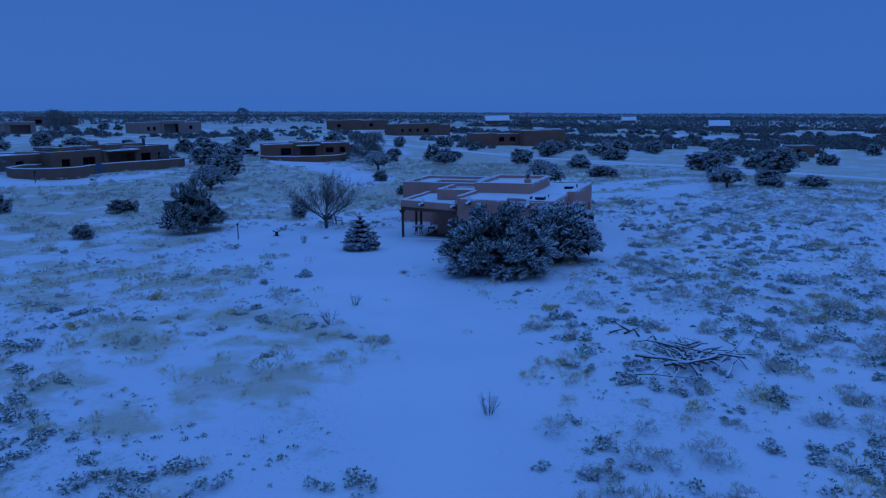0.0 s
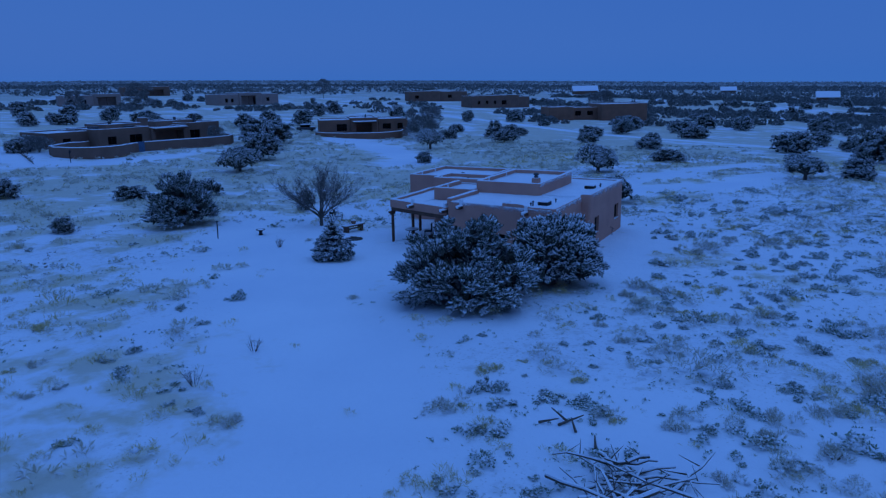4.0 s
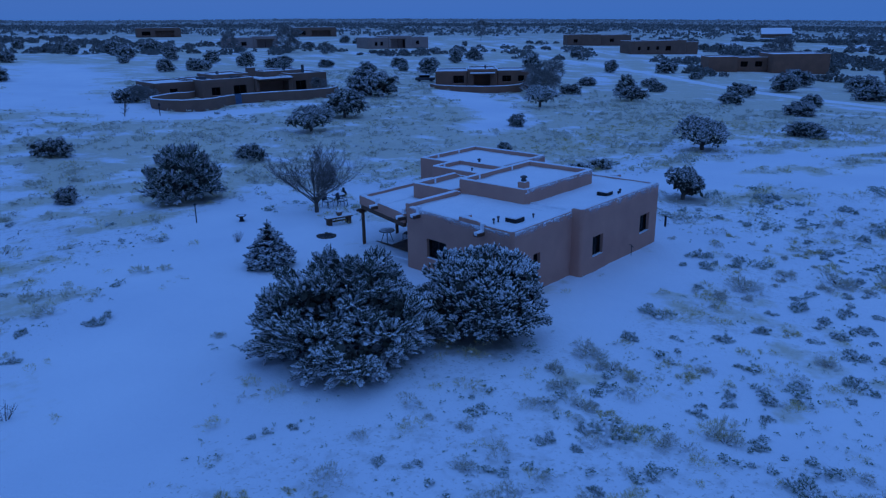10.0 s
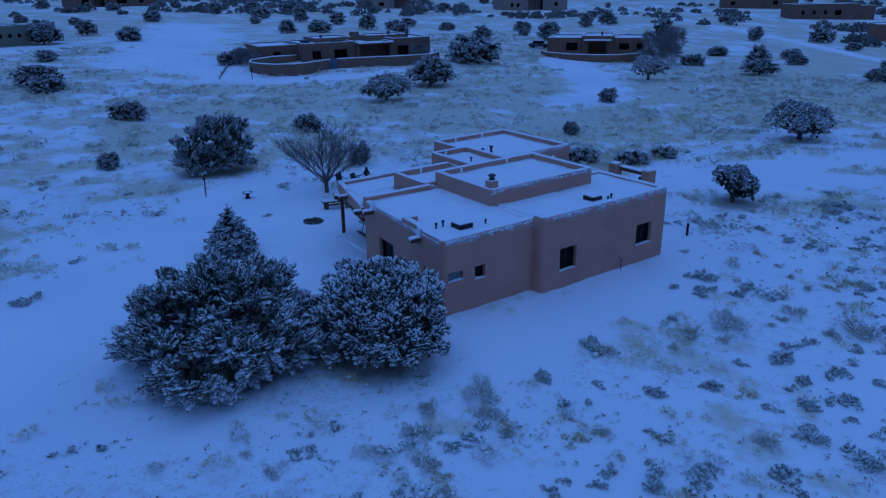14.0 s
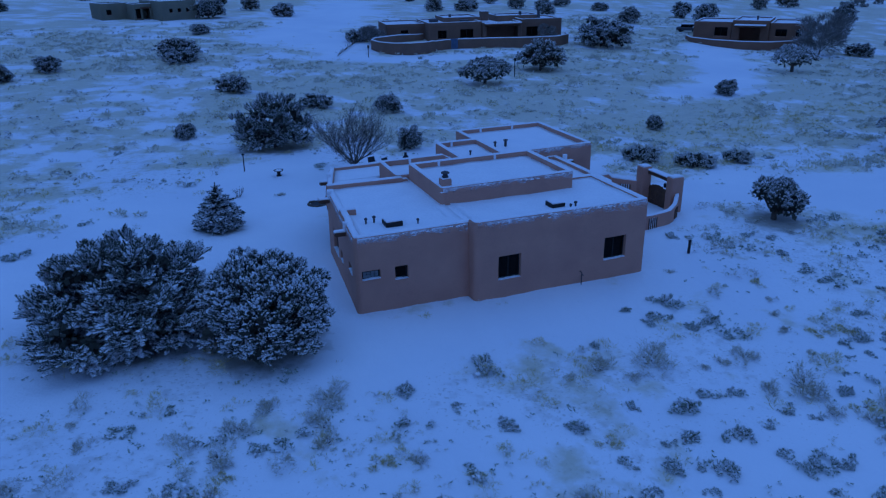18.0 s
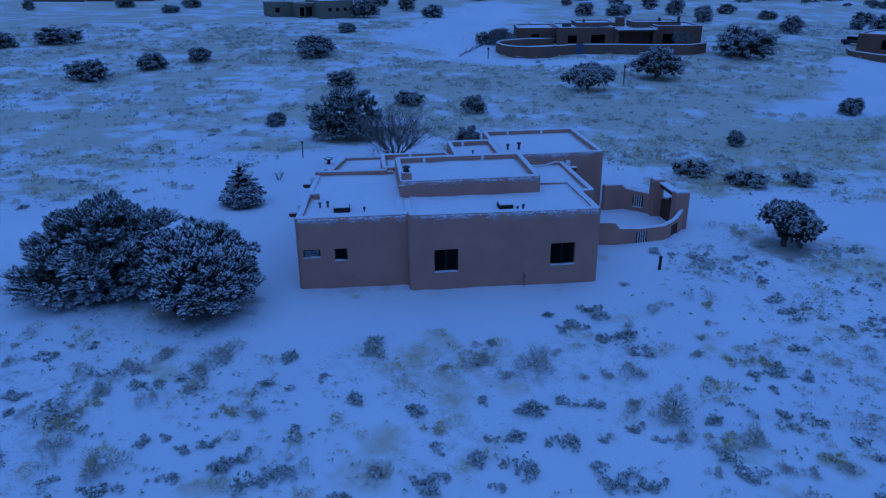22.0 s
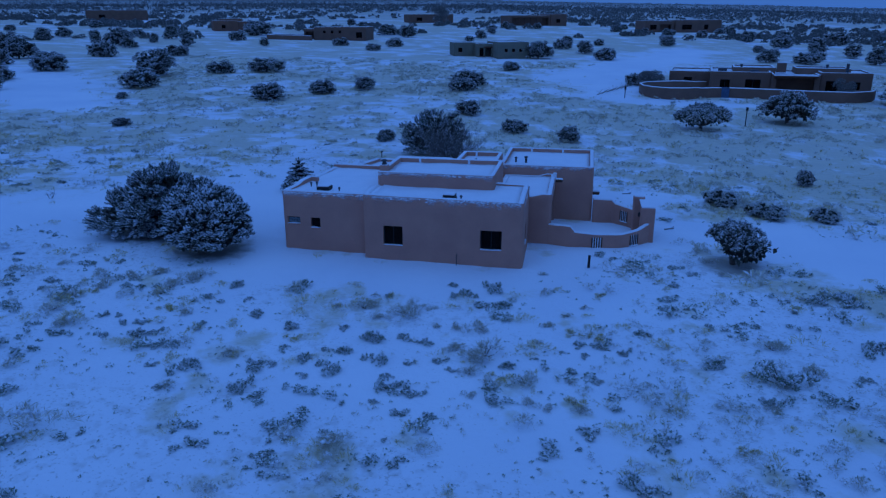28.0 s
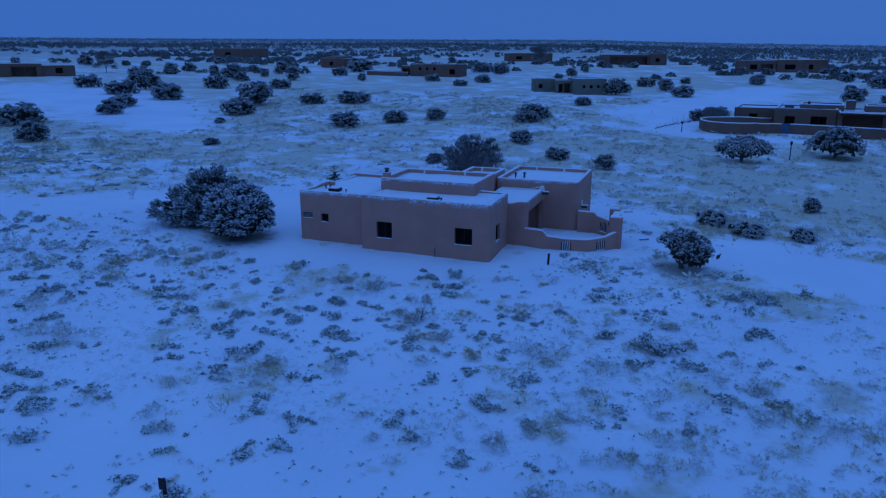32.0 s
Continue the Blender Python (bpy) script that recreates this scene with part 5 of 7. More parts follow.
spreading(20.2, 3.5, [(-0.9, 0.2, 1.85, 0.62), (-0.45, -0.4, 1.7, 0.62), (-0.25, 0.6, 2.1, 0.62), (0.2, -0.1, 2.2, 0.64), (0.5, -0.65, 1.5, 0.60), (0.8, 0.3, 1.75, 0.64), (1.15, -0.25, 1.3, 0.55), (0.3, 0.75, 1.55, 0.60),
                      (0.85, -0.5, 0.95, 0.50), (0.2, -0.85, 1.05, 0.52), (1.0, 0.6, 1.05, 0.50), (-0.2, -0.3, 1.2, 0.5)], 31, 0.18, 0.18, "spreading juniper with a thick dark trunk beside the court", (-0.15, -0.1))
spreading(43.1, 11.6, [(-1.7, 0.9, 2.3, 1.4), (-0.3, 1.0, 2.7, 1.3), (1.1, 0.6, 2.4, 1.3), (2.4, -0.2, 1.9, 1.2), (-0.6, -1.3, 1.35, 1.25), (0.7, -1.0, 1.4, 1.0), (-2.4, -0.1, 1.7, 0.9), (2.7, -0.9, 1.3, 0.8)],
          32, 0.27, 0.26, "broad spreading juniper with separate foliage pads in the grassland")
spreading(25.3, 54.1, [(-1.9, 0.0, 1.7, 1.2), (-0.7, 0.7, 2.3, 1.2), (0.6, 0.3, 2.4, 1.3), (1.9, -0.2, 2.0, 1.2), (0.1, -0.9, 1.7, 1.0), (2.6, 0.4, 1.6, 0.8), (-2.5, 0.5, 1.7, 0.7), (-1.2, -0.7, 1.2, 0.9), (1.2, -0.7, 1.3, 0.9)],
          33, 0.27, 0.24, "open-crowned juniper on bare stems before the garden wall")
spreading(69.8, 50.2, [(-1.9, 0.0, 2.0, 1.4), (-0.5, 0.6, 2.7, 1.4), (1.0, 0.1, 2.5, 1.4), (2.2, -0.4, 1.9, 1.2), (0.2, -1.0, 1.8, 1.2)],
          34, 0.30, 0.26, "umbrella-shaped juniper beside the snowy drive")
spreading(41.6, -11.6, [(-1.5, 0.2, 1.7, 1.0), (-0.3, -0.6, 1.9, 1.0), (0.6, 0.6, 2.0, 1.1), (1.7, -0.2, 1.6, 1.0), (0.1, -1.3, 1.35, 0.8), (-0.9, 1.2, 1.6, 0.8)],
          35, 0.25, 0.22, "small spreading juniper with a bare trunk in the scrub")


def plant(*rows):
    for x_, y_, w_, shape, tall in rows:
        k_ = 1.18 if 45 < math.hypot(x_, y_) < 150 else 1.0
        wild(x_, y_, w_ * k_, shape, tall * (0.84 if k_ > 1 else 1.0))


plant((7.05, 28.9, 2.3, 0, 1.25), (-9.8, 39.6, 2.5, 3, 1.0), (-3.7, 58.4, 3.0, 1, 1.0), (3.5, 48.0, 2.9, 1, 1.0), (10.0, 44.5, 3.0, 3, 1.1), (-34.4, 63.6, 4.4, 1, 0.9),
      (-28.9, 71.8, 3.4, 3, 1.0), (-24.1, 77.8, 3.2, 1, 1.0), (-8.2, 85.7, 4.2, 3, 1.0), (-49.5, 96.7, 5.2, 1, 0.8), (-3.5, 109.7, 3.4, 3, 0.8), (0.2, 134.7, 5.0, 0, 0.95))
plant((15.4, 134.0, 4.6, 1, 0.9), (4.5, 165.0, 4.5, 1, 0.9), (10.6, 149.8, 4.2, 0, 0.9), (36.6, 60.8, 4.8, 5, 1.12), (30.1, 27.6, 2.1, 3, 1.2), (49.6, 40.1, 2.4, 3, 1.2),
      (90.4, 44.3, 4.4, 5, 0.8), (88.1, 15.0, 4.6, 1, 0.7), (60.7, 6.4, 3.8, 3, 0.8), (44.1, -16.7, 3.0, 1, 0.8), (44.6, -21.6, 3.6, 5, 0.75), (50.0, -17.0, 3.2, 0, 0.75))
plant((52.0, -10.5, 3.6, 2, 0.7), (57.2, 77.6, 7.2, 1, 1.0), (52.0, 141.0, 3.4, 0, 0.9), (98.8, 102.4, 4.8, 0, 1.0), (108.7, 122.0, 4.2, 1, 1.0),
      (136.2, 125.9, 4.6, 0, 1.0), (19.8, 92.3, 2.9, 1, 1.15), (22.5, 94.5, 3.2, 1, 1.1), (62.6, 145.8, 3.8, 1, 0.9), (73.6, 141.0, 4.6, 0, 1.0), (79.0, 137.0, 4.2, 1, 1.0))
plant((145.0, 79.0, 4.0, 0, 1.0), (142.9, 18.5, 5.5, 1, 1.0), (129.3, 29.9, 5.0, 0, 0.9), (166.5, 16.0, 5.5, 1, 1.0), (123.4, 12.4, 5.0, 3, 0.9), (-62.5, 29.2, 3.2, 0, 1.0),
      (-77.8, 40.2, 5.2, 1, 1.0), (-78.4, 59.2, 3.4, 0, 0.9), (-86.0, 70.2, 4.6, 1, 0.8), (-105.8, 90.5, 5.5, 1, 0.9), (-89.3, 86.7, 6.2, 1, 0.9), (-110.6, 104.0, 6.5, 0, 0.9))
plant((-125.6, 100.5, 5.6, 1, 0.9), (-59.2, 69.9, 4.8, 1, 1.0), (-65.8, 84.6, 6.4, 0, 0.9), (-98.8, 116.3, 6.0, 1, 0.9), (-116.6, 148.2, 6.6, 0, 0.9), (-84.4, 123.8, 4.4, 1, 0.9),
      (-145.4, 140.1, 6.0, 1, 0.9), (-149.6, 159.9, 5.0, 0, 0.9), (-103.9, 209.0, 10, 1, 0.8), (-54.9, 58.5, 1.5, 3, 1.1), (-41.7, 38.9, 1.7, 3, 1.0), (-61.6, 228.7, 6.5, 1, 0.9))
plant((-51.0, 217.5, 6.0, 0, 0.9), (49.9, 136.4, 3.6, 2, 0.9), (58.0, 136.0, 4.2, 1, 0.9), (66.0, 88.0, 5.0, 0, 0.6), (-57.0, 92.0, 4.0, 1, 0.9), (165.5, 6.5, 6.0, 1, 1.0),
      (144.9, 31.9, 5.0, 0, 0.9), (92.6, -8.6, 6.0, 1, 1.0), (78.9, -20.0, 6.0, 0, 1.0), (170.5, -12.2, 6.5, 1, 1.0), (87.4, 216.0, 7.0, 1, 0.9), (-8.2, 79.5, 3.5, 1, 0.9))


_r = random.Random(77)
while len(WILD) < 215:
    a_, d_ = radians(_r.uniform(-28, 168)), 95 + 235 * _r.random() ** 1.3
    x_, y_ = d_ * math.cos(a_), d_ * math.sin(a_)
    if float(clearness(x_, y_)) > 0.2 or fbm(x_ * 0.018 + 3, y_ * 0.018, 3) < 0.47 or any(math.hypot(x_ - p, y_ - q) < 9 for p, q in WILD):
        continue
    if any(math.hypot(x_ - p, y_ - q) < w for p, q, w in ((42, 102, 36), (84, 76, 18), (-10, 137, 20), (-68, 195, 26), (180, 198, 24), (183, 50, 24), (-170, 122, 20), (250, 112, 26), (136, 236, 20), (168, -30, 10), (10, 120, 25), (-30, 110, 30))):
        continue
    wild(x_, y_, _r.uniform(3.0, 5.4), _r.choice((0, 1, 1, 2, 3)), _r.uniform(0.8, 1.05))


# ---- scrub, grass and far woods, too many to count
def scatter(count, seed, xmin, xmax, ymin, ymax, weight):
    rs = np.random.RandomState(seed)
    x, y = rs.uniform(xmin, xmax, count), rs.uniform(ymin, ymax, count)
    keep = rs.rand(count) < weight(x, y)
    x, y = x[keep], y[keep]
    inside = ((x > -5.4) & (x < 12.9) & (y > -0.15) & (y < 17.6)) | ((x > 9) & (x < 16.3) & (y > 4.2) & (y < 11))
    return x[~inside], y[~inside], rs


def clumps(name, label, category, xs, ys, sizes, material, rs, per_point=3, points=26, width=0.30, up=0.35, squat=0.62, leaf=0.17, snow=0):
    """Low mounded plants: small leaflets all over a flattened, patchy dome, some with snow on top."""
    n = len(xs)
    zs = lay(xs, ys)
    ang = rs.uniform(0, 6.283, (n, points))
    rad = np.sqrt(rs.rand(n, points))
    lob = 0.75 + 0.3 * np.sin(ang * rs.randint(2, 5, (n, 1)) + rs.uniform(0, 6, (n, 1)))
    long = rs.uniform(0.7, 1.35, (n, 1))
    high = np.sqrt(np.clip(1 - rad ** 2, 0, 1)) * rs.uniform(0.35, 1.05, (n, points))
    off = np.stack([np.cos(ang) * rad * lob * long, np.sin(ang) * rad * lob / long, high * squat], -1)
    P = np.stack([xs, ys, zs], -1)[:, None] + off * sizes[:, None, None]
    D = off * 0.8 + np.array([0, 0, up])
    V, F = blades(P.reshape(-1, 3), D.reshape(-1, 3), np.repeat(sizes, points) * leaf + 0.05, width, rs, 0.55, per_point)
    tagged(mesh_ob(name, V, F, material), label, category, kind="stuff")
    if snow:
        pick = P[:, :snow].reshape(-1, 3) + np.array([0, 0, 0.05])
        V, F = lumps(pick, (np.repeat(sizes, snow) * 0.16 + 0.015) * rs.uniform(0.5, 1.4, len(pick)), rs, 0.5)
        tagged(mesh_ob(name + "_snow", V, F, SNOW), "little heaps of snow on the scrub", "snow", kind="stuff")


def thin(x, y, reach):
    return np.clip(1.15 - np.hypot(x, y + 5) / reach, 0.0, 1)


def patchy(x, y, k, f):
    return np.clip((fbm(x * f + 17 * k, y * f + 5 * k, k % 3) - 0.40) / 0.22, 0, 1)


open_land = lambda x, y: 1 - clearness(x, y)
thick = lambda x, y: 1.22 + 1.3 * np.clip((-9 - x) / 6, 0, 1) * np.clip((-y) / 4, 0, 1) + 0.3 * np.clip((x - 8) / 6, 0, 1) * np.clip((y + 14) / 5, 0, 1)


def sparse(x, y):
    """Thins the scattered plants where the larger shrubs stand singly."""
    return 1 - 0.62 * np.clip((x + 35) / 3, 0, 1) * np.clip((60 - x) / 3, 0, 1) * np.clip((y + 17) / 3, 0, 1)


def grouped(x, y, rs, most, reach):
    """Breaks each plant into a loose handful of smaller ones."""
    n = rs.randint(2, most + 1, len(x))
    i = np.repeat(np.arange(len(x)), n)
    long = np.repeat(rs.uniform(0, 3.1416, len(x)), n)
    a, b = rs.normal(0, reach, len(i)), rs.normal(0, reach * 0.45, len(i))
    return x[i] + a * np.cos(long) - b * np.sin(long), y[i] + a * np.sin(long) + b * np.cos(long)


x, y, rs = scatter(4600, 1, -62, 45, -48, 26, lambda x, y: open_land(x, y) * sparse(x, y) * thick(x, y) * patchy(x, y, 1, 0.20) * 0.42 * (1 - 0.65 * np.clip((x - 4) / 8, 0, 1) * np.clip((-12 - y) / 4, 0, 1)))
x, y = grouped(x, y, rs, 6, 0.42)
clumps("sagebrush", "low grey-green sagebrush mounds dusted with snow", "shrub", x, y, rs.gamma(2.6, 0.055, len(x)) + 0.07, DARKSHRUB, rs, 4, 24, 0.24, 0.4, 0.70, 0.19, snow=12)
x, y, rs = scatter(4600, 4, -62, 45, -48, 26, lambda x, y: open_land(x, y) * sparse(x, y) * (patchy(x, y, 2, 0.13) * (0.20 * thick(x, y) ** 1.4) * (1 - 0.5 * np.clip((x - 4) / 8, 0, 1) * np.clip((-12 - y) / 4, 0, 1)) + 0.5 * np.exp(-((x + 25) ** 2 / 40 + (y + 12.5) ** 2 / 30)) + 0.3 * np.exp(-((x + 19) ** 2 + (y + 6) ** 2) / 40) + 0.9 * np.exp(-((x + 29) ** 2 / 50 + (y + 18) ** 2 / 40))))
clumps("dry_scrub", "soft grey-brown dry scrub clumps poking through snow", "shrub", x, y, rs.gamma(4.0, 0.085, len(x)) + 0.14, DRYSCRUB, rs, 9, 50, 0.030, 0.5, 0.62, 0.24, snow=6)
x, y, rs = scatter(8000, 11, -62, 45, -48, 26, lambda x, y: open_land(x, y) * thick(x, y) * patchy(x, y, 4, 0.13) * 0.16)
clumps("bunch_grass", "rounded olive-yellow bunches of dry grass in snow", "grass", x, y, rs.gamma(4.0, 0.075, len(x)) + 0.12, STRAW, rs, 9, 36, 0.020, 0.8, 0.42, 0.28, snow=2)
x, y, rs = scatter(9000, 2, -62, 45, -48, 30, lambda x, y: open_land(x, y) * (0.12 + patchy(x, y, 1, 0.20)) * 0.40)
x, y = grouped(x, y, rs, 4, 0.6)
clumps("scrub_sprigs", "tiny dark sprigs poking through the snow", "shrub", x, y, rs.gamma(3.0, 0.018, len(x)) + 0.03, DARKSHRUB, rs, 3, 6, 0.22, leaf=0.3)
x, y, rs = scatter(9000, 23, -62, 45, -48, 20, lambda x, y: open_land(x, y) * (0.25 + patchy(x, y, 2, 0.16)) * 0.34)
x, y = grouped(x, y, rs, 4, 0.5)
clumps("buried_sprigs", "faint sprigs of grass and sage nearly buried in snow", "shrub", x, y, rs.gamma(3.0, 0.020, len(x)) + 0.04, TUSSOCK, rs, 3, 7, 0.12, leaf=0.4)
x, y, rs = scatter(9000, 6, -75, 95, 26, 120, lambda x, y: open_land(x, y) * (0.15 + patchy(x, y, 1, 0.12)) * 0.34)
clumps("sagebrush", "low grey-green sagebrush mounds dusted with snow", "shrub", x, y, rs.gamma(4.0, 0.060, len(x)) + 0.08, SAGE, rs, 2, 14, 0.3, snow=3)
x, y, rs = scatter(17000, 3, -62, 75, -48, 30, lambda x, y: straw(x, y) * 0.6 + open_land(x, y) * patchy(x, y, 5, 0.18) * 0.05)
clumps("dry_grass", "short tufts of yellow dry grass through the snow", "grass", x, y, rs.gamma(5.0, 0.045, len(x)) + 0.08, STRAW, rs, 5, 10, 0.03, 1.0, 0.4, 0.5)
x, y, rs = scatter(15000, 9, -75, 95, 28, 120, lambda x, y: straw(x, y) * 0.35)
clumps("dry_grass", "short tufts of yellow dry grass through the snow", "grass", x, y, rs.gamma(5.0, 0.045, len(x)) + 0.08, STRAW, rs, 3, 5, 0.05, 1.2, 0.4, 0.6)
x, y, rs = scatter(9000, 15, 12, 75, -40, 8, lambda x, y: open_land(x, y) * (0.08 + 0.30 * patchy(x, y, 2, 0.15)))
clumps("dry_scrub", "soft grey-brown dry scrub clumps poking through snow", "shrub", x, y, rs.gamma(3.0, 0.075, len(x)) + 0.12, DRYSCRUB, rs, 5, 20, 0.035, 0.5, 0.5, 0.28, snow=3)
# the scrub goes on, thinning, south of the flight
x, y, rs = scatter(4200, 31, -85, 70, -84, -47, lambda x, y: (0.06 + patchy(x, y, 1, 0.20)) * 0.5 * np.clip((y + 84) / 30, 0, 1))
clumps("sagebrush", "low grey-green sagebrush mounds dusted with snow", "shrub", x, y, rs.gamma(2.6, 0.080, len(x)) + 0.12, DARKSHRUB, rs, 3, 16, 0.26, 0.4, 0.6, 0.22, snow=5)
# soft tussocks that mottle the grassland behind and beside the house
x, y, rs = scatter(8000, 14, -80, 100, -4, 125, lambda x, y: open_land(x, y) * (0.10 + 0.45 * patchy(x, y, 3, 0.09)) * np.clip(0.2 + straw(x, y), 0, 1) * np.clip((np.hypot(x - 3, y + 6) - 17) / 8, 0, 1))
x, y = grouped(x, y, rs, 4, 0.9)
clumps("tussocks", "soft grey tussocks of dead grass and sage in thin snow", "grass", x, y, rs.gamma(4.0, 0.075, len(x)) + 0.12, TUSSOCK, rs, 5, 10, 0.11, 0.5, 0.38, 0.50)


# ---- shrubs that stand out singly
BUSH = {}
BUSHLABEL = ("low sagebrush mound loaded with snow in the scrub", "soft grey-brown leafless shrub with frosted twigs", "rounded yellow-olive clump of dry grass")


def shrub(x, y, width, sort):
    """One low shrub, width metres across: a sagebrush mound, a soft leafless shrub or a clump of dry grass, in three grown shapes each."""
    key = (sort, int(abs(x) * 10 + abs(y) * 7) % 3)
    rnd = random.Random(int(x * 31 + y * 17))
    m = pose(x, y, ground(x, y) - 0.02, 0, 0, rnd.uniform(0, 360)) @ Matrix.Diagonal((width * 0.85, width * rnd.uniform(0.65, 0.85), width * rnd.uniform(0.65, 0.9), 1))
    if key in BUSH:
        src = BUSH[key]
        keep = src.matrix_basis.copy()
        src.matrix_basis = Matrix.Identity(4)
        t = copy_thing(src, m)
        src.matrix_basis = keep
        return t
    rs = np.random.RandomState(60 + sort * 5 + key[1])
    t = thing("shrub", BUSHLABEL[sort], "shrub", "low shrubs")
    bm = B()
    for k in range(9):
        a, o = rnd.uniform(0, 6.283), rnd.uniform(0.1, 0.32)
        rod(bm, (0, 0, -0.04), (math.cos(a) * o, math.sin(a) * o, rnd.uniform(0.08, 0.22)), 0.012, 0.005, 5)
    part("woody_base", bm, BARK, t)
    n = (9, 6, 4)[sort]
    mounds = np.array([(rs.uniform(-0.42, 0.42), rs.normal(0, 0.20), rs.uniform(0.08, 0.20)) for _ in range(n)])
    pts = (105, 170, 120)[sort]
    cx, cy, cr = mounds[rs.randint(0, n, pts)].T
    a, el = rs.uniform(0, 6.283, pts), np.arcsin(rs.uniform(0.02, 1, pts))
    q = rs.uniform(0.55, 1.0, pts) * cr * (1.0, 1.25, 1.2)[sort]
    P = np.stack([cx + np.cos(a) * np.cos(el) * q, cy + np.sin(a) * np.cos(el) * q, np.sin(el) * q * (1.15, 1.2, 0.8)[sort] + 0.01], -1)
    D = np.stack([np.cos(a) * np.cos(el), np.sin(a) * np.cos(el), np.sin(el) + 0.5], -1)
    if sort == 0:
        foliage(t, P, D, 0.125 * rs.uniform(0.6, 1.3, pts), rs, tuft_plan, DARKSHRUB, 0.15, 1.15, 0.0, 0.55)
    else:
        V, F = blades(P, D + np.array([0, 0, 0.3]), np.full(pts, 0.17 if sort == 1 else 0.22), 0.022, rs, 0.45, 6)
        mesh_ob("crown", V, F, DRYSCRUB if sort == 1 else STRAW, t)["kind"] = "stuff"
        K = P[:(70, 110, 40)[sort]] * 1.04 + np.array([0, 0, 0.05])
        V, F = lumps(K, 0.030 * rs.uniform(0.5, 1.5, len(K)), rs, 0.5)
        mesh_ob("snow", V, F, SNOW, t, label="snow caught in the shrub")["kind"] = "stuff"
    t.matrix_basis = m
    BUSH[key] = t
    return t


# sagebrush mounds, from the west end of the scrub to the east
for x_, y_, w_ in ((-30.8, -11.9, 1.2), (-30.8, 9.3, 0.6), (-30.6, 13.9, 0.9), (-30.1, 3.7, 0.8), (-30.1, 4.9, 0.6), (-29.8, 20.1, 1.1), (-28.4, 10.3, 0.9), (-27.1, -4.6, 1.1),
                   (-27.0, 10.3, 1.1), (-26.4, 23.3, 0.8), (-24.1, -3.6, 1.6), (-23.5, -5.6, 0.8), (-23.1, 10.7, 0.8), (-22.3, -4.2, 0.5), (-21.9, 13.4, 1.1), (-20.3, -6.2, 0.6),
                   (-19.7, -10.6, 1.0), (-19.4, -12.8, 1.0), (-19.0, 12.5, 1.5), (-18.9, -12.9, 1.0), (-18.8, -1.0, 0.7), (-18.7, -8.1, 0.6), (-18.3, -4.3, 0.9), (-17.8, -5.2, 0.7),
                   (-17.5, -8.6, 0.7), (-16.4, -12.8, 0.7), (-15.8, -11.5, 1.2), (-15.3, -9.9, 0.9), (-15.2, 35.7, 1.0), (-15.0, -14.8, 0.8)):
    shrub(x_, y_, w_, 0)
for x_, y_, w_ in ((-14.9, -11.6, 1.3), (-14.5, -13.7, 1.5), (-14.0, -7.3, 1.0), (-13.8, -8.2, 0.7), (-13.3, -12.8, 1.0), (-12.7, -7.9, 0.8), (-11.5, -14.3, 1.9), (-10.6, 30.7, 0.9),
                   (-9.1, -10.1, 0.8), (-8.5, -9.9, 0.5), (-8.0, -11.9, 0.7), (-7.8, -10.6, 0.7), (-7.1, -10.4, 0.8), (-6.6, -11.6, 1.2), (-5.9, -11.0, 0.8), (-5.0, -5.3, 1.3),
                   (-4.9, -12.1, 1.2), (-4.5, -13.7, 0.6), (-3.7, -6.9, 0.7), (-3.2, -15.0, 0.9), (-3.2, -13.7, 1.5), (-2.6, -8.3, 1.3), (-1.8, -5.0, 1.8), (-0.5, -12.9, 1.2),
                   (-0.4, -9.3, 1.2), (-0.3, -14.3, 1.4), (-0.1, -12.5, 0.7), (0.0, -11.3, 0.8), (1.1, -11.8, 1.2), (1.5, -13.1, 0.6)):
    shrub(x_, y_, w_, 0)
for x_, y_, w_ in ((1.8, -10.9, 0.6), (1.8, -8.9, 0.7), (2.3, -12.4, 1.3), (2.6, -10.9, 1.1), (2.8, -5.0, 0.8), (3.5, -9.6, 1.7), (3.9, -11.4, 1.2), (4.7, -14.4, 0.6), (4.7, -12.8, 0.9),
                   (4.7, -9.3, 0.9), (5.0, -13.4, 1.1), (5.4, -11.3, 0.6), (5.6, -9.5, 0.9), (5.7, -3.0, 0.8), (5.8, -16.6, 0.5), (5.9, -4.3, 0.8), (5.9, -15.0, 0.8), (6.2, -13.6, 0.9),
                   (6.6, -4.1, 1.2), (6.6, -10.9, 0.8), (6.9, -15.0, 0.9), (7.1, -11.6, 0.7), (7.6, -5.2, 1.2), (7.7, -3.1, 1.7), (8.5, -5.0, 1.2), (9.0, -13.6, 0.8), (9.3, -10.8, 1.0),
                   (10.2, -10.0, 0.4), (11.4, -9.2, 0.5), (12.2, -9.4, 0.6)):
    shrub(x_, y_, w_, 0)
for x_, y_, w_ in ((13.1, -8.5, 0.5), (13.9, -8.7, 0.9), (16.6, -0.8, 1.1)):
    shrub(x_, y_, w_, 0)
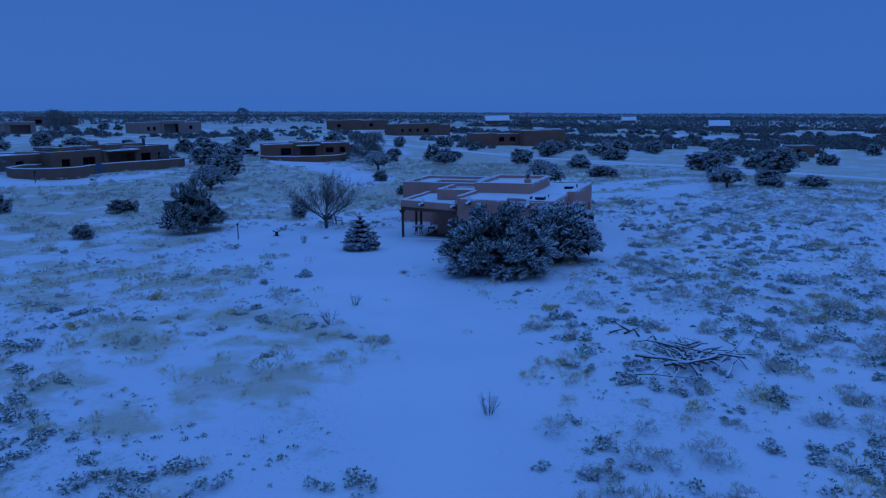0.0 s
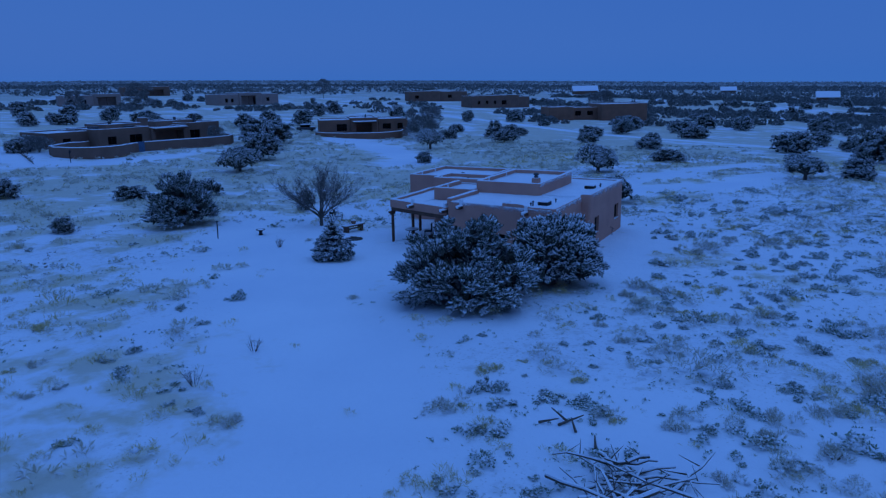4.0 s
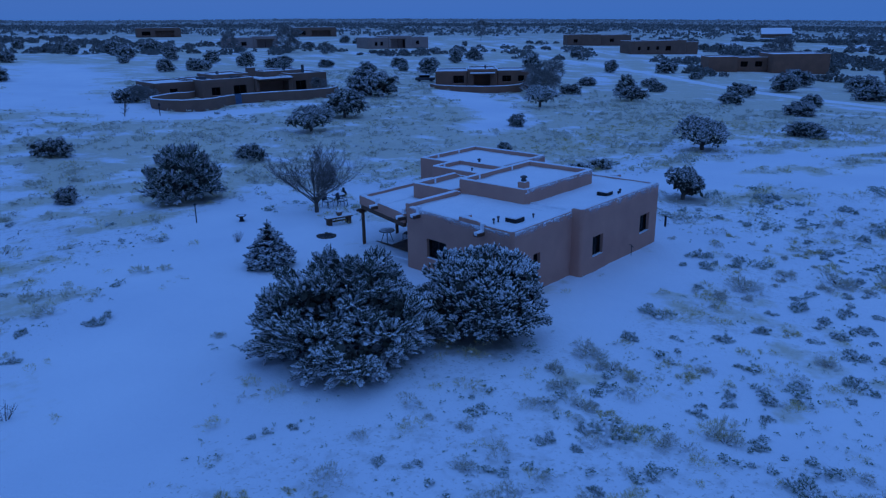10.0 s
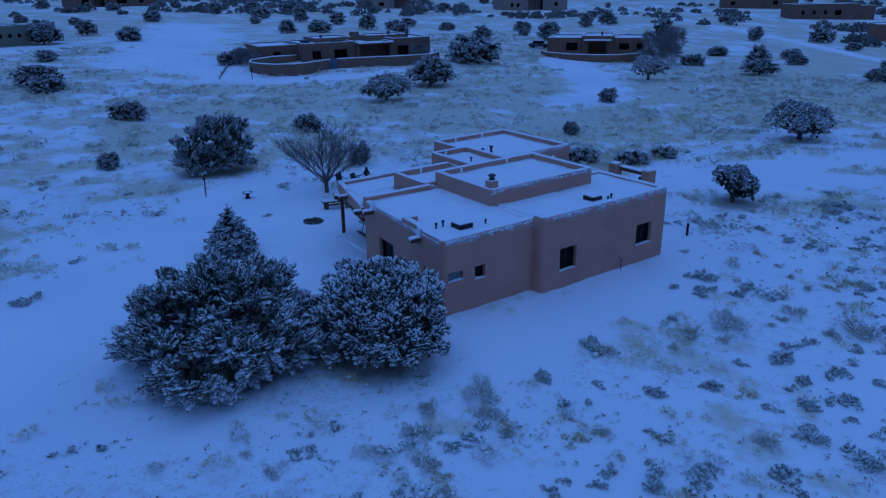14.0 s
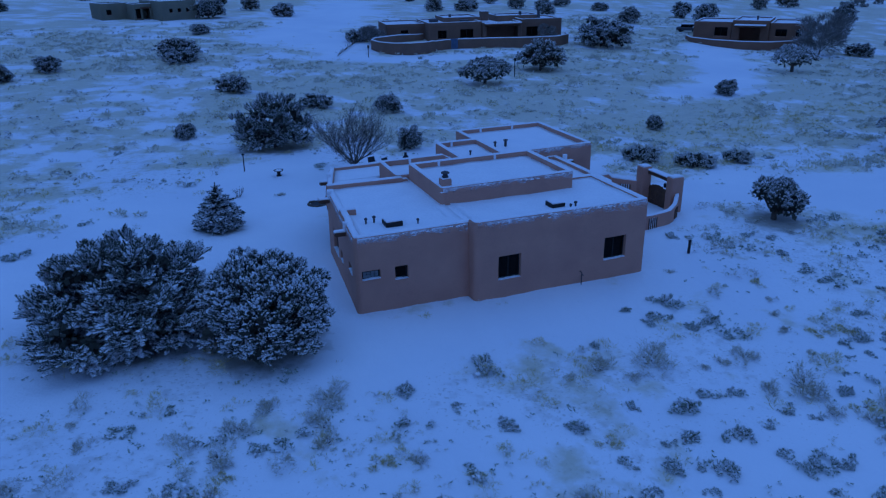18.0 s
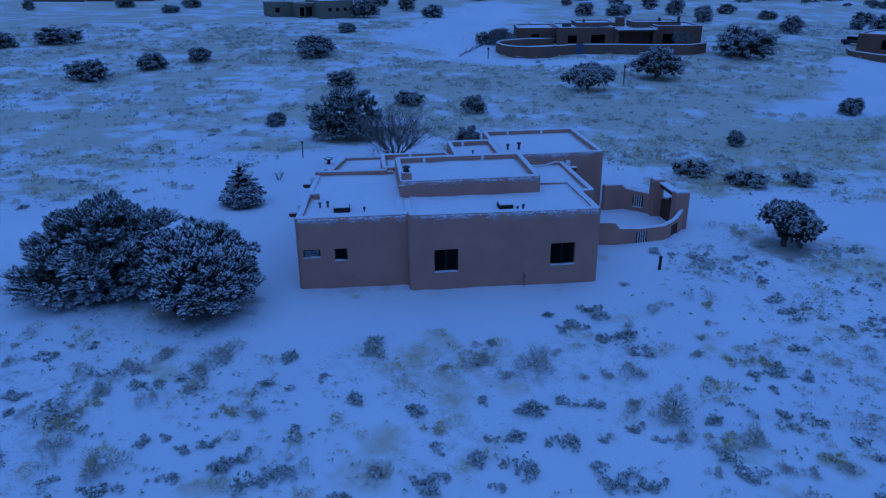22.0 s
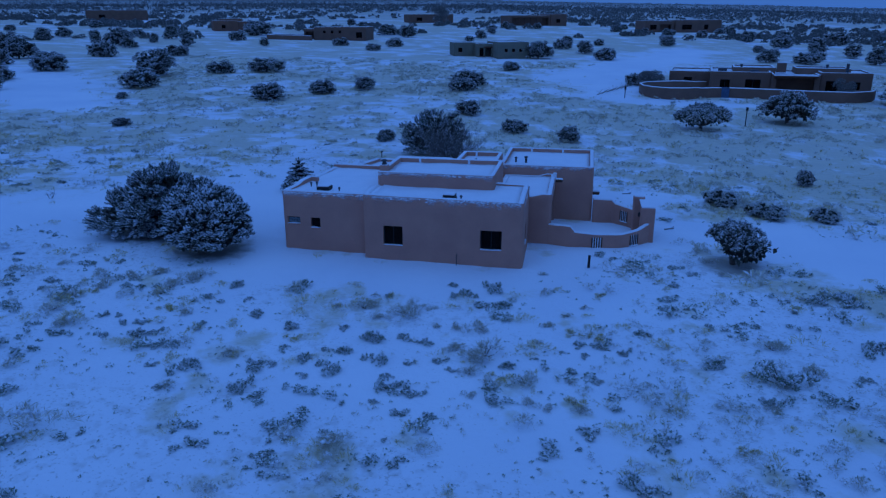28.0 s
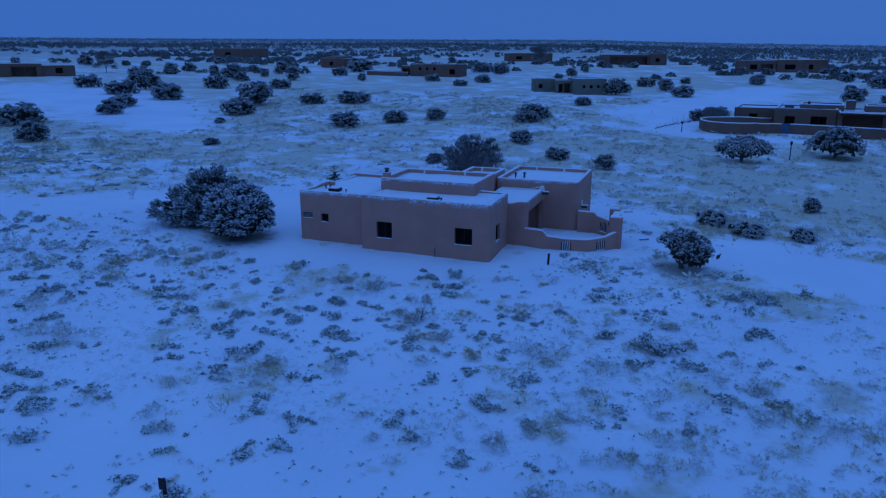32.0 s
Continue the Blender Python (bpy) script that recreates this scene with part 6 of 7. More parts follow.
# leafless grey-brown shrubs
for x_, y_, w_ in ((-33.6, 11.3, 1.1), (-33.6, -10.5, 0.9), (-32.6, -13.0, 1.4), (-31.9, 9.6, 0.8), (-30.8, -9.7, 0.9), (-30.4, -14.4, 1.6), (-30.2, 2.1, 1.1), (-30.0, 12.2, 0.9),
                   (-28.2, -12.1, 1.6), (-26.7, -11.4, 1.1), (-26.2, -3.0, 1.3), (-24.2, -9.8, 1.1), (-23.8, -14.0, 1.5), (-23.8, -12.2, 1.5), (-22.1, -12.3, 1.4), (-20.9, -13.5, 1.1),
                   (-20.5, -14.3, 1.0), (-18.9, -9.8, 1.1), (-18.4, -15.1, 1.6), (-17.5, -15.3, 1.9), (-16.8, -6.5, 1.2), (-16.5, 7.3, 0.8), (-15.2, -5.0, 0.9), (-11.8, -8.6, 1.2),
                   (-11.7, -10.1, 1.4), (-11.3, -6.9, 1.6), (-10.6, -5.6, 1.4), (-10.2, -11.4, 1.6), (-9.7, -4.9, 1.4), (-8.1, -6.3, 1.7)):
    shrub(x_, y_, w_, 1)
for x_, y_, w_ in ((-8.1, -7.2, 1.0), (-7.5, -4.8, 2.2), (-5.7, -9.0, 1.0), (-5.2, 19.0, 0.9), (-1.9, -12.3, 1.3), (0.8, -6.6, 0.8), (2.0, -6.5, 1.7), (3.0, -7.4, 1.0), (4.1, -6.7, 2.3),
                   (5.2, -6.1, 0.9), (5.7, -7.8, 0.6), (6.6, -7.7, 0.9), (6.8, -9.9, 1.4), (7.7, -7.7, 1.4), (7.8, -11.7, 1.2), (8.2, -10.1, 2.5), (8.2, -13.3, 0.7), (8.7, -12.3, 1.2),
                   (10.0, -0.4, 0.7), (10.0, -11.9, 1.4), (10.2, -13.4, 0.8), (10.3, -8.5, 0.6), (10.5, -6.8, 0.9), (11.0, -13.7, 0.7), (11.4, -5.5, 0.7), (11.7, -11.7, 0.6),
                   (12.1, -13.7, 0.9), (12.1, -4.4, 0.7), (12.5, -15.3, 0.5), (12.8, -11.5, 0.7)):
    shrub(x_, y_, w_, 1)
# clumps of dry grass
for x_, y_, w_ in ((-32.6, 15.6, 1.1), (-30.7, 12.3, 0.6), (-27.0, 16.7, 1.6), (-24.4, -8.1, 0.8), (-22.7, -2.9, 1.1), (-22.0, -2.9, 0.7), (-21.8, -6.0, 1.0), (-21.0, -3.6, 0.5),
                   (-20.6, -4.5, 0.6), (-11.2, -7.8, 0.7), (-6.9, -8.6, 0.9), (0.1, -10.2, 0.9), (9.2, -11.8, 1.1), (11.6, -7.5, 1.0), (12.8, -7.7, 1.1), (12.9, -2.9, 0.8)):
    shrub(x_, y_, w_, 2)
for x_, y_, w_, k_ in ((24.4, -1.5, 1.7, 0), (14.2, -21.5, 1.1, 0), (19.2, -19.6, 1.2, 1), (15.9, -18.7, 1.0, 0), (21.2, -17.0, 0.9, 0), (19.5, -10.4, 1.1, 1), (23.9, -6.5, 1.0, 0), (24.0, 73.6, 1.4, 0),
                       (12.9, 3.3, 1.0, 0), (13.6, 2.7, 0.8, 0), (17.0, 2.0, 1.0, 0), (17.7, 1.2, 0.9, 0), (19.2, 1.4, 0.9, 1), (18.8, 3.4, 0.9, 1)):
    shrub(x_, y_, w_, k_)


for x_, y_, w_, k_ in ((13.9, -17.8, 1.6, 0), (19.5, -10.2, 2.5, 0), (19.1, -11.9, 1.4, 0), (17.3, -9.2, 1.5, 0), (23.3, -1.2, 1.9, 0), (24.5, -0.8, 1.1, 0), (23.8, -6.9, 1.7, 0),
                       (21.1, -17.4, 0.8, 0), (24.0, -14.2, 1.1, 0), (22.5, -9.7, 1.0, 0), (12.2, -20.8, 1.1, 0), (13.0, -8.2, 1.1, 0), (15.9, -19.1, 1.3, 1), (14.9, -20.1, 1.1, 1),
                       (23.5, -13.2, 1.4, 1), (19.8, -7.2, 1.6, 1), (16.9, -17.7, 1.0, 1), (21.0, -9.3, 1.3, 1), (11.9, -13.2, 0.9, 2), (17.4, -15.2, 0.8, 2)):
    shrub(x_, y_, w_, k_)
for x_, y_, w_, h_ in ((21.9, 18.2, 2.9, 0.85), (24.4, 15.2, 3.0, 0.72), (28.1, 14.9, 2.2, 0.95)):
    wild(x_, y_, w_, 4, h_, "pale rounded saltbush dusted with snow beside the drive")


def woods(name, seed, count, r0, r1, a0, a1, size, material, blobs=8, per=3, leaf=0.62, gap=0.52):
    """Far junipers in groves with snowy clearings between, ring on ring out to the skyline."""
    rs = np.random.RandomState(seed)
    r = np.sqrt(rs.uniform(r0 * r0, r1 * r1, count))
    a = rs.uniform(radians(a0), radians(a1), count)
    x, y = r * np.cos(a), r * np.sin(a)
    east = np.clip((35 - np.degrees(a)) / 25, 0, 1)
    groves = 0.6 * fbm(x * 0.011 + 3, y * 0.011, 3) + 0.4 * fbm(x * 0.034, y * 0.034 + 9, 1)
    keep = groves > gap - 0.15 * np.clip((r - 480) / 800, 0, 1) - 0.05 * east * np.clip((r - 180) / 200, 0, 1)
    keep &= clearness(x, y) < 0.3
    for cx, cy, cr in YARDS:
        keep &= np.hypot(x - cx, y - cy) > cr
    x, y, r = x[keep], y[keep], r[keep]
    z = lay(x, y) + (fbm(x * 0.004, y * 0.004, 2) - 0.45) * 7 * np.clip((np.hypot(x, y - 10) - 350) / 1200, 0, 1)
    s = size * rs.uniform(0.5, 1.3, len(x)) * (1 + np.clip(r - 300, 0, 2000) / 6000)
    off = rs.normal(0, 1, (len(x), blobs, 3))
    off /= np.linalg.norm(off, axis=2)[:, :, None]
    off[:, :, 2] = np.abs(off[:, :, 2]) * rs.uniform(0.65, 1.0, (len(x), 1))
    P = np.stack([x, y, z], -1)[:, None] + off * (s[:, None] * 0.48 * np.sqrt(rs.uniform(0.12, 1, (len(x), blobs))))[:, :, None] + np.array([0, 0, 0.1])
    V, F = blades(P.reshape(-1, 3), off.reshape(-1, 3), np.repeat(s, blobs) * leaf, 0.45, rs, 0.5, per)
    return tagged(mesh_ob(name, V, F, material), "far snow-dusted junipers dotting the plain, colour paled for haze", "trees", kind="stuff")


YARDS = ((84, 76, 20), (-68, 195, 24), (180, 198, 26), (183, 50, 18), (-170, 122, 20), (250, 112, 24), (136, 236, 20), (-120, 236, 18), (-14, 334, 26), (52, 292, 28), (-70, 343, 20), (284, 164, 24), (-232, 322, 24),
         (198, 424, 26), (274, 366, 26), (500, 160, 26), (430, -8, 24), (640, 70, 26))
# Foliage pales from far to skyline: distance haze put into the colour.
FARTREE = dusted("far_juniper_haze_foliage", (0.24, 0.245, 0.23), (0.175, 0.18, 0.168), 0.75, snow_to=1.7)
SKYTREE = dusted("skyline_juniper_haze_foliage", (0.38, 0.385, 0.37), (0.32, 0.325, 0.315), 0.8, snow_to=1.6)
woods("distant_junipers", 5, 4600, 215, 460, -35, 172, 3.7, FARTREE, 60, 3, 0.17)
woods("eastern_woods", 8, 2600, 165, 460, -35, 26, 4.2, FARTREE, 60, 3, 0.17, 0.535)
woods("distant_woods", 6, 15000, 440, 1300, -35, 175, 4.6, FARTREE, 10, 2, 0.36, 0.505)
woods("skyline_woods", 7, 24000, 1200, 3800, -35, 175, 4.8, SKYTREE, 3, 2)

# the snowed-over road that crosses the plain to the east
road_line = np.array([(236, 196), (215, 166), (196, 139), (177, 110), (159, 82), (145, 63), (131, 45), (122, 31), (116, 18.5), (107.6, 2), (99, -14), (88, -34), (70, -66)], float)
lx = np.interp(np.linspace(0, 12, 145), np.arange(13), road_line[:, 0])
ly = np.interp(np.linspace(0, 12, 145), np.arange(13), road_line[:, 1])
tx, ty = np.gradient(lx), np.gradient(ly)
tl = np.hypot(tx, ty)
rows_ = []
for side_, lift_ in ((-1.9, -0.05), (-1.5, 0.10), (-0.5, 0.13), (0.5, 0.13), (1.5, 0.10), (1.9, -0.05)):
    px, py = lx + ty / tl * side_, ly - tx / tl * side_
    rows_.append(np.column_stack([px, py, lay(px, py) + lift_ + 0.02 * np.sin(lx * 1.7 + side_ * 3)]))
V = np.vstack(rows_)
F = np.array([(i * 145 + j, i * 145 + j + 1, i * 145 + 146 + j, i * 145 + 145 + j) for i in range(5) for j in range(144)])
tagged(mesh_ob("road", V, F, SNOW, smooth=True), "straight country road under unbroken snow", "road", kind="structure")


# ---------------------------------------------------------------- neighbours
def adobe(label, at, turn, blocks, wall, wins=(), porches=(), z=None, extra=()):
    """A flat-roofed adobe house: blocks (x0, y0, x1, y1, top) in its own plan, front to -y; wins (block, s0, width, sill, height);
    porches (block, s0, s1, height) open dark recesses in a block's front."""
    h = thing("house", label, "house")
    h.matrix_basis = pose(at[0], at[1], (ground(*at) if z is None else z), 0, 0, turn)
    for i, (x0, y0, x1, y1, top) in enumerate(blocks):
        ops = [(0, s, s + w, sill, sill + hh) for b, s, w, sill, hh in wins if b == i] + [(0, s0, s1, -0.2, hh) for b, s0, s1, hh in porches if b == i]
        lv = sorted({o[3] for o in ops} | {o[4] for o in ops})
        cs = [(x0, y0), (x1, y0), (x1, y1), (x0, y1)]
        bm, cols, tp = ring(cs, -1.6, top, 0.4, 0.25, ops, amp=0.02, step=1.6)
        w = part("wall", bm, wall, h, smooth=True)
        w.data.set_sharp_from_angle(angle=radians(50))
        part("roof_snow", patch(cs, top - 0.22, 0.35, 8, 0.05, 0.05, i), SNOW, h, smooth=True)
        part("parapet_snow", rim_snow(cols, tp, True, 0.0, 0.05, i), SNOW, h, smooth=True)
        for b, s, ww, sill, hh in wins:
            if b == i:
                window(h, (x0 + s, y0, sill), (1, 0), ww, hh, 0.2, 2 if ww > 1.1 else 1, snow=False)
        for b, s0, s1, hh in porches:
            if b != i:
                continue
            part("porch_rear_wall", box(B(), x0 + s0 - 0.2, y0 + 2.4, -0.6, x0 + s1 + 0.2, y0 + 2.6, hh + 0.3), wall, h)
            part("porch_floor", box(B(), x0 + s0 - 0.2, y0 + 0.1, -0.6, x0 + s1 + 0.2, y0 + 2.5, -0.22), SLAB, h)
            part("porch_ceiling", box(B(), x0 + s0 - 0.2, y0 + 0.42, hh + 0.02, x0 + s1 + 0.2, y0 + 2.5, hh + 0.2), TIMBER, h)
            part("lintel", box(B(), x0 + s0 - 0.3, y0 - 0.06, hh - 0.02, x0 + s1 + 0.3, y0 + 0.12, hh + 0.28, 0.03), TIMBER, h)
            k = max(1, int((s1 - s0) / 3))
            for j in range(1, k):
                part("post", rod(B(), (x0 + s0 + (s1 - s0) * j / k, y0 + 0.2, -0.4), (x0 + s0 + (s1 - s0) * j / k, y0 + 0.2, hh), 0.13, n=8), TIMBER, h)
    for nm, b in extra:
        x0, y0, z0, x1, y1, z1 = b
        if nm == "chimney":
            part("chimney", box(B(), *b, 0.08, 2), wall, h)
            part("chimney_snow", box(B(), x0 + 0.06, y0 + 0.06, z1 - 0.02, x1 - 0.06, y1 - 0.06, z1 + 0.08, 0.03, 2), SNOW, h)
        elif nm == "canopy":
            part("canopy", box(B(), *b, 0.04, 1), TIMBER, h)
            part("canopy_snow", wobble(box(B(), x0, y0, z1 - 0.01, x1, y1, z1 + 0.12, 0.05, 2), 0.02, 1), SNOW, h)
        else:
            part(nm, box(B(), *b, 0.03, 1), GALV, h)
    return h


# the long brown house to the north with its curving garden wall
adobe("long brown adobe house with snowy flat roofs and dark porch", (31.2, 89.3), -8.0,
      [(0, 0, 9.2, 10, 3.25), (9.2, -0.4, 16.2, 10, 3.0), (16.2, 0.2, 23.5, 9, 3.35), (-6.5, 3.0, 0.3, 12, 3.0), (3.5, 3.5, 10.0, 10.5, 3.75), (13.0, 4.0, 21.0, 9.5, 3.75)], BROWNWALL,
      [(0, 1.6, 1.5, 0.7, 1.3), (0, 5.4, 2.3, 0.4, 1.7), (2, 0.9, 2.1, 0.5, 1.6), (3, 2.4, 1.3, 0.9, 1.1), (2, 4.6, 1.1, 0.8, 1.2)], [(1, 0.7, 6.2, 2.35)],
      extra=[("chimney", (10.2, 4.2, 3.0, 11.6, 5.3, 4.5)), ("canopy", (9.4, -1.3, 2.65, 15.8, -0.42, 2.85)), ("vent", (4.6, 4.5, 3.6, 5.0, 4.9, 4.2)), ("vent", (17.5, 5.2, 3.6, 17.9, 5.6, 4.3)),
             ("vent", (20.1, 3.0, 3.2, 20.5, 3.4, 4.6)), ("skylight", (1.2, 4.0, 3.0, 2.6, 5.2, 3.5)), ("skylight", (6.0, 1.5, 3.0, 7.4, 2.6, 3.45))], z=ground(40, 84) + 0.1)
garden = thing("garden_wall", "curving brown adobe garden wall capped with snow", "wall")
gw = [(31.0, 91.5), (25.5, 89.5), (21.2, 86.8), (19.9, 83.8), (20.1, 80.4), (21.4, 77.9), (23.8, 76.9), (26.5, 77.6), (28.6, 79.3), (30.4, 80.7), (33.0, 81.2), (39.0, 80.7), (44.6, 79.4), (49.7, 79.6), (53.2, 82.0), (54.6, 85.0)]
fine = chain(gw, 3)
low_wall(fine, [ground(26, 80) + 1.55 - 0.015 * (p[0] - 20) + (0.12 if p[0] < 28 else 0) for p in fine], [ground(*p) - 0.5 for p in fine], 0.32, "wall", BROWNWALL, 0.09, garden)
bm = box(B(), 31.7, 80.80, 0.1, 32.9, 80.98, ground(32, 81) + 1.55, 0.02, 1)
part("gate", bm, BLUEPAINT, garden, "faded blue timber gate")

# the reddish house with a rounded forecourt to the north-east
adobe("red-brown adobe house with snowy roofs and small porch", (79.0, 82.0), -50.0, [(0, 0, 6.5, 9, 3.0), (6.5, -0.3, 12.5, 9, 3.35), (12.5, 0, 19.0, 9, 3.0)], REDWALL,
      [(0, 3.6, 2.2, 0.6, 1.5), (2, 1.0, 1.8, 0.8, 1.2), (2, 4.2, 1.2, 0.8, 1.2)], [(1, 1.3, 4.6, 2.2)], extra=[("canopy", (7.0, -2.0, 2.35, 12.0, -0.3, 2.6)), ("vent", (10, 3, 3.2, 10.3, 3.3, 3.9))])
forecourt = thing("garden_wall", "low rounded red-brown forecourt wall capped with snow", "wall")
fine = chain([(77.6, 82.0), (75.8, 78.6), (76.2, 73.5), (78.2, 69.0), (81.5, 66.2), (85.5, 65.8), (88.5, 67.2)], 4)
low_wall(fine, [ground(79, 74) + 1.05 for p in fine], [ground(*p) - 0.5 for p in fine], 0.3, "wall", REDWALL, 0.09, forecourt)

adobe("grey-green stucco house with snowy flat roof", (-8.9, 131.4), 20.5, [(0, 0, 7.4, 11, 3.7), (-3.6, 4.6, 0.4, 11, 3.2), (-8.5, 8.5, -3.2, 15, 3.4)], GREYWALL,
      [(0, 1.7, 0.7, 1.5, 0.7), (0, 3.4, 0.7, 1.5, 0.7), (0, 5.1, 0.7, 1.5, 0.7), (1, 0.4, 1.0, 0.4, 1.9), (2, 1.0, 1.0, 1.2, 1.0)], [(1, 1.7, 3.2, 2.3)])
adobe("tan adobe house with small square windows and walled terrace", (-76.5, 192.5), 2.0, [(0, 0, 17.5, 10, 4.0), (-4.0, 2, 0.4, 9, 3.4)], BROWNWALL,
      [(0, 3.2, 0.9, 2.0, 0.9), (0, 5.8, 0.9, 2.0, 0.9), (0, 8.4, 0.9, 2.0, 0.9), (0, 14.2, 2.0, 0.6, 1.8)], [(1, 0.6, 3.6, 2.4)])
terrace = thing("garden_wall", "low terrace wall before the tan house", "wall")
fine = chain([(-80.5, 196.0), (-91.0, 195.5), (-92.0, 191.0), (-76.0, 189.5)], 4)
low_wall(fine, [ground(*p) + 1.4 for p in fine], [ground(*p) - 0.6 for p in fine], 0.35, "wall", BROWNWALL, 0.10, terrace)
adobe("red-brown adobe house with snow-edged roof", (-131.5, 230.0), 34.0, [(0, 0, 9, 9, 3.9), (8.6, 1, 17, 9, 3.6), (3, 2.5, 11, 8, 4.6)], REDWALL, [(0, 3.0, 1.4, 1.0, 1.4)])
adobe("long dark-porched adobe house far off", (-27.0, 327.0), 32.0, [(0, 0, 22, 11, 4.8), (22, -0.6, 31, 11, 5.4)], BROWNWALL, [(1, 3.0, 2.2, 1.2, 1.8)], [(0, 1.0, 21.0, 3.6)])
adobe("wide tan adobe house far across the plain", (34.0, 286.0), 22.0, [(0, 0, 13, 10, 4.6), (13, -1.0, 34, 10, 4.9)], BROWNWALL, [(0, 2.0, 3.0, 1.0, 2.0), (1, 3.0, 4.5, 1.0, 2.0), (1, 13.0, 2.0, 1.0, 2.0)],
      [(0, 6.5, 11.5, 3.0)])
adobe("dark adobe house among junipers far off", (-80.0, 337.0), 30.0, [(0, 0, 24, 10, 4.2)], BROWNWALL, [(0, 4.0, 3.0, 1.0, 1.6), (0, 14.0, 4.0, 1.0, 1.8)])
adobe("dark adobe house with porch and low wall", (-177.0, 117.0), 48.0, [(0, 0, 12, 10, 3.9), (11.6, 0.6, 21.0, 10, 3.3)], BROWNWALL, [(1, 4.0, 2.0, 1.0, 1.6)], [(0, 4.0, 10.5, 2.8)])
adobe("brown adobe house behind a juniper", (-246.0, 310.0), 36.0, [(0, 0, 30, 12, 5.2)], BROWNWALL, [(0, 6.0, 3.0, 1.2, 1.8)])
adobe("pale weathered adobe house with wide porch", (165.0, 203.0), -17.0, [(5.5, 0, 15, 11, 4.2), (14.6, -0.5, 25, 11, 4.6), (24.6, 0.3, 33.5, 11, 4.0)], PALEWALL, [(0, 3.0, 1.2, 1.0, 1.5), (0, 5.5, 1.2, 1.0, 1.5), (2, 3.0, 1.5, 1.0, 1.5)],
      [(1, 1.0, 7.5, 3.2)])
adobe("low brown adobe house far to the east", (272.0, 173.0), -46.0, [(0, 0, 16, 10, 4.8), (15.6, 1, 31, 10, 4.4)], BROWNWALL, [(0, 3.0, 2.0, 1.2, 1.6), (1, 5.0, 2.0, 1.2, 1.6)])
adobe("tan adobe house with a row of small windows", (238.0, 122.0), -36.0, [(0, 0, 24, 10, 5.0), (23.6, 1, 30, 9, 4.2)], BROWNWALL, [(0, 3.0, 1.2, 1.4, 1.4), (0, 7.0, 1.2, 1.4, 1.4), (0, 11.0, 1.2, 1.4, 1.4), (0, 15.0, 2.4, 1.0, 1.8)])
adobe("red adobe house with a blank garage wall", (173.0, 64.0), -53.0, [(0, 0, 8, 9, 4.0), (7.6, 3, 17.5, 11, 3.6), (17, -0.5, 32.5, 11, 4.6)], REDWALL, [(1, 2.0, 2.0, 1.0, 1.5), (1, 6.0, 2.0, 1.0, 1.5)])
adobe("pale low house half hidden by bare trees", (129.0, 241.0), -30.0, [(0, 0, 12, 9, 3.8), (11.6, 1.0, 22.0, 9, 4.2)], PALEWALL, [(0, 3.0, 2.0, 0.8, 1.4), (0, 7.5, 2.0, 0.8, 1.4)], [(1, 2.0, 8.5, 2.8)])
adobe("small brown outbuilding in the scrub", (168.0, -30.0), -75.0, [(0, 0, 7, 6, 3.2)], BROWNWALL, [(0, 2.0, 1.2, 1.0, 1.2)])
adobe("dark flat-roofed house near the skyline", (186.0, 428.0), -22.0, [(0, 0, 26, 12, 5.5)], BROWNWALL, [(0, 3.0, 5.0, 1.0, 2.4)], [(0, 11.0, 22.0, 3.6)])
adobe("dark flat-roofed house near the skyline", (262.0, 372.0), -30.0, [(0, 0, 28, 12, 5.5)], BROWNWALL, [(0, 4.0, 4.0, 1.0, 2.4)], [(0, 12.0, 24.0, 3.4)])


def barn(label, at, turn, w, d, eave, ridge):
    h = thing("house", label, "house")
    h.matrix_basis = pose(at[0], at[1], ground(*at), 0, 0, turn)
    part("wall", box(B(), 0, 0, -1, w, d, eave, 0.05, 1), BROWNWALL, h)
    bm = B()
    q = [bm.verts.new(v) for v in ((-0.8, -0.8, eave - 0.2), (w + 0.8, -0.8, eave - 0.2), (w + 0.8, d / 2, ridge), (-0.8, d / 2, ridge), (w + 0.8, d + 0.8, eave - 0.2), (-0.8, d + 0.8, eave - 0.2))]
    low = [bm.verts.new(v.co - Vector((0, 0, 0.35))) for v in q]
    for f in ((0, 1, 2, 3), (3, 2, 4, 5)):
        bm.faces.new([q[i] for i in f])
        bm.faces.new([low[i] for i in f][::-1])
    for i, j in ((0, 1), (1, 2), (2, 4), (4, 5), (5, 3), (3, 0)):
        bm.faces.new((q[i], low[i], low[j], q[j]))
    bmesh.ops.recalc_face_normals(bm, faces=bm.faces)
    part("roof", bm, SNOW, h, "pitched roof under clean snow")
    window(h, (w * 0.4, 0, 0.9), (1, 0), 1.6, 1.2, 0.1, snow=False)


barn("far house with a pitched snow-covered roof", (500, 160), -65, 18, 10, 3.0, 6.5)
barn("far house with a pitched snow-covered roof", (430, -8), -85, 11, 8, 2.5, 5.5)
barn("far house with a pitched snow-covered roof", (640, 70), -80, 12, 9, 3.0, 6.0)


# ---- leafless grey trees and a parked vehicle by the neighbours
HAZETWIG = dusted("grey_haze_twigs", (0.26, 0.245, 0.225), (0.19, 0.178, 0.165), 0.6)


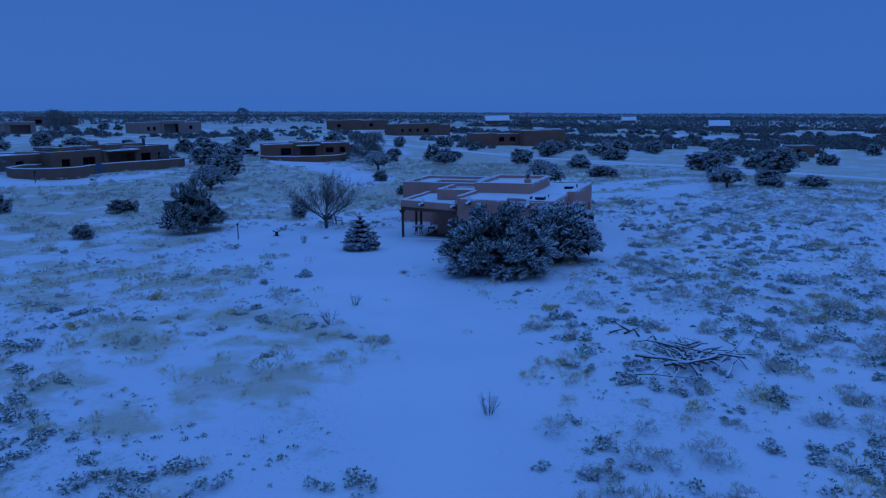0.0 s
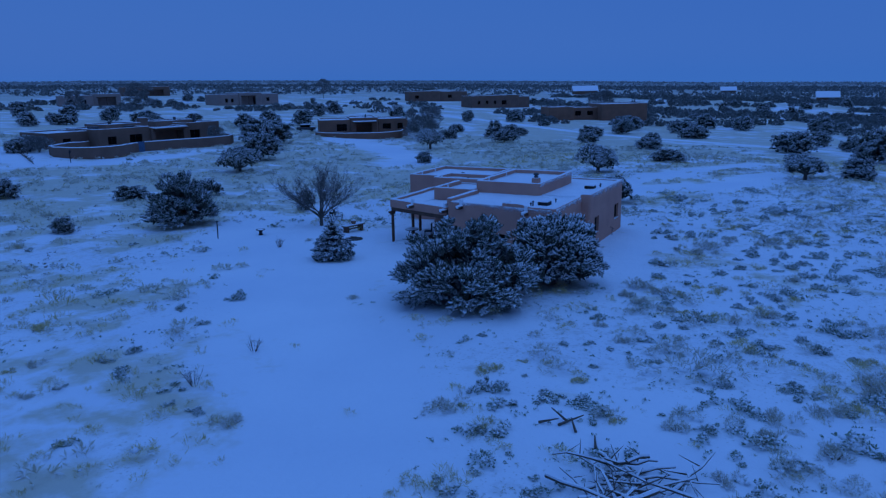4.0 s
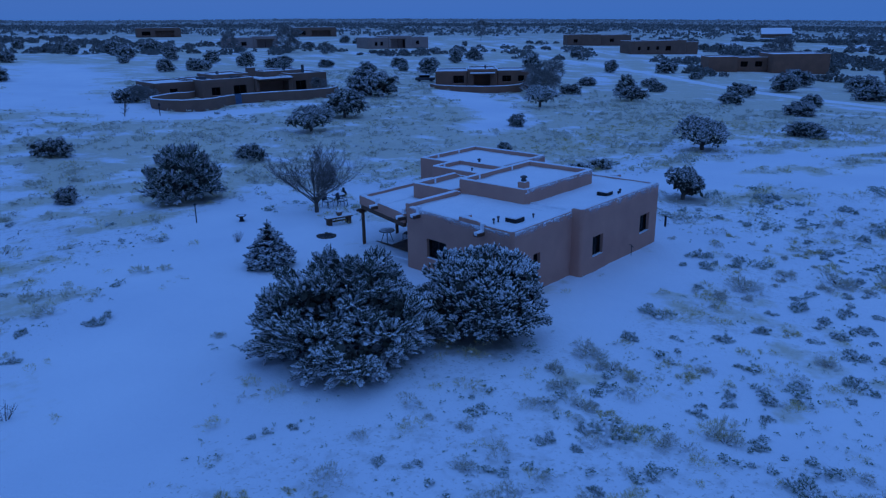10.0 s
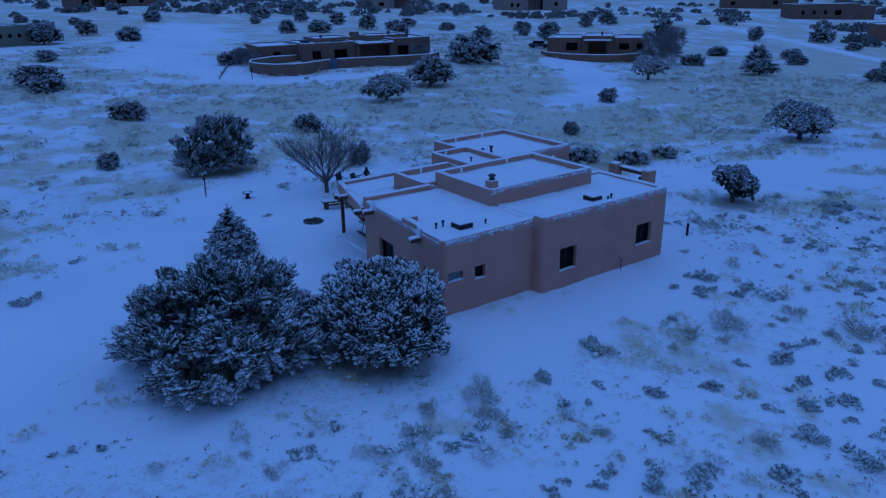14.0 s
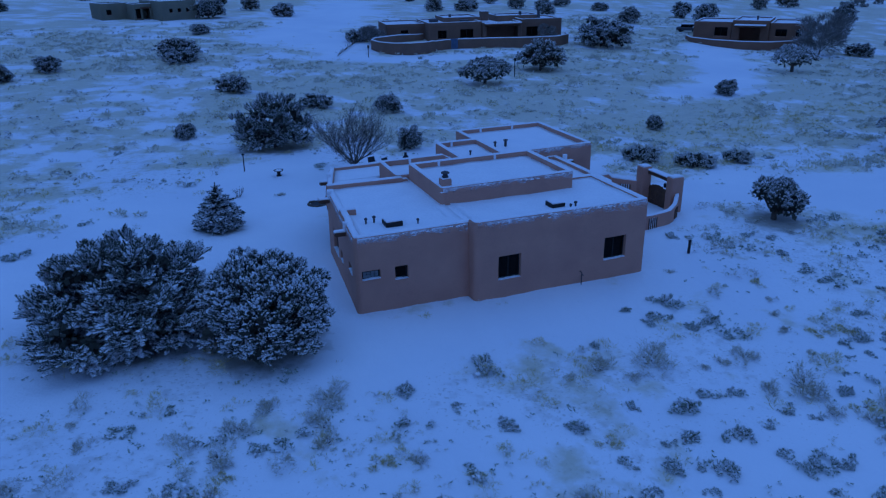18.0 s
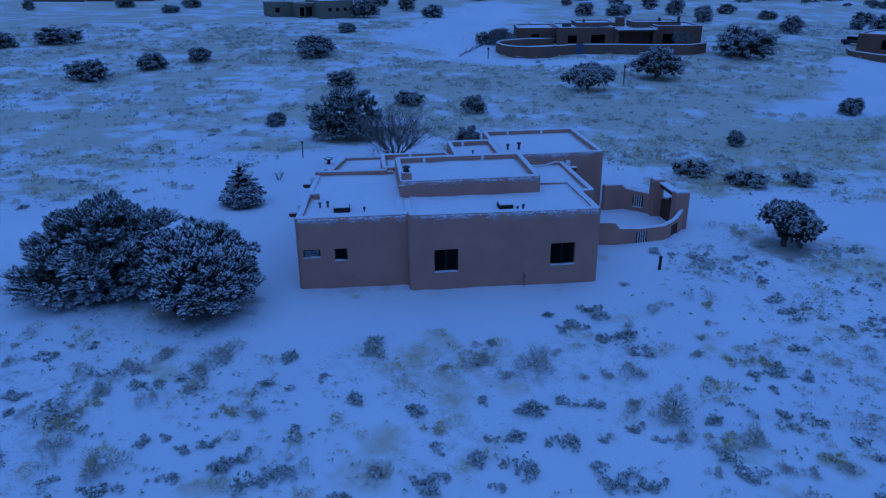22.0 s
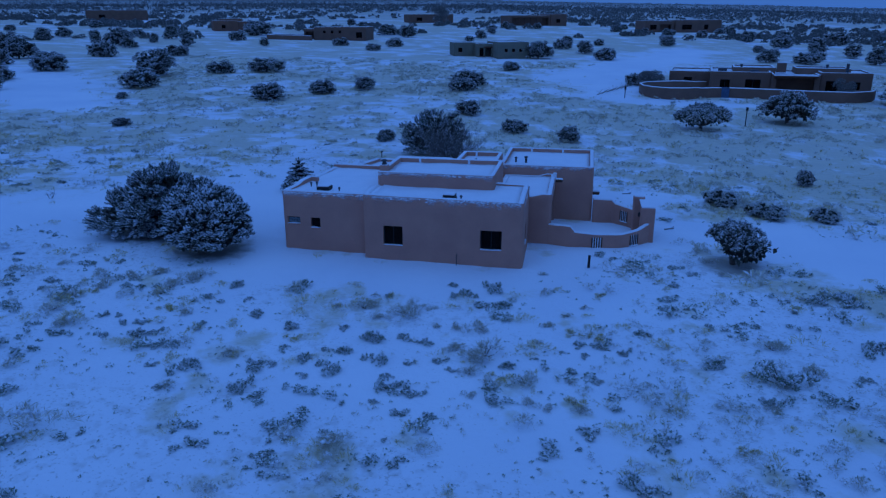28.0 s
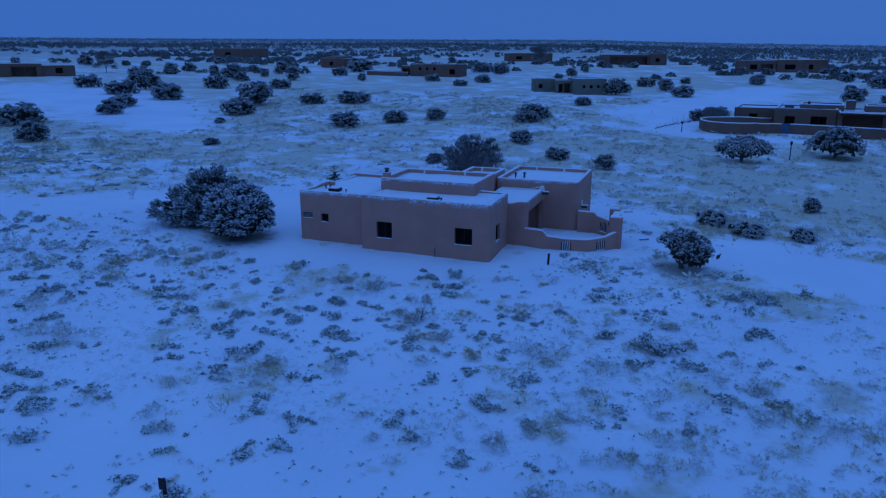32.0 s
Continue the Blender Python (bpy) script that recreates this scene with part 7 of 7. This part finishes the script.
def haze_tree(at, width, tall, seed, label="leafless grey tree with a dense haze of fine twigs"):
    rs = np.random.RandomState(seed)
    t = thing("bare_tree", label, "tree")
    part("trunk", limbs(rs, width / 2, tall, 7, 0.12, 0.1), BARK, t)
    P, D, core = crown_points(rs, width / 2, tall, 26, 60, 0.12)
    V, F = blades(P * np.array([1, 1, 1]), D + np.array([0, 0, 0.5]), np.full(len(P), width * 0.13), 0.022, rs, 0.45, 5)
    mesh_ob("crown", V, F, HAZETWIG, t)["kind"] = "stuff"
    t.matrix_basis = pose(at[0], at[1], ground(*at))


for a, w, h, s in (((86.5, 61.0), 10.0, 6.0, 1), ((128.0, 196.0), 11.0, 9.0, 2), ((22.0, 90.5), 4.5, 2.2, 3), ((214.0, 58.0), 12.0, 8.5, 4), ((-62.0, 330.0), 10.0, 9.0, 5), ((110.0, 205.0), 7.0, 7.0, 6),
                   ((-170.0, 152.0), 8.0, 7.0, 7), ((49.6, 81.9), 3.8, 3.4, 8), ((290.0, 240.0), 8.0, 12.0, 9)):
    haze_tree(a, w, h, s)

car = thing("car", "parked pale car under snow beside the red-brown house", "car")
car.matrix_basis = pose(84.5, 90.0, ground(84.5, 90), 0, 0, -52)
bm = box(B(), -2.1, -0.85, 0.35, 2.1, 0.85, 0.95, 0.15, 3)
part("body", bm, GALV, car)
bm = box(B(), -1.3, -0.75, 0.9, 1.0, 0.75, 1.5, 0.22, 3)
part("cabin", bm, GLASS, car)
part("snow", wobble(box(B(), -1.25, -0.72, 1.45, 0.95, 0.72, 1.62, 0.08, 3), 0.02, 2), SNOW, car)
part("bonnet_snow", wobble(box(B(), 0.9, -0.78, 0.93, 2.0, 0.78, 1.06, 0.06, 3), 0.02, 2), SNOW, car)
for x in (-1.3, 1.3):
    for y in (-0.85, 0.85):
        bm = B()
        rod(bm, (x, y - 0.1, 0.34), (x, y + 0.1, 0.34), 0.34, n=14)
        part("wheel", bm, IRON, car)


# ---------------------------------------------------------------- the yard
def at_ground(name, label, category, x, y, turn=0.0, group=""):
    return thing(name, label, category, group, (x, y, ground(x, y)), turn)


t = at_ground("feeder_pole", "thin dark metal pole with a small capped top", "pole", -6.5, 26.4)
part("pole", rod(B(), (0, 0, -0.3), (0.03, 0, 1.25), 0.04, n=8), IRON, t)
part("cap", lathe(B(), [(0.10, 0), (0.12, 0.05), (0.03, 0.12)], 10, (0.03, 0, 1.23)), IRON, t)

t = at_ground("bird_bath", "low stone bird bath with a snow-filled bowl", "bird bath", -4.4, 24.1)
part("pedestal", lathe(B(), [(0.20, -0.05), (0.18, 0.06), (0.12, 0.12), (0.12, 0.26), (0.16, 0.34)], 14), IRON, t)
part("bowl", lathe(B(), [(0.14, 0.32), (0.32, 0.38), (0.35, 0.43), (0.29, 0.42), (0.05, 0.38)], 18), IRON, t)
part("snow", lathe(B(), [(0.26, 0.41), (0.18, 0.45), (0.05, 0.47)], 14), SNOW, t)

t = at_ground("fire_pit", "ring of flat stones round a dark bare fire pit", "fire pit", -3.35, 16.3)
for k in range(14):
    a = 6.283 * k / 14
    m = Matrix.Translation((0.52 * math.cos(a), 0.52 * math.sin(a), 0.0)) @ Matrix.Rotation(a, 4, 'Z')
    part("stone", wobble(box(B(), -0.10, -0.11, -0.12, 0.10, 0.11, 0.05 + 0.03 * (k % 3), 0.03, 2, m), 0.015, 3, k), BARK, t)
part("ash_bed", wobble(lathe(B(), [(0.46, 0.0), (0.40, 0.03), (0.2, 0.02)], 16), 0.015, 3), IRON, t, "dark ash and char")

t = at_ground("bench", "timber plank bench holding a snow-topped planter", "bench", -0.75, 18.15, -15)
part("seat", box(B(), -0.95, -0.26, 0.46, 0.95, 0.26, 0.54, 0.015, 1), TIMBER, t)
part("snow", wobble(box(B(), -0.94, -0.25, 0.535, 0.94, 0.25, 0.60, 0.03, 2), 0.01, 3), SNOW, t)
for x in (-0.70, 0.70):
    part("leg", box(B(), x - 0.13, -0.22, -0.1, x + 0.13, 0.22, 0.465, 0.02, 1), TIMBER, t)
part("stretcher", box(B(), -0.6, -0.04, 0.2, 0.6, 0.04, 0.3, 0.01, 1), TIMBER, t)
t = thing("planter", "dark clay planter capped with snow on the bench", "plant pot", "", (-0.70, 18.15, ground(-0.75, 18.15) + 0.59), 0)
part("pot", lathe(B(), [(0.15, 0), (0.21, 0.18), (0.24, 0.26), (0.20, 0.26), (0.18, 0.2)], 16), CLAY, t)
part("snow", lathe(B(), [(0.20, 0.24), (0.17, 0.32), (0.04, 0.36)], 14), SNOW, t)


def patio_chair(x, y, turn):
    t = at_ground("patio_chair", "dark metal patio chair with sling seat and snow", "chair", x, y, turn, "patio chairs")
    part("seat", box(B(), -0.27, -0.27, 0.40, 0.27, 0.27, 0.44, 0.015, 1), CLOTH, t)
    part("snow", wobble(box(B(), -0.25, -0.25, 0.435, 0.25, 0.25, 0.50, 0.03, 2), 0.01, 4), SNOW, t)
    m = Matrix.Translation((0, 0.27, 0.42)) @ Matrix.Rotation(radians(-14), 4, 'X')
    part("backrest", box(B(), -0.27, -0.02, 0, 0.27, 0.02, 0.58, 0.015, 1, m), CLOTH, t)
    for sx in (-0.27, 0.27):
        for sy in (-0.26, 0.26):
            part("leg", rod(B(), (sx, sy, 0.42), (sx * 1.08, sy * 1.12, -0.06), 0.02, n=6), IRON, t)
        bm = B()
        rod(bm, (sx, -0.26, 0.42), (sx, -0.28, 0.63), 0.018, n=6)
        rod(bm, (sx, -0.28, 0.63), (sx, 0.33, 0.66), 0.022, n=6)
        part("armrest", bm, IRON, t)


patio_chair(2.2, 22.9, 10)
patio_chair(3.1, 22.3, 25)


def round_table(x, y, z, label, r=0.55):
    t = thing("patio_table", label, "table", "", (x, y, z))
    part("tabletop", lathe(B(), [(r, 0.68), (r + 0.02, 0.70), (r, 0.72), (0.05, 0.72)], 24), IRON, t)
    part("snow", wobble(lathe(B(), [(r - 0.02, 0.715), (r - 0.05, 0.77), (r * 0.5, 0.79), (0.05, 0.79)], 20), 0.008, 3), SNOW, t)
    for k in range(4):
        a = 0.785 + 1.571 * k
        part("leg", rod(B(), (0.3 * r * math.cos(a), 0.3 * r * math.sin(a), 0.69), (0.85 * r * math.cos(a), 0.85 * r * math.sin(a), -0.03), 0.022, n=6), IRON, t)


round_table(3.6, 23.3, ground(3.6, 23.3), "round metal table covered in snow beside two chairs", 0.5)
round_table(-1.9, 12.3, -0.10, "round patio table with snow at the covered patio's edge", 0.45)
t = thing("patio_chair", "dark patio chair pushed under the covered patio", "chair", "patio chairs", (-0.8, 11.6, -0.10), 200)
part("seat", box(B(), -0.26, -0.26, 0.40, 0.26, 0.26, 0.45, 0.015, 1), CLOTH, t)
part("backrest", box(B(), -0.26, 0.24, 0.44, 0.26, 0.28, 1.0, 0.015, 1), CLOTH, t)
for sx in (-0.24, 0.24):
    for sy in (-0.24, 0.24):
        part("leg", rod(B(), (sx, sy, 0.42), (sx, sy, 0), 0.02, n=6), IRON, t)

t = at_ground("chiminea", "dark clay chiminea with a tall flue and snow", "fireplace", 5.2, 24.6)
t.scale = (0.7, 0.7, 0.65)
part("body", lathe(B(), [(0.16, 0.22), (0.32, 0.36), (0.36, 0.55), (0.28, 0.75), (0.15, 0.90), (0.12, 1.25), (0.15, 1.29), (0.12, 1.29)], 18), IRON, t)
part("snow", lathe(B(), [(0.14, 1.285), (0.10, 1.33), (0.02, 1.35)], 12), SNOW, t)
for k in range(3):
    a = 2.094 * k
    part("leg", rod(B(), (0.16 * math.cos(a), 0.16 * math.sin(a), 0.3), (0.32 * math.cos(a), 0.32 * math.sin(a), -0.05), 0.025, n=6), IRON, t)

t = at_ground("bollard", "short dark leaning post beside the court", "post", 12.3, 1.15)
part("post", rod(B(), (0, 0, -0.2), (0.03, 0.02, 0.62), 0.075, 0.07, n=10), IRON, t)
part("cap", lathe(B(), [(0.08, 0), (0.085, 0.06), (0.03, 0.10)], 10, (0.03, 0.02, 0.61)), IRON, t)
for x, y, h, lab in ((17.3, 76.8, 1.6, "thin marker post in the snow by the garden wall"), (31.0, 57.5, 2.3, "thin dark sign post in the grassland"), (6.3, -26.15, 0.75, "dark weathered post stub in the scrub")):
    t = at_ground("marker_post", lab, "post", x, y)
    part("post", rod(B(), (0, 0, -0.3), (0, 0, h), 0.06, n=8), IRON, t)
    part("plate", box(B(), -0.14, -0.09, h - 0.35, 0.14, -0.05, h + 0.05, 0.01, 1), IRON, t)


# ---- the heap of cut branches west of the house
def brush_pile(x, y, seed):
    rnd = random.Random(seed)
    t = at_ground("brush_pile", "heap of dead grey branches lined with snow", "branches", x, y)
    for k in range(34):
        a = rnd.uniform(0, 6.283)
        c = Vector((rnd.gauss(0, 0.75), rnd.gauss(0, 0.6), 0.05 + abs(rnd.gauss(0, 0.22))))
        ln = rnd.uniform(0.9, 2.5)
        d = Vector((math.cos(a), math.sin(a), rnd.uniform(-0.05, 0.22)))
        bm, top = B(), B()
        p, r = c - d * ln * 0.5, rnd.uniform(0.035, 0.07)
        for i in range(4):
            q = p + d * ln / 4 + Vector((rnd.gauss(0, 0.05), rnd.gauss(0, 0.05), rnd.gauss(0, 0.05)))
            q.z = max(q.z, 0.03)
            rod(bm, p, q, r, r * 0.8, 6)
            u = Vector((0, 0, r * 0.8))
            rod(top, p + u, q + u, r * 0.9, r * 0.78, 5)
            if i in (1, 2) and rnd.random() < 0.8:
                s = q + Vector((rnd.gauss(0, 0.35), rnd.gauss(0, 0.35), rnd.uniform(0.0, 0.35)))
                rod(bm, q, s, r * 0.5, r * 0.15, 5)
            p, r = q, r * 0.8
        b = part("branch", bm, BARK, t)
        part("branch_snow", top, SNOW, b)


brush_pile(-28.4, -9.2, 3)
t = at_ground("brush_pile", "few fallen grey branches in the snow", "branches", -25.6, -6.9)
for x0_, y0_, x1_, y1_, z_ in ((-0.1, 0.9, 0.0, 0.3, 0.25), (0.0, 0.3, 0.9, -0.2, 0.06), (0.3, 0.1, 0.5, 0.7, 0.30), (-0.9, -1.1, -0.3, -0.9, 0.12), (-0.2, -0.3, 0.3, 0.0, 0.20)):
    part("branch", rod(B(), (x0_, y0_, 0.04), (x1_, y1_, z_), 0.045, 0.018, 6), BARK, t)


def twig_plant(x, y, h, seed, n=16):
    rnd = random.Random(seed)
    t = at_ground("twig_plant", "upright bare stems of a dead shrub in snow", "plant", x, y, 0, "dead stems")
    bm = B()
    for k in range(n):
        a, o = rnd.uniform(0, 6.283), rnd.uniform(0.1, 0.5)
        p = Vector((0.1 * math.cos(a), 0.1 * math.sin(a), 0))
        q = p + Vector((math.cos(a) * o * h, math.sin(a) * o * h, h * rnd.uniform(0.6, 1)))
        rod(bm, p, q, 0.008, 0.003, 4)
        m = p + (q - p) * 0.6
        rod(bm, m, m + Vector((rnd.gauss(0, 0.12), rnd.gauss(0, 0.12), 0.2 * h)), 0.007, 0.003, 4)
    part("stem", bm, TWIG, t)


twig_plant(-35.6, -3.8, 0.65, 1, 18)
twig_plant(-24.8, 6.2, 0.6, 2)
twig_plant(-7.7, 19.5, 0.7, 3, 26)
twig_plant(-28.5, 5.5, 0.7, 4)


# ---- the line of fallen branches beside the long brown house
t = at_ground("fallen_branches", "line of fallen dead branches half buried in snow", "branches", 17.0, 86.0)
rnd_ = random.Random(8)
z0_ = ground(17.0, 86.0)
for k in range(9):
    f_ = k / 8
    x_, y_ = 13.7 + 6.2 * f_ - 17.0, 79.6 + 12.8 * f_ - 86.0
    z_ = ground(x_ + 17.0, y_ + 86.0) - z0_
    bm = B()
    rod(bm, (x_ - 0.45, y_ - 0.95, z_ + 0.10), (x_ + 0.5, y_ + 1.0, z_ + rnd_.uniform(0.2, 0.6)), 0.07, 0.035, 6)
    for j in range(3):
        g_ = rnd_.uniform(-0.5, 0.7)
        rod(bm, (x_ + 0.45 * g_, y_ + 0.95 * g_, z_ + 0.2), (x_ + 0.45 * g_ + rnd_.gauss(0, 0.5), y_ + 0.95 * g_ + rnd_.gauss(0, 0.5), z_ + rnd_.uniform(0.4, 1.1)), 0.03, 0.012, 5)
    part("branch", bm, BARK, t)

for x_, y_, a_ in ((15.2, 20.3, 0.2), (17.4, 9.8, 0.4)):
    t = at_ground("fallen_branch", "short dead branch lying on the snow", "branch", x_, y_, 57 * a_)
    bm = rod(B(), (-0.35, 0, 0.04), (0.35, 0.05, 0.06), 0.04, 0.025, 6)
    rod(bm, (0.1, 0.02, 0.05), (0.45, 0.3, 0.12), 0.025, 0.012, 5)
    part("branch", bm, BARK, t)
